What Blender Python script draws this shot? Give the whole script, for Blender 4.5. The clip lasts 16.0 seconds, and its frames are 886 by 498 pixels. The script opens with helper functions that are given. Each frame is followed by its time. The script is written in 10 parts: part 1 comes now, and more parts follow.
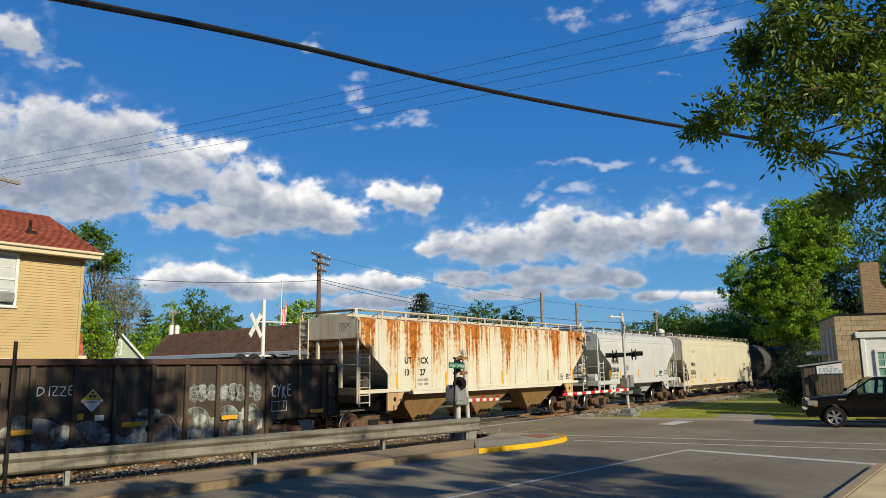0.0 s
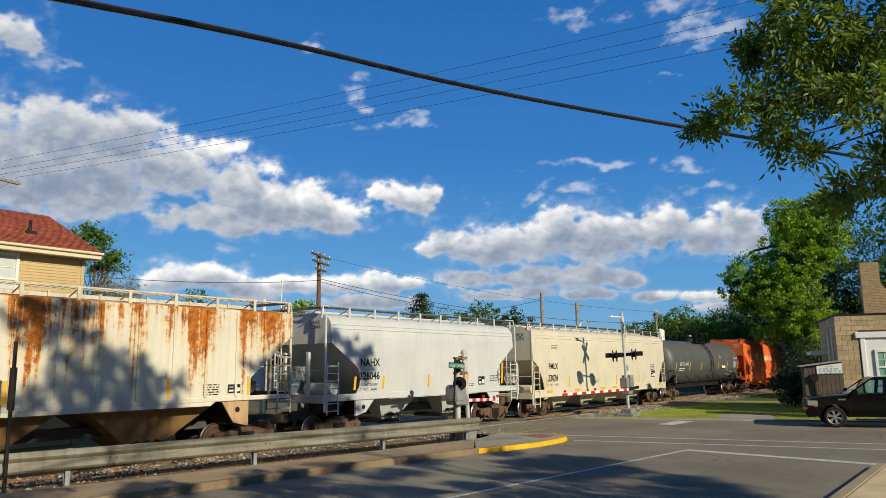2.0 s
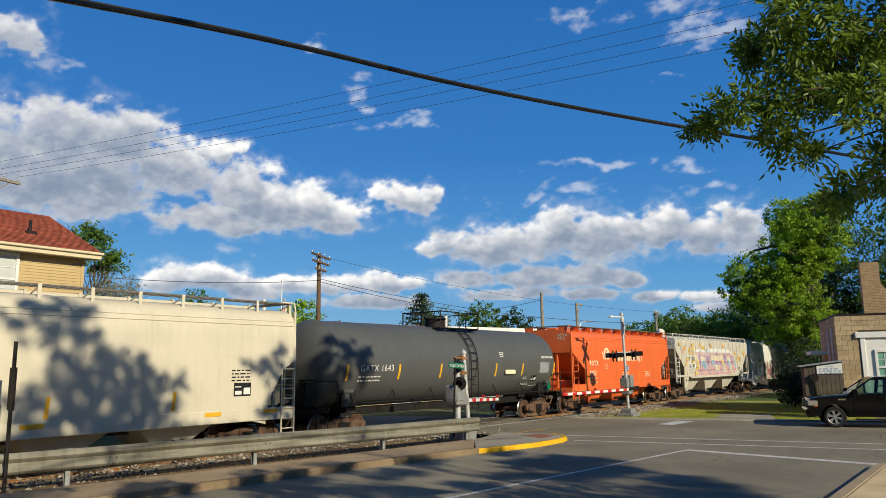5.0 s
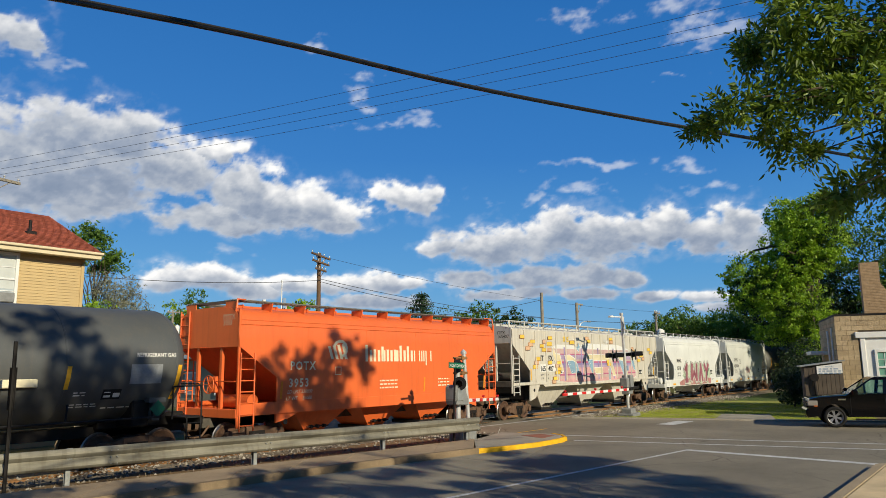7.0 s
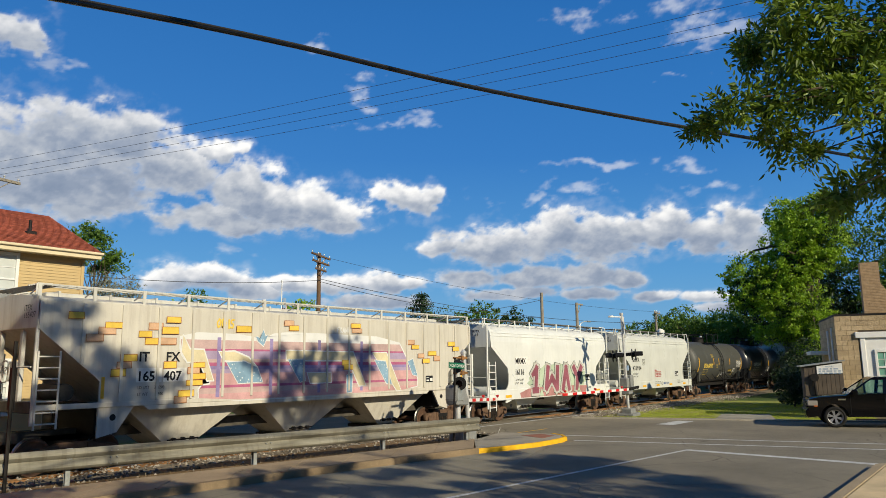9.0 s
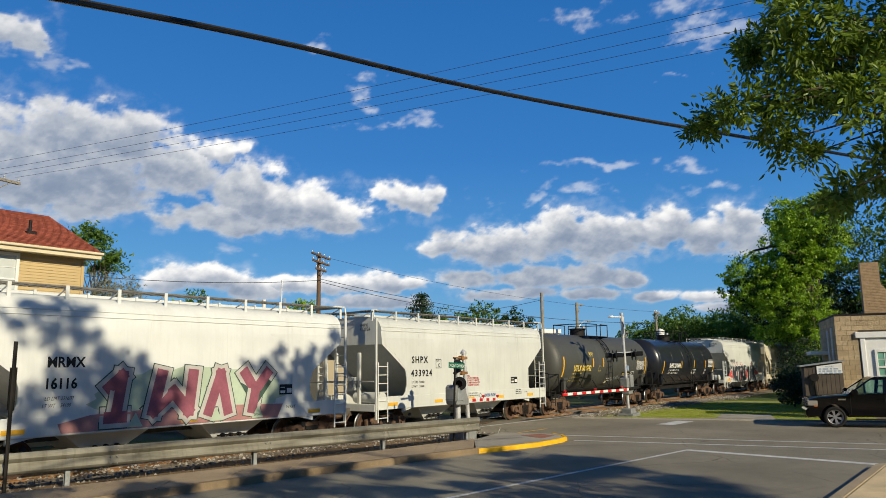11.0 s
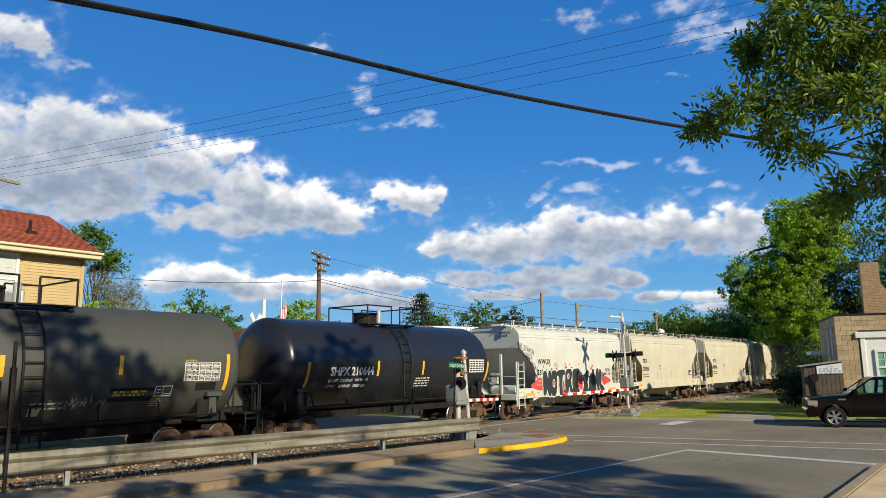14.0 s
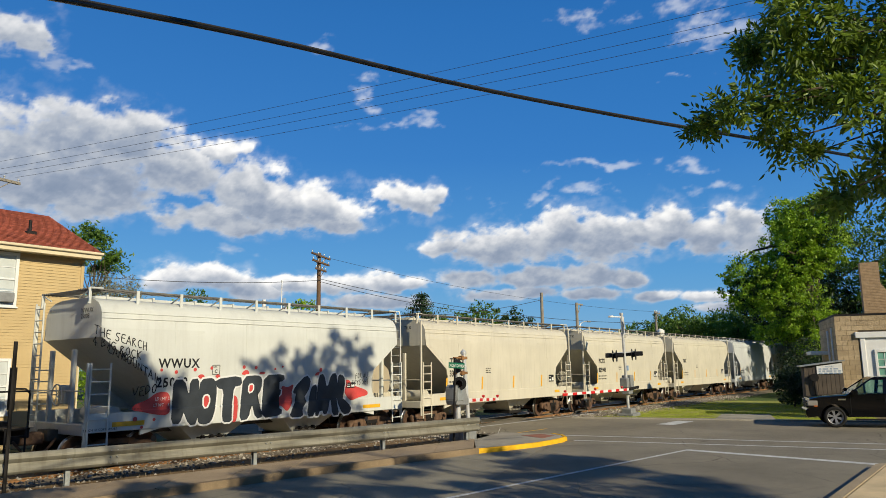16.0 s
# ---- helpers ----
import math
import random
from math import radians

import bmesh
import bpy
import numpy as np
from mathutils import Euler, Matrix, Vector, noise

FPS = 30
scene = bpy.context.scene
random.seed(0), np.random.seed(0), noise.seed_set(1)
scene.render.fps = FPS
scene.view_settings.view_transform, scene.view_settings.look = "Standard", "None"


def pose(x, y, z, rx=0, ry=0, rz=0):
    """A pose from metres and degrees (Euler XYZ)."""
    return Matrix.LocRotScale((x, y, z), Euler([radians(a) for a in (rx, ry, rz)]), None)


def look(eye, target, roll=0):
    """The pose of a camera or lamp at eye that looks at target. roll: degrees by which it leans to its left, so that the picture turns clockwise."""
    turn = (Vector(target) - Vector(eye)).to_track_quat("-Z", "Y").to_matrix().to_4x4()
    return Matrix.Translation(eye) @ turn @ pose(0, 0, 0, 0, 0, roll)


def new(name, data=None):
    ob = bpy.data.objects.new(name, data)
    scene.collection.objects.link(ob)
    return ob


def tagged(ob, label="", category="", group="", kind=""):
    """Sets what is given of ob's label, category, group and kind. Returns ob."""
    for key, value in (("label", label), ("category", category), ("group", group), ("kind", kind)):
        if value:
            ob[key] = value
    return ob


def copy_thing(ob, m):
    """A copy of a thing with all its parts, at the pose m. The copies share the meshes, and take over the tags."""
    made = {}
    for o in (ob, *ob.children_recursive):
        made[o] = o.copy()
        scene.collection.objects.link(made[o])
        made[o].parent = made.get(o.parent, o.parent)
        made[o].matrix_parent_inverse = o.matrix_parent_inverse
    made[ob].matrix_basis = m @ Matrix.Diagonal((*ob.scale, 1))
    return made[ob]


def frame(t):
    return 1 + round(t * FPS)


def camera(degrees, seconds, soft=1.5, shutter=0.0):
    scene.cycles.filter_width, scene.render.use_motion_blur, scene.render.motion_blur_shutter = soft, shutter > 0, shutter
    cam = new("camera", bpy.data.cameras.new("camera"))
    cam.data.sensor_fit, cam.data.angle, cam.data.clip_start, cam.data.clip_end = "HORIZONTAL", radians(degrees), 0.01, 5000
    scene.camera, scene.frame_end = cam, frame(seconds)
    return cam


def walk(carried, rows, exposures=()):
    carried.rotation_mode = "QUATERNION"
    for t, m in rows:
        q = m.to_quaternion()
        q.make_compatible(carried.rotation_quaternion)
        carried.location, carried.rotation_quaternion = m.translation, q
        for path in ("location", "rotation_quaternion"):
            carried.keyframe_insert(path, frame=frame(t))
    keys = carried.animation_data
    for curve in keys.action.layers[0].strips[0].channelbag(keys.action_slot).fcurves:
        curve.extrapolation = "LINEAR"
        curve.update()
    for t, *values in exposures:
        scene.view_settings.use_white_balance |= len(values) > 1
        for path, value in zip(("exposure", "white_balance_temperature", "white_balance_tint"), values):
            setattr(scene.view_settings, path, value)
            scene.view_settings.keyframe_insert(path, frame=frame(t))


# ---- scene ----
cam = camera(63.05, 16.0, soft=0.5)
EYE = Vector((0.0, 0.0, 2.55))
# the camera stands still on its spot beside the street, looking across the crossing
YAW, PITCH = radians(52.45), radians(9.27)
AIM = EYE + Vector((math.sin(YAW) * math.cos(PITCH), math.cos(YAW) * math.cos(PITCH), math.sin(PITCH))) * 50
STAND = look(EYE, AIM, -0.71)
walk(cam, [(0.0, STAND), (16.0, STAND)], exposures=[(0.0, 0.22), (13.0, 0.22), (13.5, 0.30), (14.0, 0.42), (14.5, 0.43), (15.0, 0.42), (15.5, 0.34), (16.0, 0.24)])

# ---------------------------------------------------------------- light
SUN_AZ, SUN_EL = radians(76.0), radians(25.0)      # the way the light travels, from +x towards +y
SUN_WAY = Vector((math.cos(SUN_AZ) * math.cos(SUN_EL), math.sin(SUN_AZ) * math.cos(SUN_EL), -math.sin(SUN_EL)))
sun = new("sun", bpy.data.lights.new("sun", "SUN"))
sun.data.energy, sun.data.angle, sun.data.color = 4.25, radians(0.6), (0.98, 0.875, 0.64)
sun.matrix_world = look((-40, -60, 40), Vector((-40, -60, 40)) + SUN_WAY)


def build_world():
    w = bpy.data.worlds.new("sky")
    scene.world = w
    w.use_nodes = True
    nt = w.node_tree
    nt.nodes.clear()
    out = nt.nodes.new("ShaderNodeOutputWorld")
    bg = nt.nodes.new("ShaderNodeBackground")
    sky = nt.nodes.new("ShaderNodeTexSky")
    sky.sky_type, sky.sun_disc = "NISHITA", False
    sky.sun_elevation = SUN_EL
    sky.sun_rotation = math.atan2(-SUN_WAY.x, -SUN_WAY.y)
    sky.air_density, sky.dust_density, sky.ozone_density = 1.0, 0.3, 3.0
    hs = nt.nodes.new("ShaderNodeHueSaturation")
    hs.inputs["Saturation"].default_value = 1.05
    hs.inputs["Hue"].default_value = 0.50
    tint = nt.nodes.new("ShaderNodeMix")
    tint.data_type, tint.blend_type = "RGBA", "MULTIPLY"
    tint.inputs[0].default_value = 1.0
    tint.inputs[7].default_value = (0.93, 0.97, 0.82, 1)
    bg.inputs["Strength"].default_value = 0.064
    nt.links.new(sky.outputs[0], hs.inputs["Color"])
    nt.links.new(hs.outputs[0], tint.inputs[6])
    # an even clear azure under the gradient of the sky model, paler at the horizon and deeper overhead
    tc = nt.nodes.new("ShaderNodeTexCoord")
    xyz = nt.nodes.new("ShaderNodeSeparateXYZ")
    nt.links.new(tc.outputs["Generated"], xyz.inputs[0])
    deep = nt.nodes.new("ShaderNodeValToRGB")
    els = deep.color_ramp.elements
    while len(els) < 5:
        els.new(0.5)
    for e, (at, c) in zip(els, SKY):
        e.position, e.color = at, (*c, 1)
    nt.links.new(xyz.outputs[2], deep.inputs[0])
    even = nt.nodes.new("ShaderNodeMix")
    even.data_type = "RGBA"
    even.inputs[0].default_value = 0.72
    nt.links.new(tint.outputs[2], even.inputs[6])
    nt.links.new(deep.outputs[0], even.inputs[7])
    nt.links.new(even.outputs[2], bg.inputs["Color"])
    nt.links.new(bg.outputs[0], out.inputs["Surface"])


# by the sine of the height over the horizon
SKY = ((0.0, (2.0, 5.6, 10.2)), (0.12, (0.95, 4.5, 10.2)), (0.28, (0.24, 2.8, 8.8)), (0.46, (0.14, 2.25, 7.6)), (0.8, (0.03, 0.42, 1.7)))
build_world()


# ---------------------------------------------------------------- materials
class Nodes:
    """A small wrapper round a node tree, to write materials in few lines."""

    def __init__(self, name):
        self.m = bpy.data.materials.new(name)
        self.m.use_nodes = True
        self.t = self.m.node_tree
        self.b = self.t.nodes["Principled BSDF"]
        self.out = self.t.nodes["Material Output"]

    def put(self, kind, **ins):
        n = self.t.nodes.new(kind)
        for k, v in ins.items():
            k = k.replace("_", " ")
            n.inputs[k].default_value = v
        return n

    def link(self, a, b):
        self.t.links.new(a, b)

    def coords(self, scale=(1, 1, 1), kind="Object"):
        tc = self.t.nodes.new("ShaderNodeTexCoord")
        mp = self.t.nodes.new("ShaderNodeMapping")
        mp.inputs["Scale"].default_value = scale
        self.link(tc.outputs[kind], mp.inputs["Vector"])
        return mp.outputs[0]

    def world(self, scale=(1, 1, 1)):
        g = self.t.nodes.new("ShaderNodeNewGeometry")
        mp = self.t.nodes.new("ShaderNodeMapping")
        mp.inputs["Scale"].default_value = scale
        self.link(g.outputs["Position"], mp.inputs["Vector"])
        return mp.outputs[0]

    def noise(self, vec, scale, detail=6.0, rough=0.6, distort=0.0):
        n = self.put("ShaderNodeTexNoise", Scale=scale, Detail=detail, Roughness=rough, Distortion=distort)
        self.link(vec, n.inputs["Vector"])
        return n.outputs["Fac"]

    def ramp(self, fac, stops):
        r = self.t.nodes.new("ShaderNodeValToRGB")
        els = r.color_ramp.elements
        while len(els) < len(stops):
            els.new(0.5)
        for e, (pos, c) in zip(els, stops):
            e.position = pos
            e.color = (*c, 1) if len(c) == 3 else c
        self.link(fac, r.inputs[0])
        return r.outputs[0]

    def mask(self, fac, lo, hi):
        r = self.put("ShaderNodeMapRange")
        r.clamp = True
        r.inputs["From Min"].default_value, r.inputs["From Max"].default_value = lo, hi
        self.link(fac, r.inputs["Value"])
        return r.outputs["Result"]

    def math(self, op, a, b):
        n = self.t.nodes.new("ShaderNodeMath")
        n.operation = op
        for i, v in enumerate((a, b)):
            if isinstance(v, (int, float)):
                n.inputs[i].default_value = v
            else:
                self.link(v, n.inputs[i])
        return n.outputs[0]

    def mix(self, fac, a, b):
        n = self.t.nodes.new("ShaderNodeMix")
        n.data_type = "RGBA"
        for i, v in ((0, fac), (6, a), (7, b)):
            if isinstance(v, (int, float)):
                n.inputs[i].default_value = v
            elif isinstance(v, tuple):
                n.inputs[i].default_value = (*v, 1)
            else:
                self.link(v, n.inputs[i])
        return n.outputs[2]

    def sep(self, vec):
        n = self.t.nodes.new("ShaderNodeSeparateXYZ")
        self.link(vec, n.inputs[0])
        return n.outputs

    def bump(self, height, strength=0.3, dist=0.02):
        n = self.put("ShaderNodeBump", Strength=strength, Distance=dist)
        self.link(height, n.inputs["Height"])
        self.link(n.outputs[0], self.b.inputs["Normal"])

    def done(self, color=None, rough=None, metal=0.0, spec=None):
        # dusty matt surfaces lose most of their sheen
        if spec is None and isinstance(rough, float) and rough >= 0.6:
            spec = 0.22
        for key, v in (("Base Color", color), ("Roughness", rough), ("Metallic", metal), ("Specular IOR Level", spec)):
            if v is None:
                continue
            if isinstance(v, tuple):
                self.b.inputs[key].default_value = (*v, 1)
            elif isinstance(v, (int, float)):
                self.b.inputs[key].default_value = v
            else:
                self.link(v, self.b.inputs[key])
        return self.m


def scaled(c, k):
    return tuple(min(1.0, v * k) for v in c)


def plain(name, c, rough=0.6, metal=0.0, vary=0.25, scale=3.0, bump=0.15, dist=0.01):
    """A painted or bare surface with blotches at two sizes and fine relief."""
    n = Nodes(name)
    v = n.coords()
    big = n.noise(v, scale, 5)
    fine = n.noise(v, scale * 14, 4)
    col = n.mix(n.mask(big, 0.3, 0.7), scaled(c, 1 - vary), scaled(c, 1 + vary * 0.5))
    col = n.mix(n.math("MULTIPLY", n.mask(fine, 0.45, 0.75), 0.35), col, scaled(c, 1 - vary * 1.2))
    n.bump(fine, bump, dist)
    return n.done(col, rough, metal)


def car_paint(name, c, dirt=(0.16, 0.11, 0.07), dirt_amount=0.35, rust=0.0, rough=0.45):
    """Weathered paint: run-down streaks, road dirt towards no fixed side, rust patches that bleed downwards."""
    n = Nodes(name)
    v = n.coords()
    streak = n.noise(n.coords((5.0, 5.0, 0.35)), 1.0, 6, 0.65)
    blot = n.noise(v, 0.7, 6, 0.6)
    fine = n.noise(v, 22.0, 4)
    col = n.mix(n.mask(blot, 0.3, 0.7), scaled(c, 0.9), scaled(c, 1.05))
    dm = n.math("MULTIPLY", n.mask(streak, 0.48, 0.8), dirt_amount)
    col = n.mix(dm, col, dirt)
    col = n.mix(n.math("MULTIPLY", n.mask(fine, 0.55, 0.8), dirt_amount * 0.4), col, scaled(dirt, 1.4))
    if rust:
        # columns of their own length run down from the roof edge
        drop = n.math("SUBTRACT", 4.35, n.sep(n.coords())[2])
        column = n.noise(n.coords((1.6, 0.0, 0.05)), 1.0, 3, 0.5)
        thread = n.noise(n.coords((7.5, 0.0, 0.45)), 1.0, 5, 0.6)
        speck = n.noise(v, 5.5, 5, 0.7)
        amt = n.math("ADD", n.math("MULTIPLY", column, 0.42), n.math("MULTIPLY", thread, 0.36))
        amt = n.math("ADD", amt, n.math("MULTIPLY", speck, 0.22))
        amt = n.math("SUBTRACT", amt, n.math("MULTIPLY", drop, 0.050 / rust))
        rcol = n.mix(n.mask(n.noise(v, 6.0, 5), 0.35, 0.65), (0.24, 0.066, 0.012), (0.54, 0.185, 0.022))
        col = n.mix(n.math("MULTIPLY", n.mask(amt, 0.40, 0.47), 0.45), col, (0.62, 0.37, 0.11))
        col = n.mix(n.math("MULTIPLY", n.mask(amt, 0.462, 0.505), 1.0), col, rcol)
    n.bump(n.noise(v, 5.0, 3), 0.12, 0.02)
    return n.done(col, rough)


M = {}
M["white"] = car_paint("off white hopper paint", (0.60, 0.61, 0.565), dirt_amount=0.16)
M["white_clean"] = car_paint("clean white hopper paint", (0.70, 0.71, 0.68), dirt_amount=0.12)
M["grey"] = car_paint("pale grey hopper paint", (0.56, 0.575, 0.57), dirt_amount=0.16)
M["beige"] = car_paint("beige hopper paint", (0.64, 0.585, 0.455), dirt_amount=0.14)
M["tan"] = car_paint("dusty tan hopper paint", (0.60, 0.555, 0.44), dirt_amount=0.2)
M["rusty"] = car_paint("rusted cream hopper paint", (0.67, 0.64, 0.53), rust=1.0, dirt_amount=0.18, rough=0.65)
M["cream_steel"] = car_paint("rust-stained cream steel", (0.60, 0.56, 0.45), dirt=(0.30, 0.14, 0.05), dirt_amount=0.55, rough=0.7)
M["web_rust"] = car_paint("rust-bled cream plate", (0.52, 0.36, 0.20), dirt=(0.30, 0.12, 0.03), dirt_amount=0.9, rough=0.7)
M["rustyshoot"] = car_paint("rust brown steel", (0.26, 0.155, 0.065), dirt=(0.10, 0.05, 0.02), dirt_amount=0.8, rough=0.75)
M["itfx"] = car_paint("grey ribbed hopper paint", (0.60, 0.565, 0.485), dirt_amount=0.4)
M["itfx_trim"] = car_paint("pale grey end steel", (0.58, 0.57, 0.52), dirt_amount=0.4)
M["orange"] = car_paint("orange hopper paint", (0.78, 0.15, 0.035), dirt=(0.35, 0.07, 0.02), dirt_amount=0.3)
M["tank_grey"] = car_paint("dark grey tank paint", (0.085, 0.09, 0.09), dirt=(0.14, 0.12, 0.09), dirt_amount=0.4, rough=0.5)
M["tank_dull"] = car_paint("dull black tank paint", (0.062, 0.063, 0.056), dirt=(0.11, 0.10, 0.08), dirt_amount=0.22, rough=0.55)
M["tank_gloss"] = car_paint("gloss black tank paint", (0.016, 0.018, 0.025), dirt=(0.06, 0.05, 0.04), dirt_amount=0.12, rough=0.28)
M["gondola"] = car_paint("grimy black gondola steel", (0.056, 0.047, 0.037), dirt=(0.26, 0.17, 0.10), dirt_amount=0.6, rough=0.7)
M["truck_steel"] = plain("rusty brown cast steel", (0.14, 0.085, 0.055), 0.8, 0.0, 0.5, 4.0, 0.4, 0.01)
M["dark_steel"] = plain("dark greasy steel", (0.018, 0.016, 0.015), 0.65, 0.0, 0.5, 4.0, 0.3)
# grime and the shade below the car body, both put into one dark paint
M["underframe"] = plain("underframe paint dark with grime and shade", (0.10, 0.09, 0.075), 0.75, 0.0, 0.4, 3.0, 0.3)
M["wheel_steel"] = plain("brown wheel steel", (0.13, 0.075, 0.05), 0.7, 0.2, 0.4, 6.0, 0.2)
M["tread"] = plain("polished wheel tread", (0.45, 0.43, 0.40), 0.3, 0.9, 0.2, 8.0, 0.05)
M["grating"] = plain("weathered walkway grating", (0.20, 0.19, 0.17), 0.7, 0.3, 0.4, 4.0, 0.2)
M["galv"] = plain("galvanised steel", (0.42, 0.44, 0.43), 0.5, 0.55, 0.35, 2.5, 0.15)
M["alu"] = plain("bright aluminium mast", (0.60, 0.60, 0.59), 0.4, 0.35, 0.25, 3.0, 0.1)
M["black"] = plain("matt black paint", (0.014, 0.014, 0.015), 0.6, 0, 0.3, 3.0, 0.1)
M["ink"] = plain("black stencil paint", (0.018, 0.018, 0.02), 0.6, 0, 0.3, 6.0, 0.05)
M["white_mark"] = plain("white stencil paint", (0.75, 0.74, 0.70), 0.6, 0, 0.15, 6.0, 0.05)
M["cream_mark"] = plain("cream stencil paint", (0.80, 0.72, 0.50), 0.6, 0, 0.12, 6.0, 0.05)
M["gold_mark"] = plain("yellow stencil paint", (0.72, 0.52, 0.10), 0.6, 0, 0.2, 6.0, 0.05)
M["yellow_tape"] = plain("yellow reflective tape", (0.80, 0.42, 0.02), 0.5, 0, 0.15, 6.0, 0.05)
M["red"] = plain("red reflective sheet", (0.62, 0.02, 0.02), 0.4, 0, 0.15, 6.0, 0.05)
M["board_white"] = plain("white reflective sheet", (0.78, 0.77, 0.74), 0.5, 0, 0.12, 4.0, 0.05)
M["green_sign"] = plain("green sign sheet", (0.005, 0.13, 0.07), 0.4, 0, 0.15, 6.0, 0.05)


# ---------------------------------------------------------------- mesh tools
def mesh_of(name, bm, material, smooth=False):
    me = bpy.data.meshes.new(name)
    bm.normal_update()
    bm.to_mesh(me)
    bm.free()
    if smooth:
        me.polygons.foreach_set("use_smooth", [True] * len(me.polygons))
        me.set_sharp_from_angle(angle=radians(35))
    for m in material if isinstance(material, (list, tuple)) else [material]:
        me.materials.append(m)
    return me


def part(name, bm, material, parent=None, label="", smooth=False, at=None, kind="", category=""):
    """One mesh object under a thing or a part (or at top level when parent is None)."""
    ob = new(name, mesh_of(name, bm, material, smooth) if isinstance(bm, bmesh.types.BMesh) else bm)
    if parent is not None:
        ob.parent = parent
    if at is not None:
        ob.matrix_basis = at
    return tagged(ob, label, category, "", kind)


def thing(name, at, label, category, group=""):
    ob = new(name)
    ob.empty_display_size = 0.2
    ob.matrix_basis = at
    return tagged(ob, label, category, group)


def BM():
    return bmesh.new()


def box(bm, x0, x1, y0, y1, z0, z1, mi=0):
    v = [bm.verts.new((x, y, z)) for z in (z0, z1) for x, y in ((x0, y0), (x1, y0), (x1, y1), (x0, y1))]
    for idx in ((3, 2, 1, 0), (4, 5, 6, 7), (0, 1, 5, 4), (1, 2, 6, 5), (2, 3, 7, 6), (3, 0, 4, 7)):
        bm.faces.new([v[i] for i in idx]).material_index = mi
    return bm


def bevel_box(bm, x0, x1, y0, y1, z0, z1, b=0.02, mi=0):
    """A box with chamfered edges."""
    tmp = bmesh.new()
    box(tmp, x0, x1, y0, y1, z0, z1, mi)
    bmesh.ops.bevel(tmp, geom=tmp.edges[:], offset=b, segments=1, affect="EDGES")
    me = bpy.data.meshes.new("t")
    tmp.to_mesh(me)
    tmp.free()
    bm.from_mesh(me)
    bpy.data.meshes.remove(me)
    return bm


def tube(bm, p, q, r, seg=8, r2=None, caps=True, mi=0):
    p, q = Vector(p), Vector(q)
    r2 = r if r2 is None else r2
    d = (q - p).normalized()
    a = d.cross(Vector((0, 0, 1)) if abs(d.z) < 0.9 else Vector((1, 0, 0))).normalized()
    b = d.cross(a)
    rings = []
    for c, rad in ((p, r), (q, r2)):
        rings.append([bm.verts.new(c + (a * math.cos(2 * math.pi * k / seg) + b * math.sin(2 * math.pi * k / seg)) * rad) for k in range(seg)])
    for k in range(seg):
        f = bm.faces.new((rings[0][k], rings[1][k], rings[1][(k + 1) % seg], rings[0][(k + 1) % seg]))
        f.material_index = mi
    if caps:
        bm.faces.new(rings[0]).material_index = mi
        bm.faces.new(rings[1][::-1]).material_index = mi
    return bm


def pipe(bm, pts, r, seg=6):
    for a, b in zip(pts[:-1], pts[1:]):
        tube(bm, a, b, r, seg)
    return bm


def prism(bm, pts, y0, y1, mi=0):
    """A polygon in the x-z plane, drawn out along y."""
    a = [bm.verts.new((x, y0, z)) for x, z in pts]
    b = [bm.verts.new((x, y1, z)) for x, z in pts]
    n = len(pts)
    for k in range(n):
        bm.faces.new((a[k], a[(k + 1) % n], b[(k + 1) % n], b[k])).material_index = mi
    bm.faces.new(a[::-1]).material_index = mi
    bm.faces.new(b).material_index = mi
    return bm


def loft(bm, rings, closed=True, caps=True, mi=0):
    vs = [[bm.verts.new(p) for p in r] for r in rings]
    n = len(vs[0])
    for r0, r1 in zip(vs[:-1], vs[1:]):
        for k in range(n if closed else n - 1):
            bm.faces.new((r0[k], r0[(k + 1) % n], r1[(k + 1) % n], r1[k])).material_index = mi
    if caps and closed:
        bm.faces.new(vs[0][::-1]).material_index = mi
        bm.faces.new(vs[-1]).material_index = mi
    return bm


def fix_normals(bm):
    bmesh.ops.recalc_face_normals(bm, faces=bm.faces[:])
    return bm


def letters(text, size, x, z, depth_of, material, parent, name="lettering", bold=0.0, shear=0.0, spacing=1.0, slope=0.0, wide=1.0, center=False):
    """Flat lettering on a side that faces -y; depth_of(z) gives the side's distance from the middle."""
    cu = bpy.data.curves.new("t", "FONT")
    cu.body, cu.size, cu.shear, cu.space_character, cu.offset, cu.resolution_u = text, size, shear, spacing, bold, 2
    if center:
        cu.align_x = "CENTER"
    tmp = bpy.data.objects.new("t", cu)
    scene.collection.objects.link(tmp)
    dg = bpy.context.evaluated_depsgraph_get()
    me = bpy.data.meshes.new_from_object(tmp.evaluated_get(dg))
    bpy.data.objects.remove(tmp)
    for v in me.vertices:
        u, w = v.co.x * wide, v.co.y
        zz = z + w + u * slope
        v.co = (x + u, -depth_of(zz) - 0.006, zz)
    me.name = name
    me.materials.clear()
    me.materials.append(material)
    ob = new(name, me)
    ob.parent = parent
    return ob


def patch(bm, pts, depth_of, lift=0.005, mi=0):
    """A flat marking (polygon of x, z) lying on a side that faces -y."""
    f = bm.faces.new([bm.verts.new((x, -depth_of(z) - lift, z)) for x, z in pts])
    f.material_index = mi
    return bm


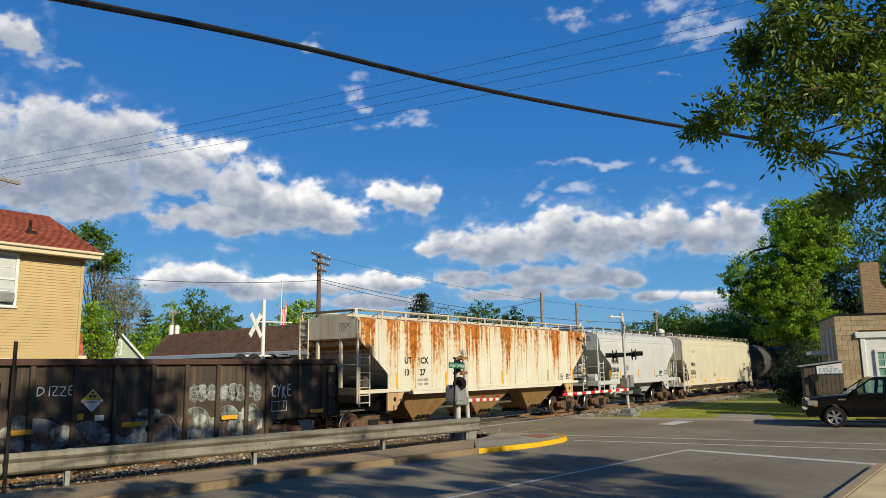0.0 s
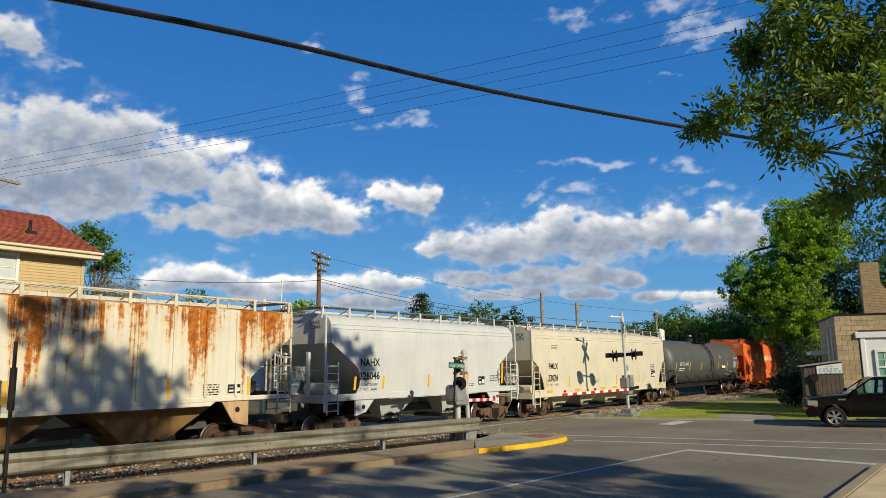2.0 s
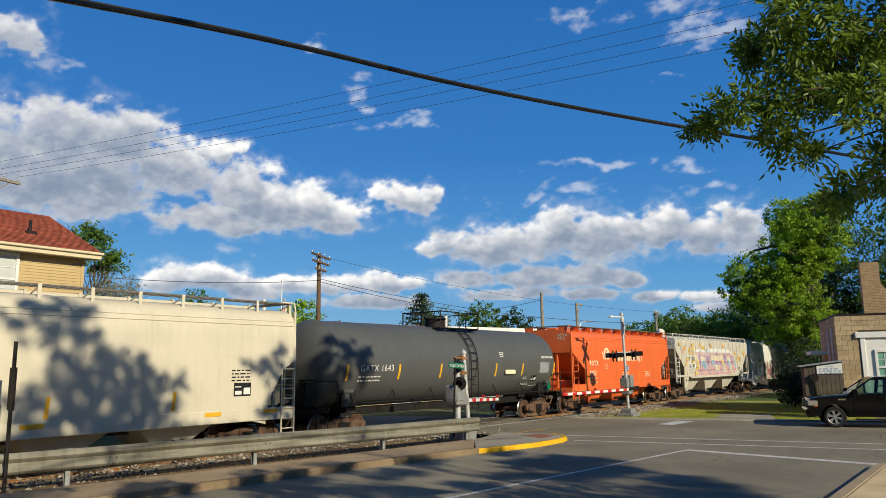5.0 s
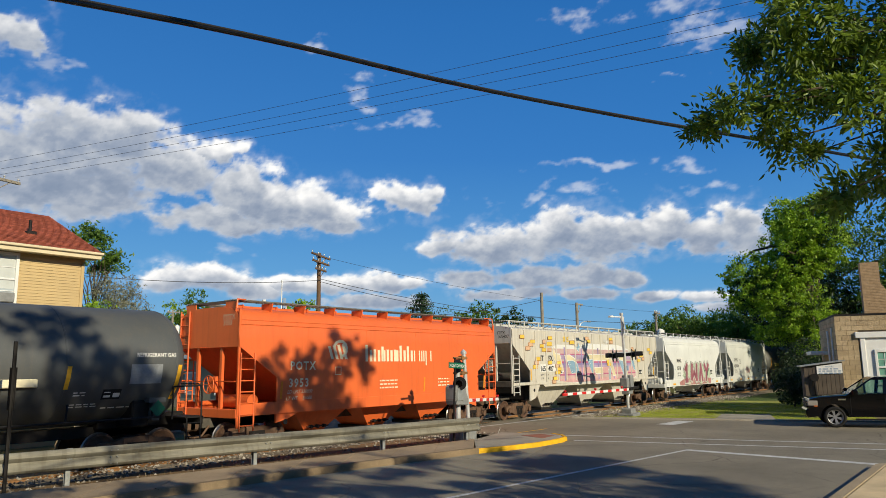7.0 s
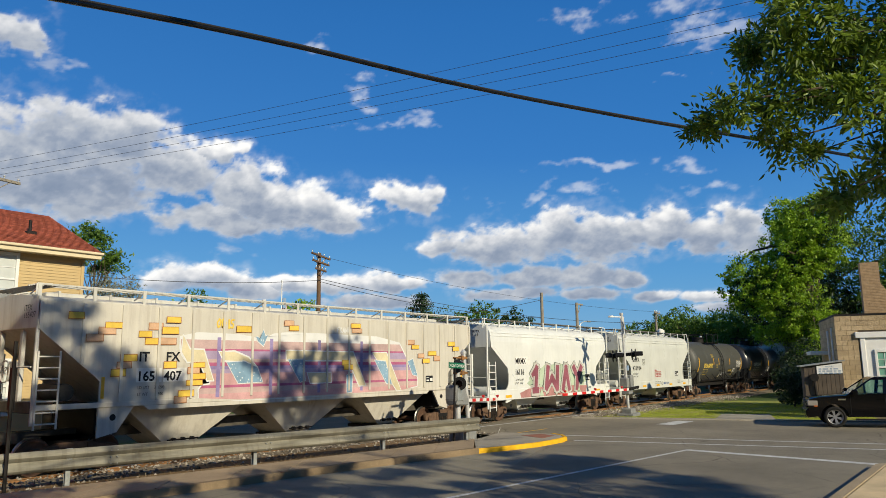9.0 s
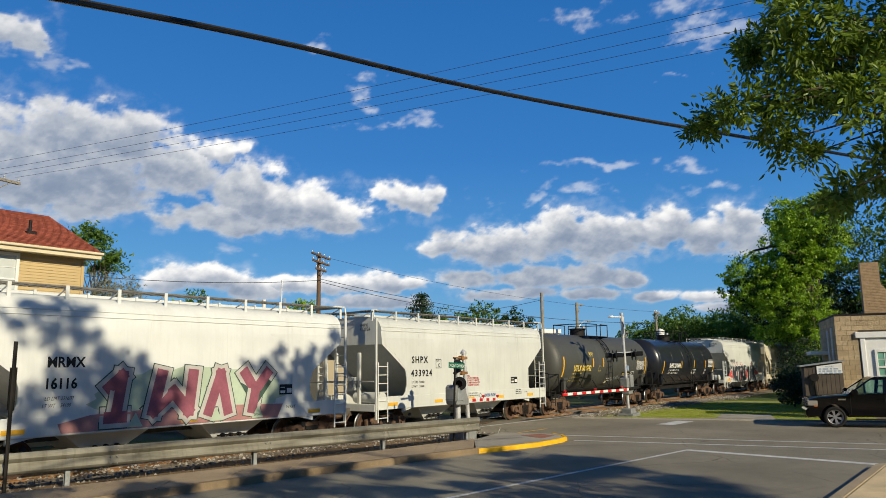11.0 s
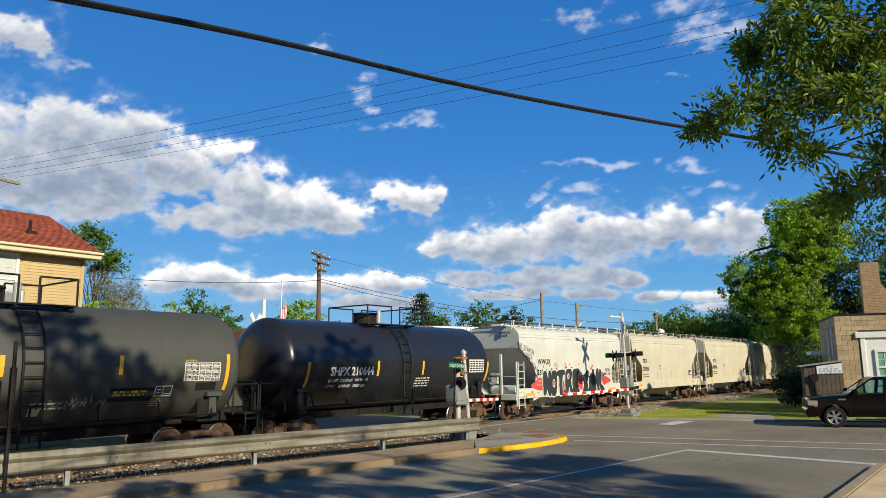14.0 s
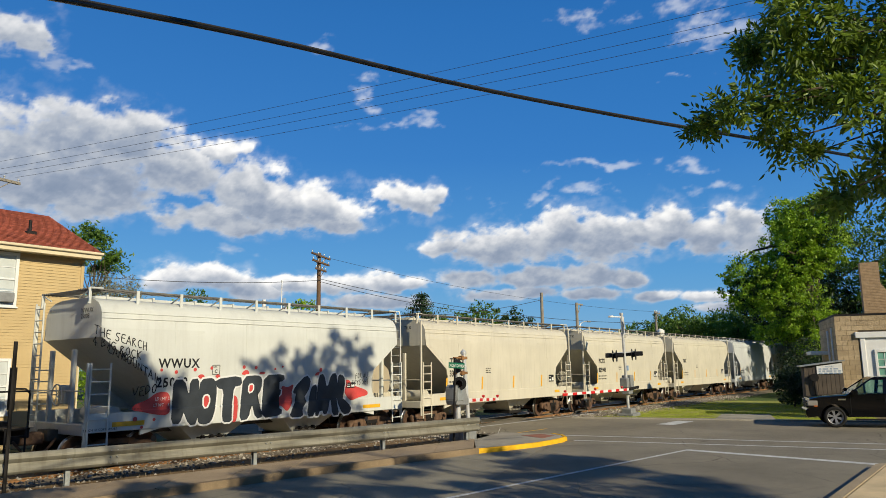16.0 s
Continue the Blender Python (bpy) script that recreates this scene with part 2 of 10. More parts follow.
def rect(bm, x0, x1, z0, z1, depth_of, lift=0.005, mi=0, lean=0.0):
    """A rectangular marking, cut into strips so that it follows a curved side."""
    k = max(1, int((z1 - z0) / 0.2))
    for i in range(k):
        a, b = z0 + (z1 - z0) * i / k, z0 + (z1 - z0) * (i + 1) / k
        la, lb = lean * i / k, lean * (i + 1) / k
        patch(bm, [(x0 + la, a), (x1 + la, a), (x1 + lb, b), (x0 + lb, b)], depth_of, lift, mi)
    return bm

# ---------------------------------------------------------------- the train
TRACK_Y = 20.1
# how far the train has come along the track, in metres, by time
COEF = [85.5479, -0.6761, 1.7097, 0.0231, -1.9989]


def travelled(t):
    # steady over the last seconds
    if t > 13.5:
        return 58.748 + 10.555 * (min(t, 15.943) - 13.5)
    u = (t - 8.0) / 8.0
    return sum(c * u ** (k + 1) for k, c in enumerate(COEF))


CARS = []
WHEELSETS = []
WHEEL_R = 0.457


def wheelset_mesh():
    bm = BM()
    tube(bm, (0, -0.95, 0), (0, 0.95, 0), 0.085, 10)
    for s in (-1, 1):
        prof = [(0.70, 0.10, 0), (0.70, 0.30, 0), (0.685, 0.36, 0), (0.67, 0.41, 1), (0.67, 0.485, 1), (0.695, 0.485, 1), (0.715, 0.462, 1), (0.80, 0.452, 1), (0.80, 0.395, 0), (0.765, 0.35, 0), (0.755, 0.20, 0), (0.79, 0.13, 0), (0.79, 0.05, 0)]
        seg = 28
        rings = [[bm.verts.new((r * math.cos(2 * math.pi * k / seg), s * y, r * math.sin(2 * math.pi * k / seg))) for k in range(seg)] for y, r, _ in prof]
        for i in range(len(prof) - 1):
            for k in range(seg):
                f = bm.faces.new((rings[i][k], rings[i][(k + 1) % seg], rings[i + 1][(k + 1) % seg], rings[i + 1][k]))
                f.material_index = 1 if prof[i][2] and prof[i + 1][2] else 0
        # a chalked mark and bolt heads on the hub let the turning be seen
        for k in range(3):
            a = 2 * math.pi * k / 3
            tube(bm, (0.055 * math.cos(a), s * 0.93, 0.055 * math.sin(a)), (0.055 * math.cos(a), s * 0.985, 0.055 * math.sin(a)), 0.016, 6)
    fix_normals(bm)
    return mesh_of("wheelset", bm, [M["wheel_steel"], M["tread"]], True)


def side_frame_mesh():
    bm = BM()
    out = [(-1.12, 0.40), (-1.12, 0.62), (-0.98, 0.68), (-0.70, 0.66), (-0.42, 0.78), (0.42, 0.78), (0.70, 0.66), (0.98, 0.68), (1.12, 0.62), (1.12, 0.40), (0.98, 0.34), (0.74, 0.42), (0.42, 0.22), (-0.42, 0.22), (-0.74, 0.42), (-0.98, 0.34)]
    prism(bm, out, -0.09, 0.09)
    bmesh.ops.bevel(bm, geom=bm.edges[:], offset=0.02, segments=1, affect="EDGES")
    for s in (-1, 1):
        tube(bm, (s * 0.89, -0.16, 0.457), (s * 0.89, 0.06, 0.457), 0.12, 12)      # bearing caps
        prism(bm, [(s * 0.36 - 0.05, 0.26), (s * 0.36 + 0.05, 0.26), (s * 0.36 + 0.05, 0.74), (s * 0.36 - 0.05, 0.74)], -0.11, 0.11)
    fix_normals(bm)
    return mesh_of("side_frame", bm, [M["truck_steel"]], True)


def spring_mesh():
    bm = BM()
    for k in (-0.2, -0.07, 0.07, 0.2):
        for j in range(5):
            tube(bm, (k, -0.105, 0.27 + j * 0.052), (k, -0.05, 0.285 + j * 0.052), 0.055, 8)
    box(bm, -0.29, 0.29, -0.13, 0.05, 0.52, 0.64)
    return mesh_of("spring", bm, [M["dark_steel"]], True)


WHEELSET, SIDE_FRAME, SPRING = wheelset_mesh(), side_frame_mesh(), spring_mesh()


def bogie(car, x):
    bm = BM()
    bevel_box(bm, -0.25, 0.25, -0.95, 0.95, 0.42, 0.80, 0.03)
    box(bm, -0.5, 0.5, -0.28, 0.28, 0.78, 0.92)
    for s in (-1, 1):
        box(bm, s * 0.42 - 0.04, s * 0.42 + 0.04, -0.85, 0.85, 0.30, 0.44)         # brake beams
    tr = part("truck", bm, M["dark_steel"], car, "brown rusty four-wheel railway truck", at=pose(x, 0, 0))
    for s in (-1, 1):
        for mesh, nm in ((SIDE_FRAME, "side_frame"), (SPRING, "spring")):
            o = new(nm, mesh)
            o.parent = tr
            o.matrix_basis = pose(0, s * 1.0, 0, 0, 0, 0 if s < 0 else 180)
    for s in (-1, 1):
        o = new("wheelset", WHEELSET)
        o.parent = tr
        WHEELSETS.append((o, s * 0.89))
    return tr


def ladder(bm, a, b, z0, z1, rungs, r=0.02):
    """Two rails from z0 to z1 at the points a and b (x, y), and rungs between them."""
    for p in (a, b):
        tube(bm, (p[0], p[1], z0), (p[0], p[1], z1), r * 1.3, 6)
    for k in range(rungs):
        z = z0 + (z1 - z0) * (k + 0.5) / rungs
        tube(bm, (a[0], a[1], z), (b[0], b[1], z), r, 6)


def draft_gear(car, half, material):
    bm = BM()
    box(bm, -half - 0.30, half + 0.30, -0.28, 0.28, 0.78, 1.06)
    part("centre_sill", bm, material, car)
    for s in (-1, 1):
        bm = BM()
        bevel_box(bm, s * (half + 0.15) - 0.3, s * (half + 0.15) + 0.3, -0.11, 0.11, 0.76, 0.98, 0.03)
        bevel_box(bm, s * (half + 0.50) - 0.17, s * (half + 0.50) + 0.17, -0.19, 0.19, 0.70, 1.02, 0.05)
        pipe(bm, [(s * (half + 0.1), -0.35, 0.85), (s * (half + 0.35), -0.35, 0.55), (s * (half + 0.6), -0.2, 0.50)], 0.035)
        part("coupler", bm, M["truck_steel"], car)


def new_car(name, x0, x1, label, category="hopper car"):
    mid, half = (x0 + x1) / 2, (x1 - x0) / 2
    car = thing(name, pose(mid, TRACK_Y, 0), label, category, "cars of the freight train")
    CARS.append((car, mid))
    return car, half


SMOOTH = [(0.0, 4.52), (0.70, 4.50), (1.12, 4.44), (1.38, 4.33), (1.52, 4.16), (1.535, 4.10), (1.565, 4.06), (1.60, 3.5), (1.62, 2.6), (1.605, 1.8), (1.595, 1.30), (1.59, 0.9)]
RIBBED = [(0.0, 4.52), (0.75, 4.47), (1.35, 4.38), (1.57, 4.34), (1.60, 4.30), (1.60, 4.2), (1.60, 3.5), (1.60, 2.6), (1.60, 1.8), (1.60, 1.3), (1.60, 0.9)]
CUTS = {
    "round": dict(cut=[(0.0, 3.42), (0.35, 3.36), (0.62, 3.18), (1.12, 2.72), (1.33, 2.45), (1.42, 2.15), (1.42, 1.85), (1.36, 1.62), (1.22, 1.47)], sill=(1.00, 1.48)),
    "high": dict(cut=[(0.0, 3.42), (0.35, 3.36), (0.62, 3.18), (1.12, 2.72), (1.33, 2.5), (1.42, 2.3), (1.42, 2.05), (1.36, 1.85), (1.22, 1.64)], sill=(1.42, 1.65)),
    "angle": dict(cut=[(0.0, 3.24), (0.46, 3.21), (1.46, 2.34), (1.48, 1.50)], sill=(1.14, 1.52)),
    "low": dict(cut=[(0.0, 2.82), (0.45, 2.66), (0.98, 1.75), (1.12, 1.34)], sill=(0.98, 1.36)),
    "straight": dict(cut=[(0.0, 3.62), (1.50, 2.40), (1.62, 2.28), (1.62, 1.72)], sill=(1.62, 1.76)),
}


INSET = {}


def hopper(name, x0, x1, paint, label, cut="round", bays=2, chute=None, ribs=False, board="tabs", trim=None, low=0.42, throat=1.75, tall=True):
    car, half = new_car(name, x0, x1, label)
    chute, trim = chute or paint, trim or paint
    prof = RIBBED if ribs else SMOOTH
    zs = np.array([p[1] for p in prof][::-1])
    ys = np.array([p[0] for p in prof][::-1])

    def wide(z):
        return float(np.interp(z, zs, ys))

    spec = CUTS[cut]
    ze = spec["cut"][0][1]
    sill0, sill1 = spec["sill"]
    # the upper body of the round-ended cars stops short of the end sill
    ins = 0.28 if cut in ("round", "high") else 0.0
    INSET[car.name] = ins
    hb = half - ins
    # the body: roof, sides and the sloped sheets at both ends
    bm = BM()
    rings = []
    stations = [(-hb, ze), (-hb + 0.02, ze)] + [(-hb + 0.02 + 3.0 * k / 6, ze + (sill1 - 0.25 - ze) * k / 6) for k in range(1, 7)]
    stations += [(x, sill1 - 0.25) for x in np.linspace(-hb + 3.5, hb - 3.5, 8)]
    stations += [(-x, z) for x, z in stations[7::-1]]
    for x, zb in stations:
        side = []
        for y, z in prof:
            zz = max(z, zb)
            side.append((wide(zz) if zz > z else y, zz))
        rings.append([(x, -y, z) for y, z in side] + [(x, y, z) for y, z in side[:0:-1]])
    loft(bm, rings)
    fix_normals(bm)
    part("body", bm, paint, car, smooth=True)
    # the plates of the sides that reach past the sloped sheets
    for e in (-1, 1):
        for s in (-1, 1):
            bm = BM()
            pts = [(d + ins, z) for d, z in [(0.0, ze + 0.25)] + spec["cut"] + [(spec["cut"][-1][0], sill1 - 0.02), (3.1, sill1 - 0.02), (3.1, ze + 0.25)]]
            fa, fb = [], []
            for d, z in pts:
                fa.append(bm.verts.new((e * (half - d), s * (wide(z) + 0.004), z)))
                fb.append(bm.verts.new((e * (half - d), s * (wide(z) - 0.035), z)))
            bm.faces.new(fa), bm.faces.new(fb[::-1])
            for k in range(len(pts)):
                bm.faces.new((fa[k], fb[k], fb[(k + 1) % len(pts)], fa[(k + 1) % len(pts)]))
            fix_normals(bm)
            part("side_plate", bm, paint, car)
    # side sills
    for s in (-1, 1):
        bm = BM()
        y = s * (wide(sill1) + 0.012)
        bevel_box(bm, -half, half, min(y, y - s * 0.09), max(y, y - s * 0.09), sill0, sill1, 0.015)
        part("side_sill", bm, paint, car)
    if not ribs:
        for s in (-1, 1):
            for z in (3.93, 4.07):
                bm = BM()
                y = s * wide(z)
                bevel_box(bm, -hb + 0.02, hb - 0.02, min(y - s * 0.03, y + s * 0.022), max(y - s * 0.03, y + s * 0.022), z - 0.012, z + 0.012, 0.006)
                part("roof_crease", bm, paint, car)
            for k in range(1, 5):
                x = -half + 2 * half * k / 5
                bm = BM()
                pts = [(wide(z) + 0.004, z) for z in (1.5, 2.2, 2.9, 3.5, 3.88)]
                loft(bm, [[(x - 0.012, s * (y - 0.01), z), (x - 0.012, s * y, z), (x + 0.012, s * y, z), (x + 0.012, s * (y - 0.01), z)] for y, z in pts])
                fix_normals(bm)
                part("weld_seam", bm, paint, car)
    if ribs:
        for s in (-1, 1):
            for k in range(int(2 * half / 1.02) + 1):
                x = -half + 0.06 + k * (2 * half - 0.12) / int(2 * half / 1.02)
                zlow = sill1 if abs(x) < half - 1.65 else float(np.interp(half - abs(x), [c[0] for c in spec["cut"]], [c[1] for c in spec["cut"]]))
                bm = BM()
                bevel_box(bm, x - 0.04, x + 0.04, min(s * 1.585, s * 1.645), max(s * 1.585, s * 1.645), zlow, 4.28, 0.008)
                part("rib", bm, paint, car)
    # discharge chutes
    span = (2 * half - 4.6) / bays
    for k in range(bays):
        c = -half + 2.3 + span * (k + 0.5)
        w = min(span * 0.5, 2.1 if ribs else throat)
        bm = BM()
        top, bot = [(-w, -1.25), (w, -1.25), (w, 1.25), (-w, 1.25)], [(-0.42, -0.72), (0.42, -0.72), (0.42, 0.72), (-0.42, 0.72)]
        loft(bm, [[(c + x, y, low) for x, y in bot], [(c + x, y, sill1 - 0.08) for x, y in top]])
        part("chute", bm, chute, car)
        bm = BM()
        bevel_box(bm, c - 0.55, c + 0.55, -0.78, 0.78, low - 0.14, low, 0.02)
        for q in (-0.3, 0.0, 0.3):
            tube(bm, (c + q, -0.98, low + 0.16), (c + q, -0.86, low + 0.16), 0.06, 8)
        tube(bm, (c - 0.5, -0.93, low + 0.16), (c + 0.5, -0.93, low + 0.16), 0.025, 6)
        part("outlet_gate", bm, M["dark_steel"], car)
    draft_gear(car, half, M["underframe"])
    for e in (-1, 1):
        xe = e * half
        bm = BM()
        box(bm, min(xe, xe - e * 1.5), max(xe, xe - e * 1.5), -1.5, 1.5, sill0 + 0.02, sill0 + 0.07)
        bevel_box(bm, min(xe + e * 0.03, xe - e * 0.12), max(xe + e * 0.03, xe - e * 0.12), -1.55, 1.55, sill0 - 0.06, sill0 + 0.22, 0.02)
        part("end_platform", bm, trim if trim is paint else M["underframe"], car)
        bm = BM()
        bevel_box(bm, min(xe - e * 1.75, xe - e * 2.2), max(xe - e * 1.75, xe - e * 2.2), -1.2, 1.2, 0.90, sill0 + 0.1, 0.03)
        part("bolster", bm, M["dark_steel"], car)
        # web plates under the side sills over the bogies
        foot = spec["cut"][-1][0] + ins
        for s in (-1, 1):
            bm = BM()
            prism(bm, [(xe - e * (foot + 0.02), sill0 + 0.02), (xe - e * (foot + 1.0), sill0 + 0.02), (xe - e * (foot + 0.55), 0.98), (xe - e * (foot + 0.02), 0.86)], min(s * 1.56, s * 1.50), max(s * 1.56, s * 1.50))
            fix_normals(bm)
            web = part("bolster_web", bm, M["web_rust"] if paint is M["rusty"] else paint, car)
            # no hole is cut: a black disc paints its darkness on the plate
            bm = BM()
            tube(bm, (xe - e * (foot + 0.42), s * 1.562, sill0 - 0.26), (xe - e * (foot + 0.42), s * 1.564, sill0 - 0.26), 0.085, 14)
            part("opening_disc", bm, M["black"], web)
        if trim is not paint:
            # smooth end sheet above the slope
            bm = BM()
            pts = [(y, z) for y, z in prof if z > ze] + [(wide(ze), ze + 0.01)]
            outline = pts + [(-y, z) for y, z in pts[::-1] if y > 0]
            rings = [[(xe + e * d, y, z) for y, z in outline] for d in (-0.02, 0.004)]
            loft(bm, rings)
            fix_normals(bm)
            part("end_sheet", bm, trim, car)
        # upright posts that carry the overhanging end
        for s in (-1, 1):
            bm = BM()
            bevel_box(bm, xe - e * 0.10 - 0.05, xe - e * 0.10 + 0.05, s * 0.62 - 0.07, s * 0.62 + 0.07, sill0 + 0.05, ze + (0.05 if not ins else -0.3), 0.015)
            part("end_post", bm, trim, car)
            bm = BM()
            bevel_box(bm, xe - e * 0.03 - 0.04, xe - e * 0.03 + 0.04, s * 1.555 - 0.035, s * 1.555 + 0.035, sill0 - 0.35, 2.75 if ins and s < 0 and not tall else 4.40, 0.01)
            part("corner_post", bm, trim, car)
            bm = BM()
            ladder(bm, (xe - e * 0.06, s * 1.63), (xe - e * 0.58, s * 1.63), sill0 - 0.45, 2.75 if ins else 3.05 if cut != "low" else 2.7, 7)
            part("side_ladder", bm, trim, car)
            if e == -s:
                bm = BM()
                ladder(bm, (xe + e * 0.04, s * 1.50), (xe + e * 0.04, s * 1.02), sill0 - 0.1, 4.45, 11)
                part("end_ladder", bm, trim, car)
        bm = BM()
        for z in (sill0 + 1.05,):
            tube(bm, (xe + e * 0.04, -1.5, z), (xe + e * 0.04, 1.5, z), 0.02, 6)
        part("end_handrail", bm, trim, car)
        bm = BM()
        if e < 0:
            # hand brake wheel with its housing, on the leading end
            bevel_box(bm, xe - 0.02, xe + 0.22, -0.5, -0.1, sill0 + 0.7, sill0 + 1.2, 0.03)
            seg = 20
            ring = [(xe - 0.14, -0.3 + 0.27 * math.cos(2 * math.pi * k / seg), sill0 + 0.95 + 0.27 * math.sin(2 * math.pi * k / seg)) for k in range(seg + 1)]
            pipe(bm, ring, 0.018)
            for k in range(5):
                tube(bm, (xe - 0.14, -0.3, sill0 + 0.95), ring[k * 4], 0.014, 5)
            part("brake_wheel", bm, trim, car)
        else:
            bevel_box(bm, xe - 0.9, xe - 0.4, -0.35, 0.35, sill0 + 0.1, sill0 + 0.55, 0.05)
            part("brake_valve", bm, M["dark_steel"], car)
        # air reservoir below the slope
        bm = BM()
        tube(bm, (xe - e * 1.1, -0.9, sill0 + 0.4), (xe - e * 1.1, 0.5, sill0 + 0.4), 0.22, 14)
        part("air_reservoir", bm, M["underframe"] if trim is not paint else trim, car, smooth=True)
    # roof hatch trough and walkways
    bm = BM()
    bevel_box(bm, -half + 0.7, half - 0.7, -0.32, 0.32, 4.46, 4.62, 0.03)
    for k in range(int(2 * half / 1.4)):
        box(bm, -half + 1.0 + k * 1.4, -half + 1.06 + k * 1.4, -0.37, 0.37, 4.46, 4.66)
    part("hatch_cover", bm, trim, car)
    for s in (-1, 1):
        bm = BM()
        y0 = 0.78 if not ribs else 0.92
        for k in range(5):
            y = s * (y0 + k * 0.13)
            box(bm, -half, half, y - 0.016, y + 0.016, 4.68, 4.715)
        for k in range(int(2 * half / 0.22)):
            x = -half + 0.11 + k * 0.22
            box(bm, x - 0.012, x + 0.012, s * (y0 + 0.26) - 0.27, s * (y0 + 0.26) + 0.27, 4.672, 4.70)
        part("running_board", bm, M["grating"] if trim is paint else trim, car)
        nb = max(6, int(2 * half / 1.33))
        for k in range(nb + 1):
            x = -half + 0.05 + k * (2 * half - 0.1) / nb
            bm = BM()
            yo, yi = y0 + 0.53, y0 + 0.02
            if board == "fins":
                a = [bm.verts.new(p) for p in ((x - 0.02, s * (yo + 0.05), 4.66), (x - 0.02, s * yi, 4.66), (x - 0.02, s * yi, 4.42), (x - 0.02, s * (yo - 0.02), 4.34))]
                b = [bm.verts.new((v.co.x + 0.035, v.co.y, v.co.z)) for v in a]
                bm.faces.new(a), bm.faces.new(b[::-1])
                for q in range(4):
                    bm.faces.new((a[q], b[q], b[(q + 1) % 4], a[(q + 1) % 4]))
                fix_normals(bm)
            else:
                box(bm, x - 0.045, x + 0.045, min(s * yo, s * (yo + 0.025)), max(s * yo, s * (yo + 0.025)), 4.30, 4.72)
                tube(bm, (x, s * yo, 4.66), (x, s * yi, 4.48), 0.02, 6)
            part("board_bracket", bm, trim, car)
    for e in (-1, 1):
        bm = BM()
        for k in range(5):
            x = e * (half - 0.05 - k * 0.11)
            box(bm, x - 0.016, x + 0.016, -1.3, 1.3, 4.66, 4.70)
        part("end_board", bm, M["grating"], car)
        bm = BM()
        pipe(bm, [(e * (half + 0.04), -1.5, 4.42), (e * (half + 0.02), -1.46, 4.70), (e * (half - 0.4), -1.30, 4.72)], 0.025)
        part("grab_rail", bm, trim, car)
    for s in (-1, 1):
        bogie(car, s * (half - 1.15 if 2 * half < 15 else half - 1.35))
    return car, half, wide


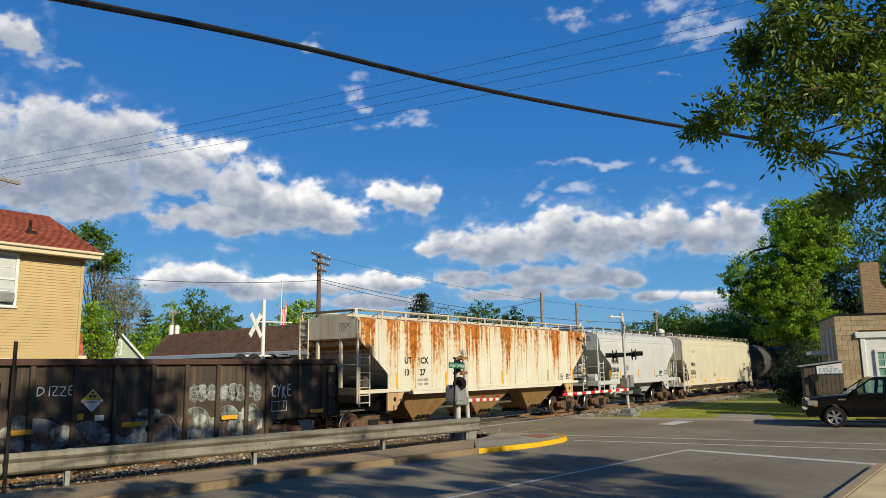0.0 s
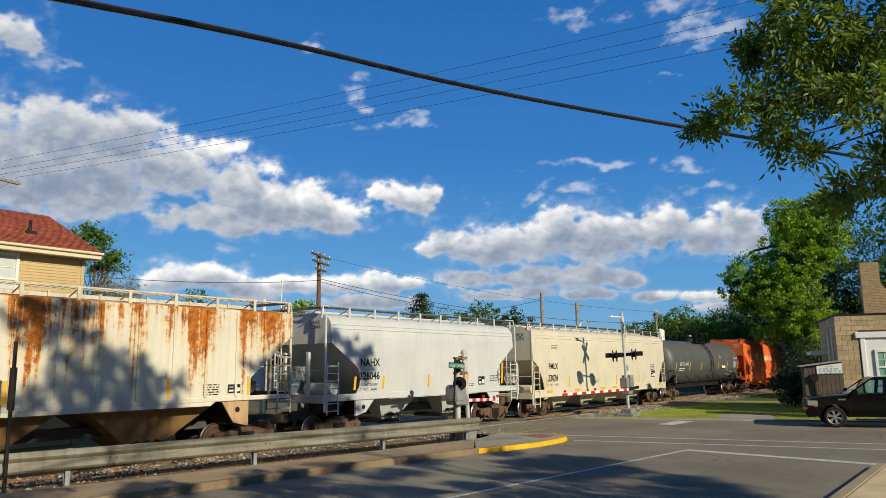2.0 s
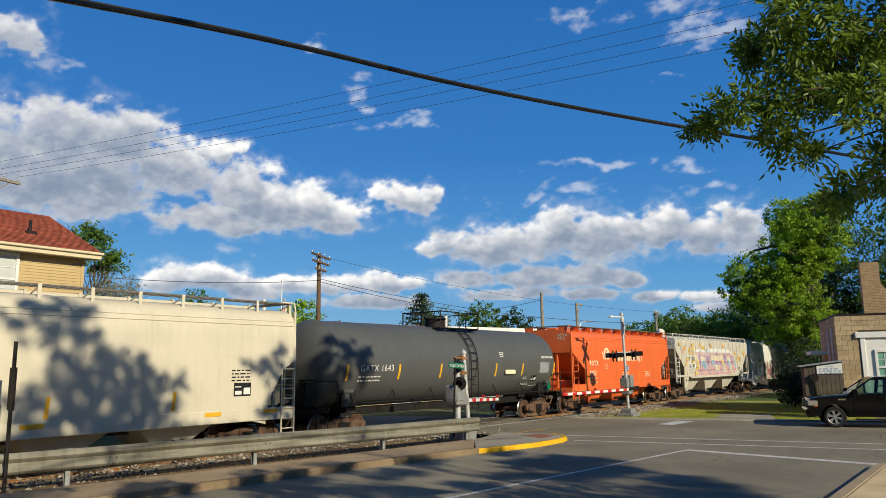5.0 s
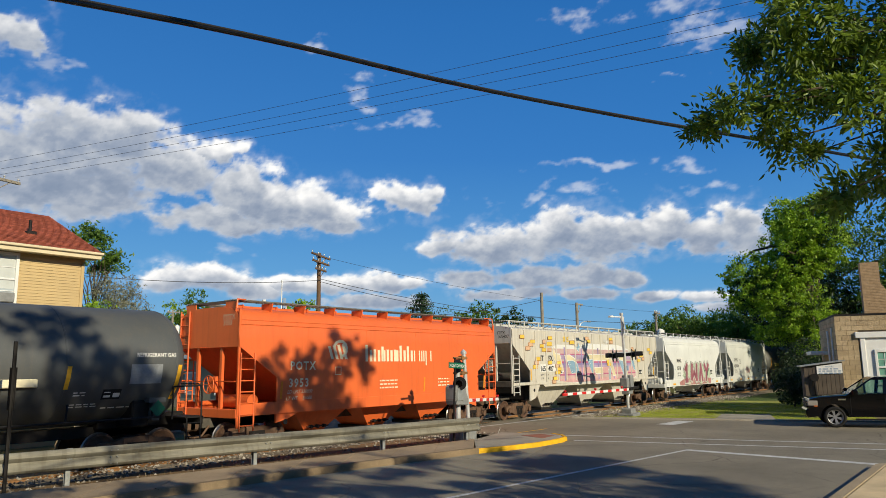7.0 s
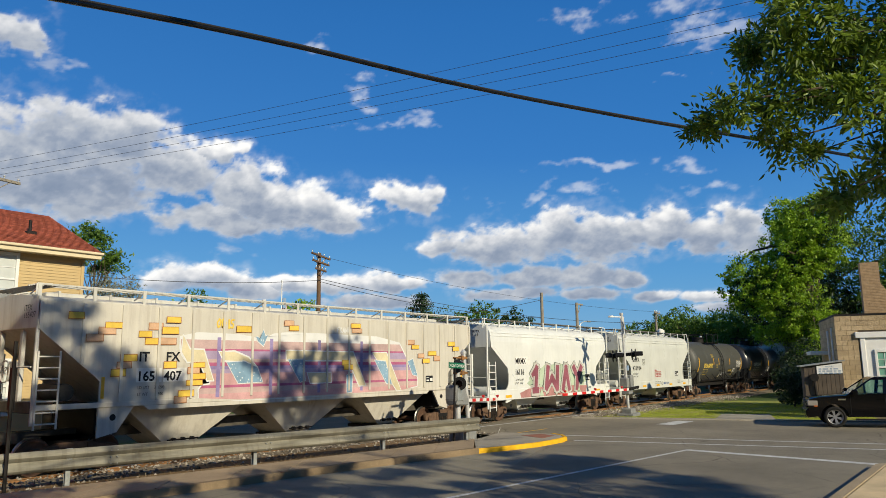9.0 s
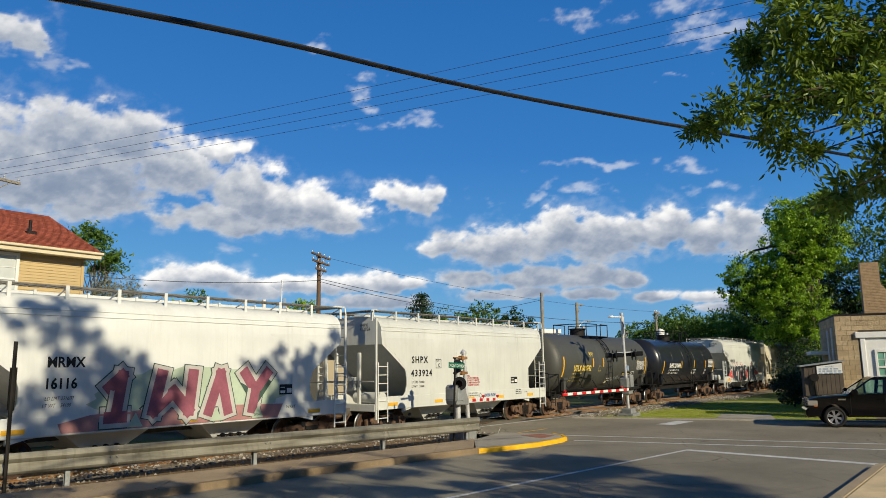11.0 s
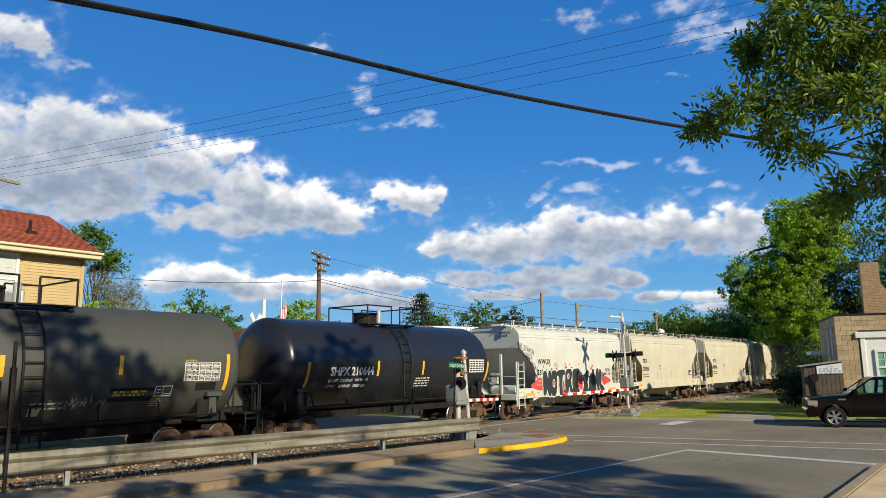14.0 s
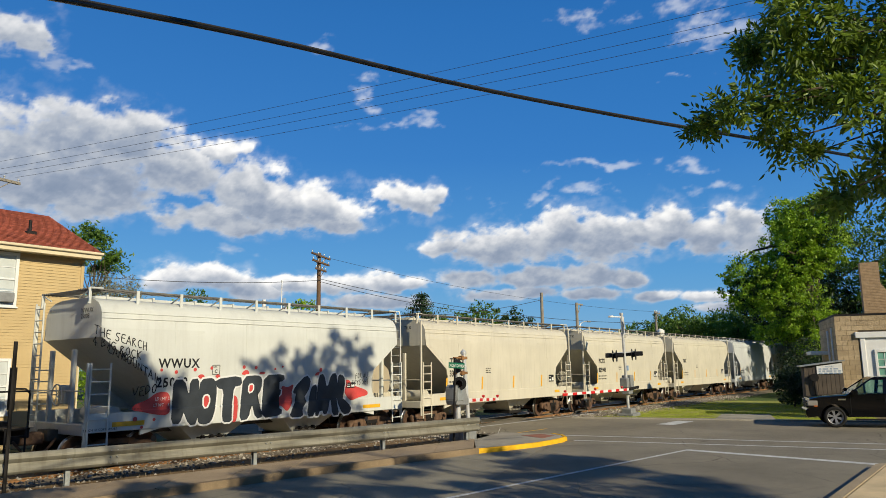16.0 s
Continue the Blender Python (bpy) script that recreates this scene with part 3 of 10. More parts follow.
def tank(name, x0, x1, paint, label, R=1.62, zc=2.92, ladder_at=0.5, heads=0.55, gap=0.55, saddle=(1.85, 2.3)):
    car, half = new_car(name, x0, x1, label, "tank car")
    shell = half - gap

    def wide(z):
        return math.sqrt(max(0.01, R * R - (z - zc) ** 2)) + 0.006

    bm = BM()
    seg = 56
    xs = []
    for k in range(10):
        a = math.pi / 2 * k / 9
        xs.append((-shell + heads * (1 - math.cos(a)), R * max(0.015, math.sin(a))))
    xs += [(x, R) for x in np.linspace(-shell + heads + 0.3, shell - heads - 0.3, 10)]
    xs += [(-x, r) for x, r in xs[9::-1]]
    loft(bm, [[(x, r * math.cos(2 * math.pi * k / seg), zc + r * math.sin(2 * math.pi * k / seg)) for k in range(seg)] for x, r in xs])
    fix_normals(bm)
    part("shell", bm, paint, car, smooth=True)
    # weld seams
    for k in range(6):
        x = -shell + heads + (2 * shell - 2 * heads) * k / 5
        bm = BM()
        ring0 = [[(x + dx, (R + dr) * math.cos(2 * math.pi * q / seg), zc + (R + dr) * math.sin(2 * math.pi * q / seg)) for q in range(seg)] for dx, dr in ((-0.035, -0.01), (-0.02, 0.006), (0.02, 0.006), (0.035, -0.01))]
        loft(bm, ring0, caps=False)
        fix_normals(bm)
        part("weld_seam", bm, paint, car, smooth=True)
    draft_gear(car, half, M["dark_steel"])
    for e in (-1, 1):
        xe = e * half
        bm = BM()
        bevel_box(bm, min(xe, xe - e * 2.6), max(xe, xe - e * 2.6), -0.5, 0.5, 0.98, 1.35, 0.03)
        bevel_box(bm, min(xe - e * 1.6, xe - e * 2.1), max(xe - e * 1.6, xe - e * 2.1), -1.35, 1.35, 1.05, 1.75, 0.04)
        bevel_box(bm, xe - e * 0.06 - 0.06, xe - e * 0.06 + 0.06, -1.5, 1.5, 1.0, 1.25, 0.02)
        box(bm, min(xe, xe - e * 0.6), max(xe, xe - e * 0.6), -1.5, 1.5, 1.20, 1.24)
        part("stub_sill", bm, M["dark_steel"], car)
        for s in (-1, 1):
            bm = BM()
            pipe(bm, [(xe - e * 0.04, s * 1.45, 1.2), (xe - e * 0.04, s * 1.45, 2.05), (xe - e * 0.12, s * 1.38, 2.15), (xe - e * 0.12, s * 0.5, 2.15)], 0.025)
            pipe(bm, [(xe - e * 0.04, s * 1.45, 2.1), (xe - e * 1.0, s * 1.50, 2.1), (xe - e * 1.0, s * 1.50, 1.2)], 0.025)
            part("end_handrail", bm, M["black"], car)
            bm = BM()
            ladder(bm, (xe - e * 0.1, s * 1.52), (xe - e * 0.55, s * 1.52), 0.5, 1.25, 2, 0.018)
            part("sill_step", bm, M["black"], car)
            bm = BM()
            bevel_box(bm, xe - e * saddle[0] - 0.12, xe - e * saddle[0] + 0.12, min(s * 1.30, s * 1.50), max(s * 1.30, s * 1.50), 1.2, saddle[1], 0.02)
            box(bm, xe - e * saddle[0] - 0.25, xe - e * saddle[0] + 0.25, min(s * 1.30, s * 1.56), max(s * 1.30, s * 1.56), saddle[1] - 0.06, saddle[1] + 0.06)
            part("bolster_bracket", bm, paint, car)
        if e < 0:
            bm = BM()
            seg2 = 20
            ring = [(xe + 0.05, -0.75 + 0.27 * math.cos(2 * math.pi * k / seg2), 1.85 + 0.27 * math.sin(2 * math.pi * k / seg2)) for k in range(seg2 + 1)]
            pipe(bm, ring, 0.018)
            for k in range(5):
                tube(bm, (xe + 0.05, -0.75, 1.85), ring[k * 4], 0.014, 5)
            bevel_box(bm, xe + 0.08, xe + 0.3, -0.95, -0.55, 1.25, 2.05, 0.03)
            part("brake_wheel", bm, M["black"], car)
    # walk and handrail along the foot of the shell
    for s in (-1, 1):
        bm = BM()
        tube(bm, (-shell + 1.2, s * 1.62, 1.30), (shell - 1.2, s * 1.62, 1.30), 0.03, 6)
        for k in range(7):
            x = -shell + 1.4 + k * (2 * shell - 2.8) / 6
            tube(bm, (x, s * 1.62, 1.30), (x + 0.2, s * 1.25, 1.72), 0.025, 6)
        part("foot_rail", bm, M["black"], car)
    # top fittings: dome, safety rails, platform, ladders
    xl = -half + 2 * half * ladder_at
    bm = BM()
    tube(bm, (xl - 0.35, 0, zc + R - 0.1), (xl - 0.35, 0, zc + R + 0.34), 0.45, 20)
    tube(bm, (xl - 0.35, 0, zc + R + 0.34), (xl - 0.35, 0, zc + R + 0.40), 0.50, 20)
    part("manway", bm, M["dark_steel"], car, smooth=True)
    bm = BM()
    tube(bm, (xl + 0.45, 0, zc + R - 0.1), (xl + 0.45, 0, zc + R + 0.55), 0.10, 12)
    tube(bm, (xl + 0.65, 0.2, zc + R - 0.1), (xl + 0.65, 0.2, zc + R + 0.35), 0.07, 12)
    part("valve", bm, M["alu"], car, smooth=True)
    bm = BM()
    for k in range(5):
        for s in (-1, 1):
            y = s * (0.62 + 0.11 * k)
            box(bm, xl - 1.3, xl + 1.5, y - 0.02, y + 0.02, zc + R - 0.10, zc + R - 0.06)
    for x in (xl - 1.25, xl, xl + 1.4):
        box(bm, x - 0.03, x + 0.03, -1.1, 1.1, zc + R - 0.14, zc + R - 0.10)
    part("top_platform", bm, M["dark_steel"], car, kind="stuff")
    for s in (-1, 1):
        for a, b in ((xl - 1.3, xl + 0.05), (xl + 0.55, xl + 1.5)):
            bm = BM()
            pipe(bm, [(a, s * 1.06, zc + R - 0.1), (a, s * 1.06, zc + R + 0.62), (b, s * 1.06, zc + R + 0.62), (b, s * 1.06, zc + R - 0.1)], 0.028)
            part("safety_rail", bm, M["black"], car)
    for x in (xl - 1.3, xl + 1.5):
        part("safety_rail", tube(BM(), (x, -1.06, zc + R + 0.62), (x, 1.06, zc + R + 0.62), 0.028, 6), M["black"], car)
    for s in (-1, 1):
        bm = BM()
        for dx in (0.0, 0.5):
            arc = [(xl + 0.05 + dx, s * (R + 0.09) * math.cos(a), zc + (R + 0.09) * math.sin(a)) for a in np.linspace(0.95, 0.0, 7)]
            pipe(bm, arc + [(xl + 0.05 + dx, s * (R + 0.09), 0.75)], 0.028)
        rails = part("ladder", bm, M["black"], car)
        for k in range(12):
            a = 0.9 - k * 0.21
            if a > 0:
                y, z = (R + 0.09) * math.cos(a), zc + (R + 0.09) * math.sin(a)
            else:
                y, z = R + 0.09, zc + a * R
            if z > 0.8:
                part("rung", tube(BM(), (xl + 0.05, s * y, z), (xl + 0.55, s * y, z), 0.018, 6), M["black"], rails)
    for s in (-1, 1):
        bogie(car, s * (half - 1.75))
    return car, half, wide

# ---------------------------------------------------------------- markings
def over_sill(wide, sill1):
    return lambda z: wide(z) + (0.022 if z < sill1 + 0.03 else 0.004)


def tape_strips(car, dep, xs, z0, z1, w=0.10, lean=0.0):
    for x in xs:
        bm = BM()
        rect(bm, x - w / 2, x + w / 2, z0, z1, dep, 0.006, 0, lean)
        part("reflective_strip", bm, M["yellow_tape"], car)


def sill_strips(car, dep, xs, z0, z1, w=0.5):
    for x in xs:
        bm = BM()
        rect(bm, x - w / 2, x + w / 2, z0, z1, dep, 0.006)
        part("reflective_strip", bm, M["yellow_tape"], car)


def data_panel(car, dep, x, z, w=0.55, h=0.36, dark=True):
    bm = BM()
    rect(bm, x, x + w, z, z + h, dep, 0.006)
    part("data_panel", bm, M["ink"] if dark else M["white_mark"], car)
    bm = BM()
    for k in range(2):
        rect(bm, x + 0.04 + k * w * 0.5, x + w * 0.45 + k * w * 0.5, z + 0.05, z + h * (0.62 if k else 0.4), dep, 0.011)
    rect(bm, x + 0.04, x + w * 0.42, z + h * 0.66, z + h * 0.74, dep, 0.011)
    part("panel_marks", bm, M["white_mark"] if dark else M["ink"], car)


def small_print(car, dep, x, z, rows, w, material, h=0.05, gap=0.10, seed=1):
    """Lines of stencilled print too small to read: rows of short bars."""
    rng = random.Random(seed)
    bm = BM()
    for r in range(rows):
        u = 0.0
        while u < w:
            l = rng.uniform(0.06, 0.22)
            rect(bm, x + u, x + min(w, u + l), z - r * gap, z - r * gap + h, dep, 0.006)
            u += l + 0.05
    part("stencilled_print", bm, material, car, kind="stuff")


def splash(bm, x, z, rx, rz, dep, seed, lift=0.006, n=22, rough=0.25):
    rng = random.Random(seed)
    pts = []
    for k in range(n):
        a = 2 * math.pi * k / n
        q = 1 + rng.uniform(-rough, rough)
        pts.append((x + rx * q * math.cos(a), z + rz * q * math.sin(a)))
    patch(bm, pts, dep, lift)


def fat_letter(bm, kind, x, z, w, h, t, dep, lift, lean=0.0):
    """One blocky spray-painted letter shape of strokes as thick as t."""
    strokes = {
        "N": [[(0, 0), (0, 1)], [(0, 1), (1, 0)], [(1, 0), (1, 1)]],
        "O": [[(0, 0.1), (0, 0.9)], [(0, 0.9), (0.4, 1)], [(0.4, 1), (1, 0.85)], [(1, 0.85), (1, 0.15)], [(1, 0.15), (0.5, 0)], [(0.5, 0), (0, 0.1)]],
        "T": [[(0.5, 0), (0.5, 1)], [(0, 0.95), (1, 1)]],
        "R": [[(0, 0), (0, 1)], [(0, 1), (0.9, 0.95)], [(0.9, 0.95), (0.9, 0.55)], [(0.9, 0.55), (0, 0.5)], [(0.3, 0.5), (1, 0)]],
        "E": [[(0, 0), (0, 1)], [(0, 1), (1, 0.97)], [(0, 0.5), (0.85, 0.52)], [(0, 0), (1, 0.03)]],
        "Z": [[(0, 1), (1, 0.95)], [(1, 0.95), (0.05, 0.1)], [(0.05, 0.1), (1, 0)]],
        "I": [[(0.5, 0), (0.5, 1)]],
        "M": [[(0, 0), (0.1, 1)], [(0.1, 1), (0.5, 0.35)], [(0.5, 0.35), (0.9, 1)], [(0.9, 1), (1, 0)]],
        "D": [[(0, 0), (0, 1)], [(0, 1), (0.8, 0.85)], [(0.8, 0.85), (1, 0.5)], [(1, 0.5), (0.8, 0.12)], [(0.8, 0.12), (0, 0)]],
        "A": [[(0, 0), (0.5, 1)], [(0.5, 1), (1, 0)], [(0.2, 0.38), (0.8, 0.38)]],
        "U": [[(0, 1), (0.05, 0.1)], [(0.05, 0.1), (0.95, 0.1)], [(0.95, 0.1), (1, 1)]],
        "L": [[(0, 1), (0, 0)], [(0, 0.04), (1, 0)]],
        "Y": [[(0, 1), (0.5, 0.5)], [(1, 1), (0.5, 0.5)], [(0.5, 0.5), (0.4, 0)]],
        "W": [[(0.15, 1), (0, 0.1)], [(0, 0.1), (0.5, 0.55)], [(0.5, 0.55), (0.95, 0.05)], [(0.95, 0.05), (1, 1)]],
        "C": [[(1, 0.9), (0.3, 1)], [(0.3, 1), (0, 0.5)], [(0, 0.5), (0.3, 0)], [(0.3, 0), (1, 0.1)]],
        "B": [[(0, 0), (0, 1)], [(0, 1), (0.8, 0.85)], [(0.8, 0.85), (0.2, 0.5)], [(0.2, 0.5), (0.9, 0.25)], [(0.9, 0.25), (0, 0)]],
        "1": [[(0.6, 0), (0.8, 1)], [(0.8, 1), (0.1, 0.7)], [(0.2, 0), (1, 0)]],
        "K": [[(0, 0), (0, 1)], [(0, 0.45), (0.95, 1)], [(0.3, 0.6), (1, 0)]],
    }[kind]
    for k, (a, b) in enumerate(strokes):
        pa = Vector((x + a[0] * w + lean * a[1] * h, z + a[1] * h))
        pb = Vector((x + b[0] * w + lean * b[1] * h, z + b[1] * h))
        d = (pb - pa).normalized()
        nrm = Vector((-d.y, d.x)) * t / 2
        pa, pb = pa - d * t * 0.4, pb + d * t * 0.4
        patch(bm, [tuple(pa - nrm), tuple(pb - nrm), tuple(pb + nrm), tuple(pa + nrm)], dep, lift + 0.0007 * k)


def rounded(pts, passes=1):
    """Cut the corners of a closed outline."""
    for _ in range(passes):
        out = []
        for (ax, az), (bx, bz) in zip(pts, pts[1:] + pts[:1]):
            out += [(ax + (bx - ax) * 0.22, az + (bz - az) * 0.22), (ax + (bx - ax) * 0.78, az + (bz - az) * 0.78)]
        pts = out
    return pts


def grown(pts, d):
    """The outline moved outwards by d metres."""
    area = sum(a[0] * b[1] - b[0] * a[1] for a, b in zip(pts, pts[1:] + pts[:1]))
    sg = 1 if area > 0 else -1
    out = []
    for k, p in enumerate(pts):
        a, b = pts[k - 1], pts[(k + 1) % len(pts)]
        u, v = Vector((p[0] - a[0], p[1] - a[1])), Vector((b[0] - p[0], b[1] - p[1]))
        n = Vector((u.y, -u.x)).normalized() + Vector((v.y, -v.x)).normalized()
        n = n.normalized() if n.length > 1e-6 else Vector((0, 0))
        out.append((p[0] + sg * n.x * d, p[1] + sg * n.y * d))
    return out


def flat_on_side(bm, dep, lift):
    """Slice flat shapes of the x-z plane along the bends of a side and lay them on it."""
    bmesh.ops.triangulate(bm, faces=bm.faces[:])
    for z in (1.30, 1.49, 1.512, 1.8, 2.2, 2.6, 3.0, 3.5, 3.9):
        bmesh.ops.bisect_plane(bm, geom=bm.verts[:] + bm.edges[:] + bm.faces[:], plane_co=(0, 0, z), plane_no=(0, 0, 1))
    for v in bm.verts:
        v.co.y = -dep(v.co.z) - lift
    fix_normals(bm)
    for f in bm.faces:
        if f.normal.y > 0:
            f.normal_flip()
    return bm


def sprayed(car, name, pts, dep, material, lift=0.006, passes=1, grow=0.0, band=None):
    """One sprayed shape with soft corners; band keeps only the part between two heights."""
    pts = rounded(list(pts), passes)
    if grow:
        pts = grown(pts, grow)
    bm = BM()
    bm.faces.new([bm.verts.new((x, 0, z)) for x, z in pts])
    if band:
        for z, no in ((band[0], -1), (band[1], 1)):
            bmesh.ops.bisect_plane(bm, geom=bm.verts[:] + bm.edges[:] + bm.faces[:], plane_co=(0, 0, z), plane_no=(0, 0, no), clear_outer=True)
    return part(name, flat_on_side(bm, dep, lift), material, car)


HANDWRITING = {
    "A": ("00 59", "59 90", "13 83"), "B": ("00 09 78 15 83 00",), "C": ("98 49 05 40 91",), "D": ("00 09 68 94 00",), "E": ("99 19 10 90", "15 75"),
    "F": ("10 19 99", "15 75"), "G": ("98 49 05 40 92 85 54",), "H": ("10 19", "80 89", "14 85"), "I": ("40 49",), "K": ("10 19", "99 14 90"), "L": ("19 10 80",),
    "M": ("00 19 53 89 90",), "N": ("00 19 80 89",), "O": ("59 06 20 72 88 49",), "P": ("10 19 78 14",), "R": ("10 19 88 15 90",), "S": ("99 39 16 84 60 01",),
    "T": ("09 99", "59 40"), "U": ("19 12 50 82 89",), "V": ("09 40 99",), "W": ("09 20 55 70 99",), "Y": ("09 55 99", "55 30"), "Z": ("09 99 00 90",), "4": ("69 03 93", "69 60"), "!": ("59 53", "51 50"), "J": ("89 82 40 02",)}


def scrawl(car, text, x, z, size, thick, dep, material, slope=0.0, lift=0.008, wide=0.62, wobble=0.08, seed=1, name="handwriting"):
    """Words written with a spray can or marker, stroke by stroke."""
    rng = random.Random(seed)
    bm = BM()
    u = 0.0
    for c in text:
        lift_up = rng.uniform(-wobble, wobble) * size
        for stroke in HANDWRITING.get(c, ()):
            p = [Vector(((int(q[0]) / 9 + rng.uniform(-0.05, 0.05)) * wide * size + u, int(q[1]) / 9 * size + lift_up)) for q in stroke.split()]
            if len(p) > 2:
                smooth = [p[0]]
                for a, b, d in zip(p[:-2], p[1:-1], p[2:]):
                    smooth += [b.lerp(a, 0.35), b.lerp((a + d) / 2, 0.18), b.lerp(d, 0.35)]
                p = smooth + [p[-1]]
            for a, b in zip(p[:-1], p[1:]):
                d = (b - a).normalized() * thick * 0.35
                n = Vector((-d.y, d.x)).normalized() * thick * 0.5
                q = [a - d - n, b + d - n, b + d + n, a - d + n]
                bm.faces.new([bm.verts.new((x + v.x, 0, z + v.y + v.x * slope)) for v in q])
        u += size * (wide + 0.16) * (0.6 if c in " I!" else 1.0)
    k = 0
    for f in bm.faces:
        k += 1
        for v in f.verts:
            v.co.y = -dep(v.co.z) - lift - 0.00015 * (k % 9)
        f.normal_update()
        if f.normal.y > 0:
            f.normal_flip()
    return part(name, bm, material, car, kind="stuff")


def ghost_spray(name, base, paint, lo, hi):
    """Worn spray paint through which the steel shows in patches."""
    n = Nodes(name)
    v = n.coords()
    f = n.math("ADD", n.math("MULTIPLY", n.noise(v, 2.2, 6, 0.7), 0.6), n.math("MULTIPLY", n.noise(n.coords((6, 6, 1.2)), 1.0, 5, 0.7), 0.4))
    return n.done(n.mix(n.mask(f, lo, hi), base, paint), 0.65)


def dotted_spray(name, base, dot):
    """Sprayed field sprinkled with small pale dots."""
    n = Nodes(name)
    vo = n.put("ShaderNodeTexVoronoi", Scale=9.0)
    n.link(n.coords(), vo.inputs["Vector"])
    col = n.mix(n.mask(n.noise(n.coords(), 2.0, 4), 0.3, 0.7), scaled(base, 0.8), scaled(base, 1.15))
    return n.done(n.mix(n.math("SUBTRACT", 1.0, n.mask(vo.outputs["Distance"], 0.16, 0.22)), col, dot), 0.6)


M["spray_dots"] = dotted_spray("dotted blue spray paint", (0.24, 0.38, 0.50), (0.66, 0.70, 0.70))
M["spray_ghost"] = ghost_spray("worn pale spray paint", (0.045, 0.04, 0.035), (0.33, 0.37, 0.37), 0.42, 0.66)
M["spray_wash"] = ghost_spray("washed-out pale teal paint", (0.07, 0.06, 0.05), (0.52, 0.56, 0.53), 0.40, 0.60)
M["spray_rustwash"] = ghost_spray("washed-out reddish paint", (0.05, 0.04, 0.035), (0.30, 0.17, 0.12), 0.42, 0.66)
M["spray_faint"] = ghost_spray("thin white spray paint", (0.06, 0.055, 0.05), (0.42, 0.43, 0.42), 0.36, 0.60)
M["spray_plum"] = plain("faded plum spray paint", (0.30, 0.10, 0.135), 0.6, 0, 0.35, 1.2, 0.05)
M["spray_rose"] = plain("faded rose spray paint", (0.46, 0.23, 0.22), 0.6, 0, 0.3, 1.2, 0.05)
M["spray_mint"] = plain("pale mint spray paint", (0.47, 0.56, 0.42), 0.6, 0, 0.18, 1.0, 0.05)
M["spray_silver"] = plain("pale silver spray paint", (0.52, 0.50, 0.46), 0.6, 0, 0.2, 1.2, 0.05)
M["spray_line"] = plain("dark green spray line", (0.06, 0.10, 0.08), 0.6, 0, 0.2, 2.0, 0.05)
M["stencil_red"] = plain("red stencil paint", (0.50, 0.05, 0.045), 0.6, 0, 0.2, 6.0, 0.05)
M["stencil_blue"] = plain("blue stencil paint", (0.05, 0.12, 0.36), 0.6, 0, 0.2, 6.0, 0.05)
M["tape_faded"] = plain("faded yellow tape", (0.80, 0.27, 0.03), 0.6, 0, 0.15, 6.0, 0.05)
M["spray_black"] = plain("black spray paint", (0.035, 0.042, 0.05), 0.55, 0, 0.35, 2.0, 0.05)
M["spray_white"] = plain("white spray paint", (0.72, 0.72, 0.70), 0.55, 0, 0.1, 2.0, 0.05)
M["spray_red"] = plain("red spray paint", (0.62, 0.07, 0.06), 0.55, 0, 0.25, 2.0, 0.05)
M["spray_pink"] = plain("faded pink spray paint", (0.62, 0.36, 0.36), 0.6, 0, 0.3, 1.5, 0.05)
M["spray_lilac"] = plain("lilac spray paint", (0.42, 0.33, 0.47), 0.6, 0, 0.3, 1.5, 0.05)
M["spray_cream"] = plain("cream spray paint", (0.66, 0.58, 0.38), 0.6, 0, 0.25, 1.5, 0.05)
M["spray_blue"] = plain("dull blue spray paint", (0.25, 0.35, 0.50), 0.6, 0, 0.3, 1.5, 0.05)
M["spray_yellow"] = plain("yellow spray paint", (0.82, 0.56, 0.09), 0.6, 0, 0.25, 2.0, 0.05)
M["spray_fade_pink"] = plain("dusty pink spray paint", (0.56, 0.40, 0.38), 0.6, 0, 0.3, 1.5, 0.05)
M["spray_violet"] = plain("faded violet spray paint", (0.30, 0.24, 0.44), 0.6, 0, 0.35, 1.5, 0.05)
M["spray_berry"] = plain("berry red spray paint", (0.46, 0.13, 0.24), 0.6, 0, 0.35, 1.5, 0.05)
M["spray_peach"] = plain("peach spray paint", (0.66, 0.42, 0.26), 0.6, 0, 0.3, 2.0, 0.05)
M["spray_rust"] = plain("brown spray line", (0.40, 0.16, 0.06), 0.6, 0, 0.3, 2.0, 0.05)
M["spray_grey"] = plain("silver grey spray paint", (0.34, 0.36, 0.38), 0.6, 0, 0.45, 1.2, 0.05)


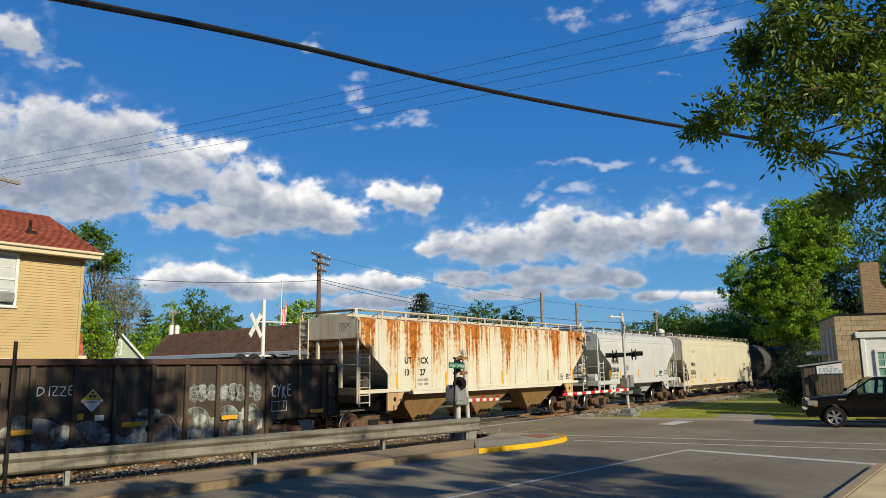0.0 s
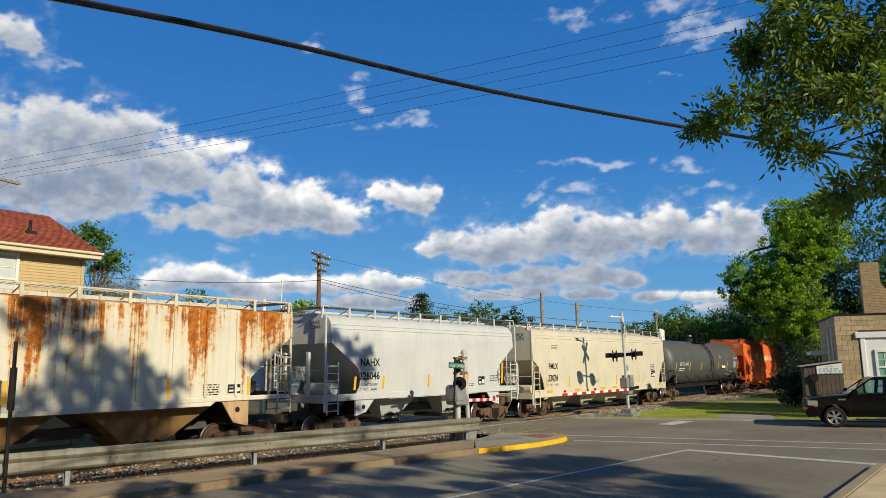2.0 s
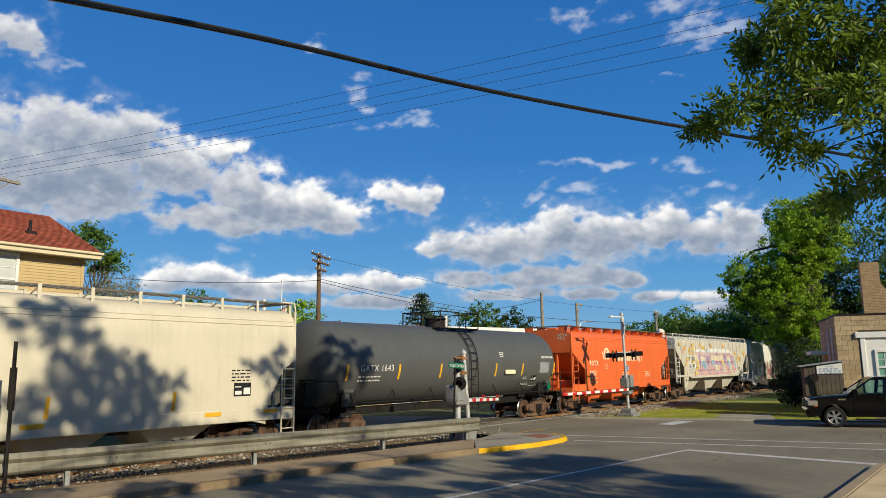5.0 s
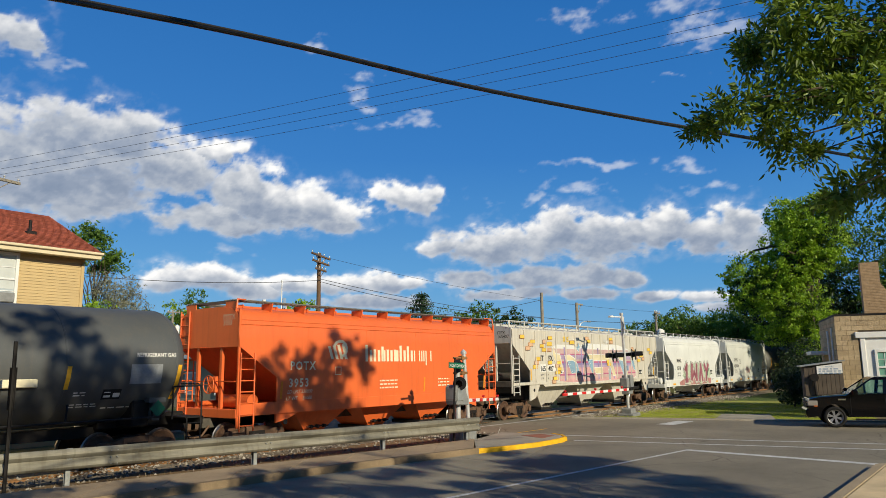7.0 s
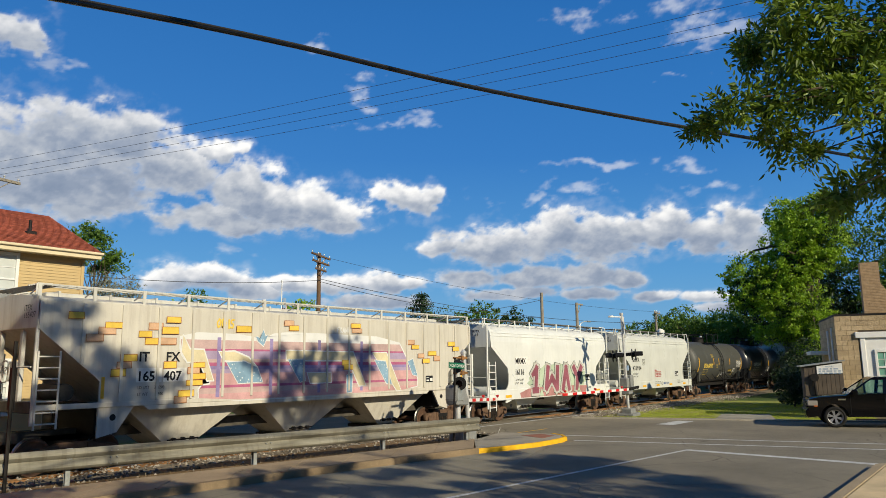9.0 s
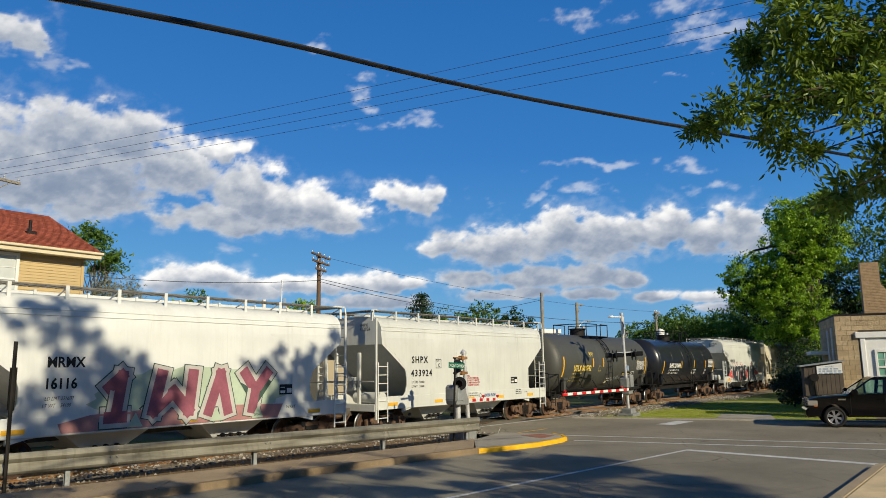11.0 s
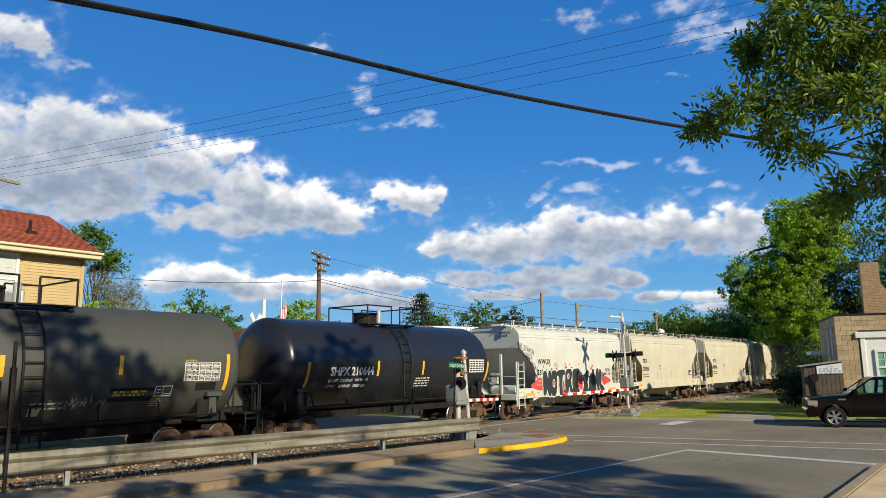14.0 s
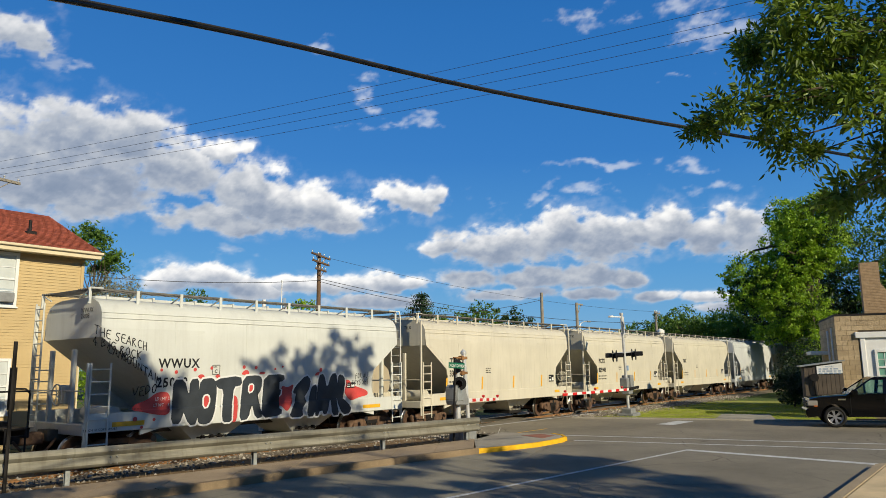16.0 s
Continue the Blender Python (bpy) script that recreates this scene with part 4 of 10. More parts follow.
# ---------------------------------------------------------------- the cars, first to last
def gondola(x0, x1):
    car, half = new_car("gondola_car", x0, x1, "grimy black steel gondola car with sprayed tags and a dark load", "gondola car")
    dep = lambda z: 1.50
    for s in (-1, 1):
        bm = BM()
        y = s * 1.50
        prism(bm, [(-half, 0.98), (-half + 2.6, 0.98), (-half + 3.2, 0.52), (half - 3.2, 0.52), (half - 2.6, 0.98), (half, 0.98), (half, 2.72), (-half, 2.72)], min(y, y - s * 0.05), max(y, y - s * 0.05))
        fix_normals(bm)
        part("side_wall", bm, M["gondola"], car)
        bm = BM()
        bevel_box(bm, -half - 0.03, half + 0.03, s * 1.53 - 0.09, s * 1.53 + 0.09, 2.70, 2.86, 0.02)
        part("top_chord", bm, M["gondola_rim"], car)
        for k in range(-13, 6):
            x = -73.82 + 1.045 * k - (0.26 if k == 3 else 0.0) - (x0 + x1) / 2
            zl = 0.55 if abs(x) < half - 3.0 else 0.98
            bm = BM()
            bevel_box(bm, x - 0.065, x + 0.065, min(s * 1.50, s * 1.60), max(s * 1.50, s * 1.60), zl, 2.70, 0.02)
            part("side_post", bm, M["gondola"], car)
    for e in (-1, 1):
        bm = BM()
        bevel_box(bm, e * half - 0.06, e * half + 0.06, -1.5, 1.5, 0.9, 2.78, 0.02)
        for z in (1.4, 2.0):
            box(bm, e * half - 0.1, e * half + 0.1, -1.5, 1.5, z, z + 0.12)
        part("end_wall", bm, M["gondola"], car)
        for s in (-1, 1):
            bm = BM()
            ladder(bm, (e * (half - 0.1), s * 1.66), (e * (half - 0.6), s * 1.66), 0.55, 2.6, 5)
            part("side_ladder", bm, M["black"], car)
    bm = BM()
    box(bm, -half, half, -1.46, 1.46, 0.95, 1.1)
    part("floor_plate", bm, M["gondola"], car)
    rng = random.Random(5)
    rows = []
    for i in range(40):
        x = -half + 0.1 + (2 * half - 0.2) * i / 39
        rows.append([(x, -1.45 + 2.9 * j / 10, 2.45 + 0.42 * math.sin(math.pi * j / 10) * (0.6 + 0.5 * math.sin(i * 0.55)) + rng.uniform(-0.04, 0.04)) for j in range(11)])
    bm = BM()
    loft(bm, rows, closed=False, caps=False)
    part("load", bm, M["load"], car, "dark heaped load under a tarpaulin", smooth=True)
    draft_gear(car, half, M["dark_steel"])
    for s in (-1, 1):
        bogie(car, s * (half - 2.3))
    # markings: hazard diamond, strips, tags
    def X(v):
        return v - (x0 + x1) / 2
    c = X(-76.5)
    bm = BM()
    patch(bm, [(c, 1.52), (c + 0.29, 1.81), (c, 2.10), (c - 0.29, 1.81)], dep, 0.02)
    part("hazard_placard", bm, M["board_white"], car, "white and yellow diamond hazard placard")
    bm = BM()
    patch(bm, [(c + 0.27, 1.82), (c, 2.09), (c - 0.27, 1.82)], dep, 0.026)
    part("placard_field", bm, M["spray_yellow"], car)
    bm = BM()
    for k in range(3):
        a = math.pi / 2 + k * 2 * math.pi / 3
        patch(bm, [(c, 1.95), (c + 0.1 * math.cos(a - 0.5), 1.95 + 0.1 * math.sin(a - 0.5)), (c + 0.1 * math.cos(a + 0.5), 1.95 + 0.1 * math.sin(a + 0.5))], dep, 0.031)
    part("placard_sign", bm, M["ink"], car)
    letters("RADIOACTIVE", 0.075, c - 0.24, 1.75, lambda z: dep(z) + 0.025, M["ink"], car)
    bm = BM()
    rect(bm, c - 0.50, c - 0.20, 1.34, 1.50, dep, 0.02)
    part("warning_plate", bm, M["yellow_tape"], car)
    bm = BM()
    rect(bm, c + 0.09, c + 0.33, 1.30, 1.44, dep, 0.02)
    part("white_plate", bm, M["board_white"], car)
    for x in (-80.6, -78.2, -75.44, -72.37, -68.9):
        bm = BM()
        rect(bm, X(x) - 0.28, X(x) + 0.28, 1.09, 1.21, dep, 0.105)
        part("reflective_strip", bm, M["yellow_tape"], car)
    # ghostly sprayed shapes: half rounds low on the side and a worn silver word
    for k, (x, z, rx, rz) in enumerate([(-74.56, 0.86, 0.52, 0.52), (-73.46, 0.95, 0.50, 0.56), (-72.38, 1.0, 0.46, 0.50), (-71.51, 1.05, 0.34, 0.46), (-77.9, 1.05, 0.7, 0.4), (-76.6, 0.95, 0.5, 0.35), (-79.4, 1.1, 0.6, 0.45)]):
        bm = BM()
        splash(bm, X(x), z, rx, rz, dep, 40 + k, 0.004, 30, 0.05)
        part("sprayed_patch", bm, M["spray_ghost"], car)
        bm = BM()
        for q in range(13):
            a0, a1 = math.pi * q / 13, math.pi * (q + 1) / 13
            patch(bm, [(X(x) + rx * w * math.cos(a), z + rz * w * math.sin(a)) for w, a in ((0.96, a0), (1.0, a0), (1.0, a1), (0.96, a1))], dep, 0.008)
        part("sprayed_arc", bm, M["spray_faint"], car)
    # washed-out remains of older paint low on the side
    prng = random.Random(77)
    for k, (x, z) in enumerate([(-73.48, 1.22), (-72.42, 1.09), (-71.6, 1.16), (-74.45, 1.07), (-75.42, 0.95), (-76.19, 1.01), (-77.85, 1.07), (-77.32, 1.09), (-78.36, 1.23), (-75.12, 1.22), (-73.73, 0.82), (-72.8, 0.75)]):
        for j in range(3):
            u, v = X(x) + prng.uniform(-0.35, 0.35), max(0.72, z + prng.uniform(-0.25, 0.2))
            q = [(u + prng.uniform(0.15, 0.42) * math.cos(w), v + prng.uniform(0.10, 0.26) * math.sin(w)) for w in (0.2, 0.9, 1.7, 2.4, 3.2, 4.0, 4.8, 5.6)]
            sprayed(car, "worn_paint", q, dep, M[("spray_wash", "spray_ghost", "spray_rustwash")[(k + j) % 3]], 0.0045 + 0.0004 * j, 1)
    # a long faded wash along the foot of the middle bays
    top = [(-75.75 + 0.235 * k, 1.02 + 0.22 * math.sin(k * 1.9) * math.sin(k * 0.7 + 1) + 0.012 * k) for k in range(21)]
    sprayed(car, "worn_paint", [(X(u), w) for u, w in top] + [(X(-71.1), 0.60), (X(-73.5), 0.56), (X(-75.75), 0.56)], dep, M["spray_wash"], 0.0035, 1)
    # swollen letters drawn as tangled white outlines
    brng = random.Random(19)
    for k, (x, z) in enumerate(((-73.54, 1.88), (-73.27, 1.90), (-72.97, 1.88), (-72.50, 1.86), (-72.22, 1.89), (-71.95, 1.84), (-71.60, 1.93), (-71.30, 1.82))):
        bm = BM()
        for ring in range(4):
            cx, cz = X(x) + brng.uniform(-0.05, 0.05), z + (0.10 if ring % 2 else -0.08) + brng.uniform(-0.04, 0.04)
            rx, rz = brng.uniform(0.10, 0.18), brng.uniform(0.10, 0.17)
            wide_line = brng.uniform(0.016, 0.030)
            for q in range(brng.randint(13, 18)):
                a0, a1 = 2 * math.pi * (q + ring * 3) / 18, 2 * math.pi * (q + 1 + ring * 3) / 18
                patch(bm, [(cx + (rx - w) * math.cos(a), cz + (rz - w) * math.sin(a)) for w, a in ((wide_line, a0), (0.0, a0), (0.0, a1), (wide_line, a1))], dep, 0.008 + 0.0012 * ring)
        part("sprayed_letter", bm, M["spray_faint"], car)
        bm = BM()
        splash(bm, X(x), z, 0.19, 0.26, dep, 140 + k, 0.0055, 20, 0.12)
        part("sprayed_patch", bm, M["spray_ghost"], car)
    scrawl(car, "DIZZE", X(-77.84), 1.97, 0.22, 0.03, dep, M["white_mark"], 0.0, 0.007, 0.75, seed=41, name="sprayed_tag")
    scrawl(car, "CYRE", X(-70.74), 1.66, 0.36, 0.04, dep, M["spray_white"], 0.02, 0.007, 0.42, seed=42, name="sprayed_tag")
    bm = BM()
    for a, b2, c2, d2 in ((0, 0.62, 0, 0.02), (0, 0.62, 0.30, 0.32), (0, 0.02, 0, 0.32), (0.60, 0.62, 0, 0.32), (0.28, 0.30, 0, 0.32), (0.46, 0.48, 0.1, 0.32)):
        rect(bm, X(-70.73) + a, X(-70.73) + b2, 1.22 + c2, 1.22 + d2, dep, 0.006)
    part("data_panel", bm, M["white_mark"], car)
    return car


M["gondola_rim"] = car_paint("rust brown rim steel", (0.075, 0.045, 0.035), dirt=(0.16, 0.07, 0.04), dirt_amount=0.6, rough=0.75)
M["load"] = plain("black tarpaulin", (0.02, 0.02, 0.024), 0.35, 0, 0.4, 1.5, 0.4, 0.05)
gondola(-88.0, -67.9)


def std_marks(car, half, dep, mark, number, x, z, size, ink, wide=1.0, end_mark=True, dz=None, sp=1.0):
    dz = dz or size * 1.45
    letters(mark, size, x, z, dep, ink, car, wide=wide, bold=size * 0.026, spacing=sp)
    if number:
        letters(number, size, x - 0.04, z - dz, dep, ink, car, wide=wide, bold=size * 0.026, spacing=sp)


def end_letters(car, half, text, z, size, ink, y=-1.35):
    """Lettering on the leading end, which faces -x."""
    cu = bpy.data.curves.new("t", "FONT")
    cu.body, cu.size, cu.resolution_u, cu.space_line = text, size, 2, 0.8
    tmp = bpy.data.objects.new("t", cu)
    scene.collection.objects.link(tmp)
    me = bpy.data.meshes.new_from_object(tmp.evaluated_get(bpy.context.evaluated_depsgraph_get()))
    bpy.data.objects.remove(tmp)
    for v in me.vertices:
        v.co = (-half - 0.006 + INSET.get(car.name, 0.0), -v.co.x + y, z + v.co.y)
    me.materials.clear()
    me.materials.append(ink)
    ob = new("lettering", me)
    ob.parent = car
    me.flip_normals()


# rusted cream hopper
car, half, wide = hopper("hopper_car", -66.95, -48.9, M["rusty"], "cream ribbed covered hopper car streaked with heavy rust", "straight", 3, M["rustyshoot"], True, trim=M["cream_steel"])
mid, dep = -57.925, (lambda z: 1.61)
std_marks(car, half, dep, "UT", "13", -64.40 - mid, 2.70, 0.34, M["ink"], dz=0.46)
std_marks(car, half, dep, "CX", "27", -63.42 - mid, 2.70, 0.34, M["ink"], dz=0.46)
end_letters(car, half, "UTCX\n1327", 4.05, 0.20, M["ink"], -0.6)
tape_strips(car, dep, [k - mid for k in (-64.85, -61.75, -57.5, -53.3, -50.6, -49.15)], 1.78, 2.35, 0.09)
data_panel(car, dep, -51.35 - mid, 1.85, 0.45, 0.26)
small_print(car, dep, -52.2 - mid, 2.1, 5, 0.55, M["ink"], 0.03, 0.07, 3)
letters("LD LMT 223300", 0.12, -63.60 - mid, 2.02, dep, M["ink"], car, wide=0.8)
letters("LT WT    63700", 0.12, -63.60 - mid, 1.85, dep, M["ink"], car, wide=0.8)

# pale grey hopper
car, half, wide = hopper("hopper_car", -47.4, -35.1, M["grey"], "pale grey smooth-sided covered hopper car", "high", 2, low=0.60, throat=1.2)
mid, dep = -41.25, over_sill(wide, 1.65)
std_marks(car, half, dep, "NAHX", "328046", -45.72 - mid, 2.62, 0.38, M["ink"], 0.94, dz=0.49)
letters("LD LMT 231600", 0.14, -45.75 - mid, 1.90, dep, M["ink"], car, shear=0.3)
letters("LT  WT    54400", 0.14, -45.8 - mid, 1.73, dep, M["ink"], car, shear=0.3)
end_letters(car, half, "NAHX\n328046", 4.1, 0.19, M["ink"], -0.45)
tape_strips(car, dep, [k - mid for k in (-46.0, -44.5, -41.8, -39.12)], 1.78, 2.25, 0.11, 0.05)
tape_strips(car, dep, [-36.42 - mid], 1.78, 2.72, 0.12, 0.05)
data_panel(car, dep, -38.3 - mid, 1.76, 0.48, 0.36)
small_print(car, dep, -37.4 - mid, 2.11, 3, 0.6, M["ink"], 0.035, 0.10, 6)
small_print(car, dep, -38.98 - mid, 1.80, 2, 0.35, M["ink"], 0.03, 0.07, 7)

# beige hopper
car, half, wide = hopper("hopper_car", -33.6, -16.2, M["beige"], "beige smooth-sided covered hopper car", "low", 4, low=0.35)
mid, dep = -24.9, over_sill(wide, 1.36)
std_marks(car, half, dep, "FMLX", "52074", -32.06 - mid, 2.38, 0.40, M["ink"], 0.98)
letters("LD LMT  222900", 0.15, -32.2 - mid, 1.74, dep, M["ink"], car)
letters("LT   WT     63100", 0.15, -32.2 - mid, 1.53, dep, M["ink"], car)
end_letters(car, half, "FMLX\n52074", 4.0, 0.24, M["ink"], -0.55)
tape_strips(car, dep, [k - mid for k in (-32.35, -29.9, -27.0, -24.0, -20.6, -16.75)], 1.42, 1.95, 0.10, 0.04)
sill_strips(car, dep, [k - mid for k in (-32.0, -29.0, -25.9, -24.3, -19.3, -17.2)], 1.2, 1.32, 0.55)
data_panel(car, dep, -18.6 - mid, 1.75, 0.62, 0.40)
small_print(car, dep, -31.7 - mid, 3.55, 3, 0.7, M["ink"], 0.03, 0.08, 8)
small_print(car, dep, -18.7 - mid, 2.5, 4, 0.7, M["ink"], 0.04, 0.10, 9)
small_print(car, dep, -26.9 - mid, 1.66, 2, 0.5, M["ink"], 0.03, 0.08, 10)

# dark grey tank car
car, half, wide = tank("tank_car", -15.2, 2.0, M["tank_grey"], "dark grey railway tank car with black ladders", R=1.60, zc=2.70, ladder_at=0.51, heads=0.70, gap=0.28, saddle=(1.50, 1.75))
mid, dep = -6.6, wide
letters("GATX 1643", 0.34, -13.15 - mid, 2.42, dep, M["white_mark"], car, spacing=1.1)
small_print(car, dep, -13.2 - mid, 2.2, 2, 1.2, M["white_mark"], 0.05, 0.14, 11)
letters("REFRIGERANT GAS", 0.15, -0.18 - mid, 2.92, dep, M["white_mark"], car, spacing=1.05, bold=0.004, wide=0.88)
small_print(car, dep, -3.95 - mid, 3.14, 3, 0.35, M["white_mark"], 0.04, 0.09, 12)
tape_strips(car, dep, [k - mid for k in (-13.8, -11.0, -8.4, -4.29, -1.98)], 2.10, 2.68, 0.11, 0.03)
tape_strips(car, dep, [1.02 - mid], 1.75, 2.70, 0.12, 0.1)
bm = BM()
rect(bm, -0.33 - mid, 0.58 - mid, 2.2, 2.72, dep, 0.006)
part("test_panel", bm, M["spray_grey"], car)
data_panel(car, dep, -1.0 - mid, 1.82, 0.50, 0.26)
small_print(car, dep, -1.75 - mid, 2.0, 2, 0.3, M["white_mark"], 0.025, 0.07, 13)
small_print(car, dep, -1.75 - mid, 1.70, 2, 0.7, M["white_mark"], 0.025, 0.06, 16)
small_print(car, dep, -0.9 - mid, 1.58, 1, 1.0, M["white_mark"], 0.03, 0.06, 17)
bm = BM()
patch(bm, [(0.50 - mid, 1.28), (0.73 - mid, 1.52), (0.50 - mid, 1.76), (0.27 - mid, 1.52)], lambda z: 1.57, 0.02)
part("hazard_placard", bm, M["green_sign"], car, "green diamond hazard placard")
bm = BM()
bevel_box(bm, -3.55 - mid, -2.70 - mid, -1.64, -1.585, 2.18, 2.38, 0.02)
part("name_plate", bm, M["cream_mark"], car)

# orange hopper
car, half, wide = hopper("hopper_car", 3.1, 17.15, M["orange"], "bright orange covered hopper car with cream markings", "angle", 3, board="fins")
mid, dep = 10.125, over_sill(wide, 1.52)
std_marks(car, half, dep, "POTX", "3953", 5.10 - mid, 2.52, 0.38, M["cream_mark"], 0.95, sp=1.25)
letters("LD LMT 230000", 0.16, 5.0 - mid, 1.76, dep, M["cream_mark"], car, shear=0.25)
letters("LT WT     56000", 0.16, 4.95 - mid, 1.55, dep, M["cream_mark"], car, shear=0.25)
end_letters(car, half, "POTX\n3953", 4.1, 0.23, M["cream_mark"], -0.75)
# the maker's sign as plain shapes: a fan of bands and a row of bars
bm = BM()
for k in range(4):
    rect(bm, 6.92 + k * 0.22 - mid, 7.05 + k * 0.22 - mid, 2.86, 3.30 + 0.03 * k, dep, 0.006, 0, -0.16)
for k in range(9):
    a0, a1 = math.pi * (1.02 - k * 0.16), math.pi * (1.02 - (k + 1) * 0.16)
    patch(bm, [(7.36 - mid + r * math.cos(a) * 1.15, 3.22 + r * math.sin(a)) for r, a in ((0.22, a0), (0.32, a0), (0.32, a1), (0.22, a1))], dep, 0.008)
part("company_sign", bm, M["cream_mark"], car, "cream fan-shaped company sign")
u = 8.62
for w, h, lo in ((0.36, 0.60, 0.0), (0.36, 0.44, 0.0), (0.22, 0.55, 0.0), (0.34, 0.44, 0.0), (0.26, 0.44, 0.0), (0.36, 0.60, 0.0), (0.36, 0.58, 0.0), (0.38, 0.42, 0.0), (0.20, 0.42, 0.0), (0.38, 0.42, -0.16)):
    thin = 0.07 if u > 11.0 else 0.13
    bm = BM()
    rect(bm, u - mid, u + thin - mid, 2.78 + lo, 2.78 + h, dep, 0.006)
    rect(bm, u + w - thin - mid, u + w - mid, 2.78, 2.78 + min(h, 0.42), dep, 0.006)
    part("sign_bar", bm, M["cream_mark"], car)
    u += w + 0.07
small_print(car, dep, 9.4 - mid, 2.05, 3, 1.0, M["cream_mark"], 0.05, 0.13, 14)
small_print(car, dep, 12.9 - mid, 2.05, 3, 0.75, M["cream_mark"], 0.05, 0.13, 15)
for k in (4.75, 12.0, 16.2):
    bm = BM()
    rect(bm, k - mid - 0.045, k - mid + 0.045, 1.6, 2.15, dep, 0.006, 0, 0.03)
    part("reflective_strip", bm, M["tape_faded"], car, "faded yellow reflective strip")
bm = BM()
for a, b, c, d in ((7.6, 7.62, 2.32, 2.6), (7.88, 7.9, 2.32, 2.6), (7.6, 7.9, 2.32, 2.34), (7.6, 7.9, 2.58, 2.6)):
    rect(bm, a - mid - 0.5, b - mid - 0.5, c, d, dep, 0.006)
part("plate_box", bm, M["cream_mark"], car)

# grey ribbed hopper with a sprayed mural
car, half, wide = hopper("hopper_car", 18.6, 36.6, M["itfx"], "grey ribbed covered hopper car with a pastel sprayed mural", "straight", 3, M["itfx"], True, trim=M["itfx_trim"])
mid, dep = 27.6, (lambda z: 1.606)
std_marks(car, half, dep, "IT", "165", 21.25 - mid, 2.80, 0.36, M["ink"])
std_marks(car, half, dep, "FX", "407", 22.05 - mid, 2.80, 0.36, M["ink"])
end_letters(car, half, "ITFX\n165407", 4.05, 0.22, M["ink"], -0.8)
GROUND = [(-5.12, 3.59), (-2.6, 3.56), (-2.22, 3.23), (-2.0, 3.6), (-1.08, 3.7), (4.16, 3.64), (4.79, 2.78), (5.37, 2.22), (5.36, 1.72), (1.68, 1.67), (-4.45, 1.65), (-4.47, 2.09), (-4.0, 2.14), (-4.35, 2.76), (-4.88, 2.79), (-5.1, 3.06)]
sprayed(car, "mural_outline", GROUND, dep, M["spray_white"], 0.004, 1, 0.05)
for z0, z1, mt in ((1.60, 1.86, "spray_pink"), (1.86, 2.02, "spray_fade_pink"), (2.02, 2.10, "spray_berry"), (2.10, 2.44, "spray_pink"), (2.44, 2.56, "spray_lilac"), (2.56, 2.66, "spray_violet"), (2.66, 2.76, "spray_berry"), (2.76, 2.86, "spray_fade_pink"), (2.86, 3.10, "spray_lilac"), (3.10, 3.16, "spray_berry"), (3.16, 3.42, "spray_fade_pink"), (3.42, 3.75, "spray_lilac")):
    sprayed(car, "mural_band", GROUND, dep, M[mt], 0.007, 1, 0.0, (z0, z1))
for x in (-3.9, -1.95, 0.1, 2.15):
    sprayed(car, "mural_stripe", [(x, 1.75), (x + 0.13, 1.75), (x + 0.13, 3.5), (x, 3.5)], dep, M["spray_violet"], 0.0085, 0)
LETTER = [(-5.04, 3.53), (-4.82, 3.13), (-4.36, 3.12), (-4.0, 2.24), (-4.2, 2.25), (-4.47, 2.78), (-4.88, 2.79), (-5.07, 3.06)]
sprayed(car, "mural_outline", LETTER, dep, M["spray_white"], 0.0105, 0, 0.05)
sprayed(car, "mural_letter", LETTER, dep, M["spray_cream"], 0.0135, 0)
LETTER = [(-3.82, 3.07), (-3.29, 3.08), (-2.76, 2.9), (-2.43, 2.61), (-2.57, 2.56), (-2.93, 2.79), (-3.66, 2.83)]
sprayed(car, "mural_outline", LETTER, dep, M["spray_white"], 0.0105, 0, 0.05)
sprayed(car, "mural_letter", LETTER, dep, M["spray_cream"], 0.0135, 0)
LETTER = [(-1.28, 3.13), (1.78, 3.1), (2.43, 1.93), (2.1, 1.93), (1.55, 2.83), (-1.26, 2.83)]
sprayed(car, "mural_outline", LETTER, dep, M["spray_white"], 0.0105, 0, 0.05)
sprayed(car, "mural_letter", LETTER, dep, M["spray_cream"], 0.0135, 0)
LETTER = [(-0.35, 2.4), (0.7, 2.4), (0.72, 2.08), (-0.22, 2.08)]
sprayed(car, "mural_outline", LETTER, dep, M["spray_white"], 0.0105, 0, 0.05)
sprayed(car, "mural_letter", LETTER, dep, M["spray_cream"], 0.0135, 0)
LETTER = [(2.8, 3.09), (3.55, 3.09), (4.37, 1.7), (4.15, 1.69)]
sprayed(car, "mural_outline", LETTER, dep, M["spray_white"], 0.0105, 0, 0.05)
sprayed(car, "mural_letter", LETTER, dep, M["spray_cream"], 0.0135, 0)
FIELD = [(-3.55, 2.76), (-2.93, 2.79), (-2.43, 2.61), (-2.21, 2.16), (-3.12, 2.14)]
sprayed(car, "mural_outline", FIELD, dep, M["spray_white"], 0.0155, 0, 0.035)
sprayed(car, "mural_field", FIELD, dep, M["spray_dots"], 0.018, 0)
FIELD = [(-1.21, 2.85), (-0.55, 2.85), (-0.46, 2.17), (-0.67, 2.12)]
sprayed(car, "mural_outline", FIELD, dep, M["spray_white"], 0.0155, 0, 0.035)
sprayed(car, "mural_field", FIELD, dep, M["spray_dots"], 0.018, 0)
FIELD = [(2.9, 2.83), (3.49, 2.78), (3.85, 1.94), (3.55, 1.97)]
sprayed(car, "mural_outline", FIELD, dep, M["spray_white"], 0.0155, 0, 0.035)
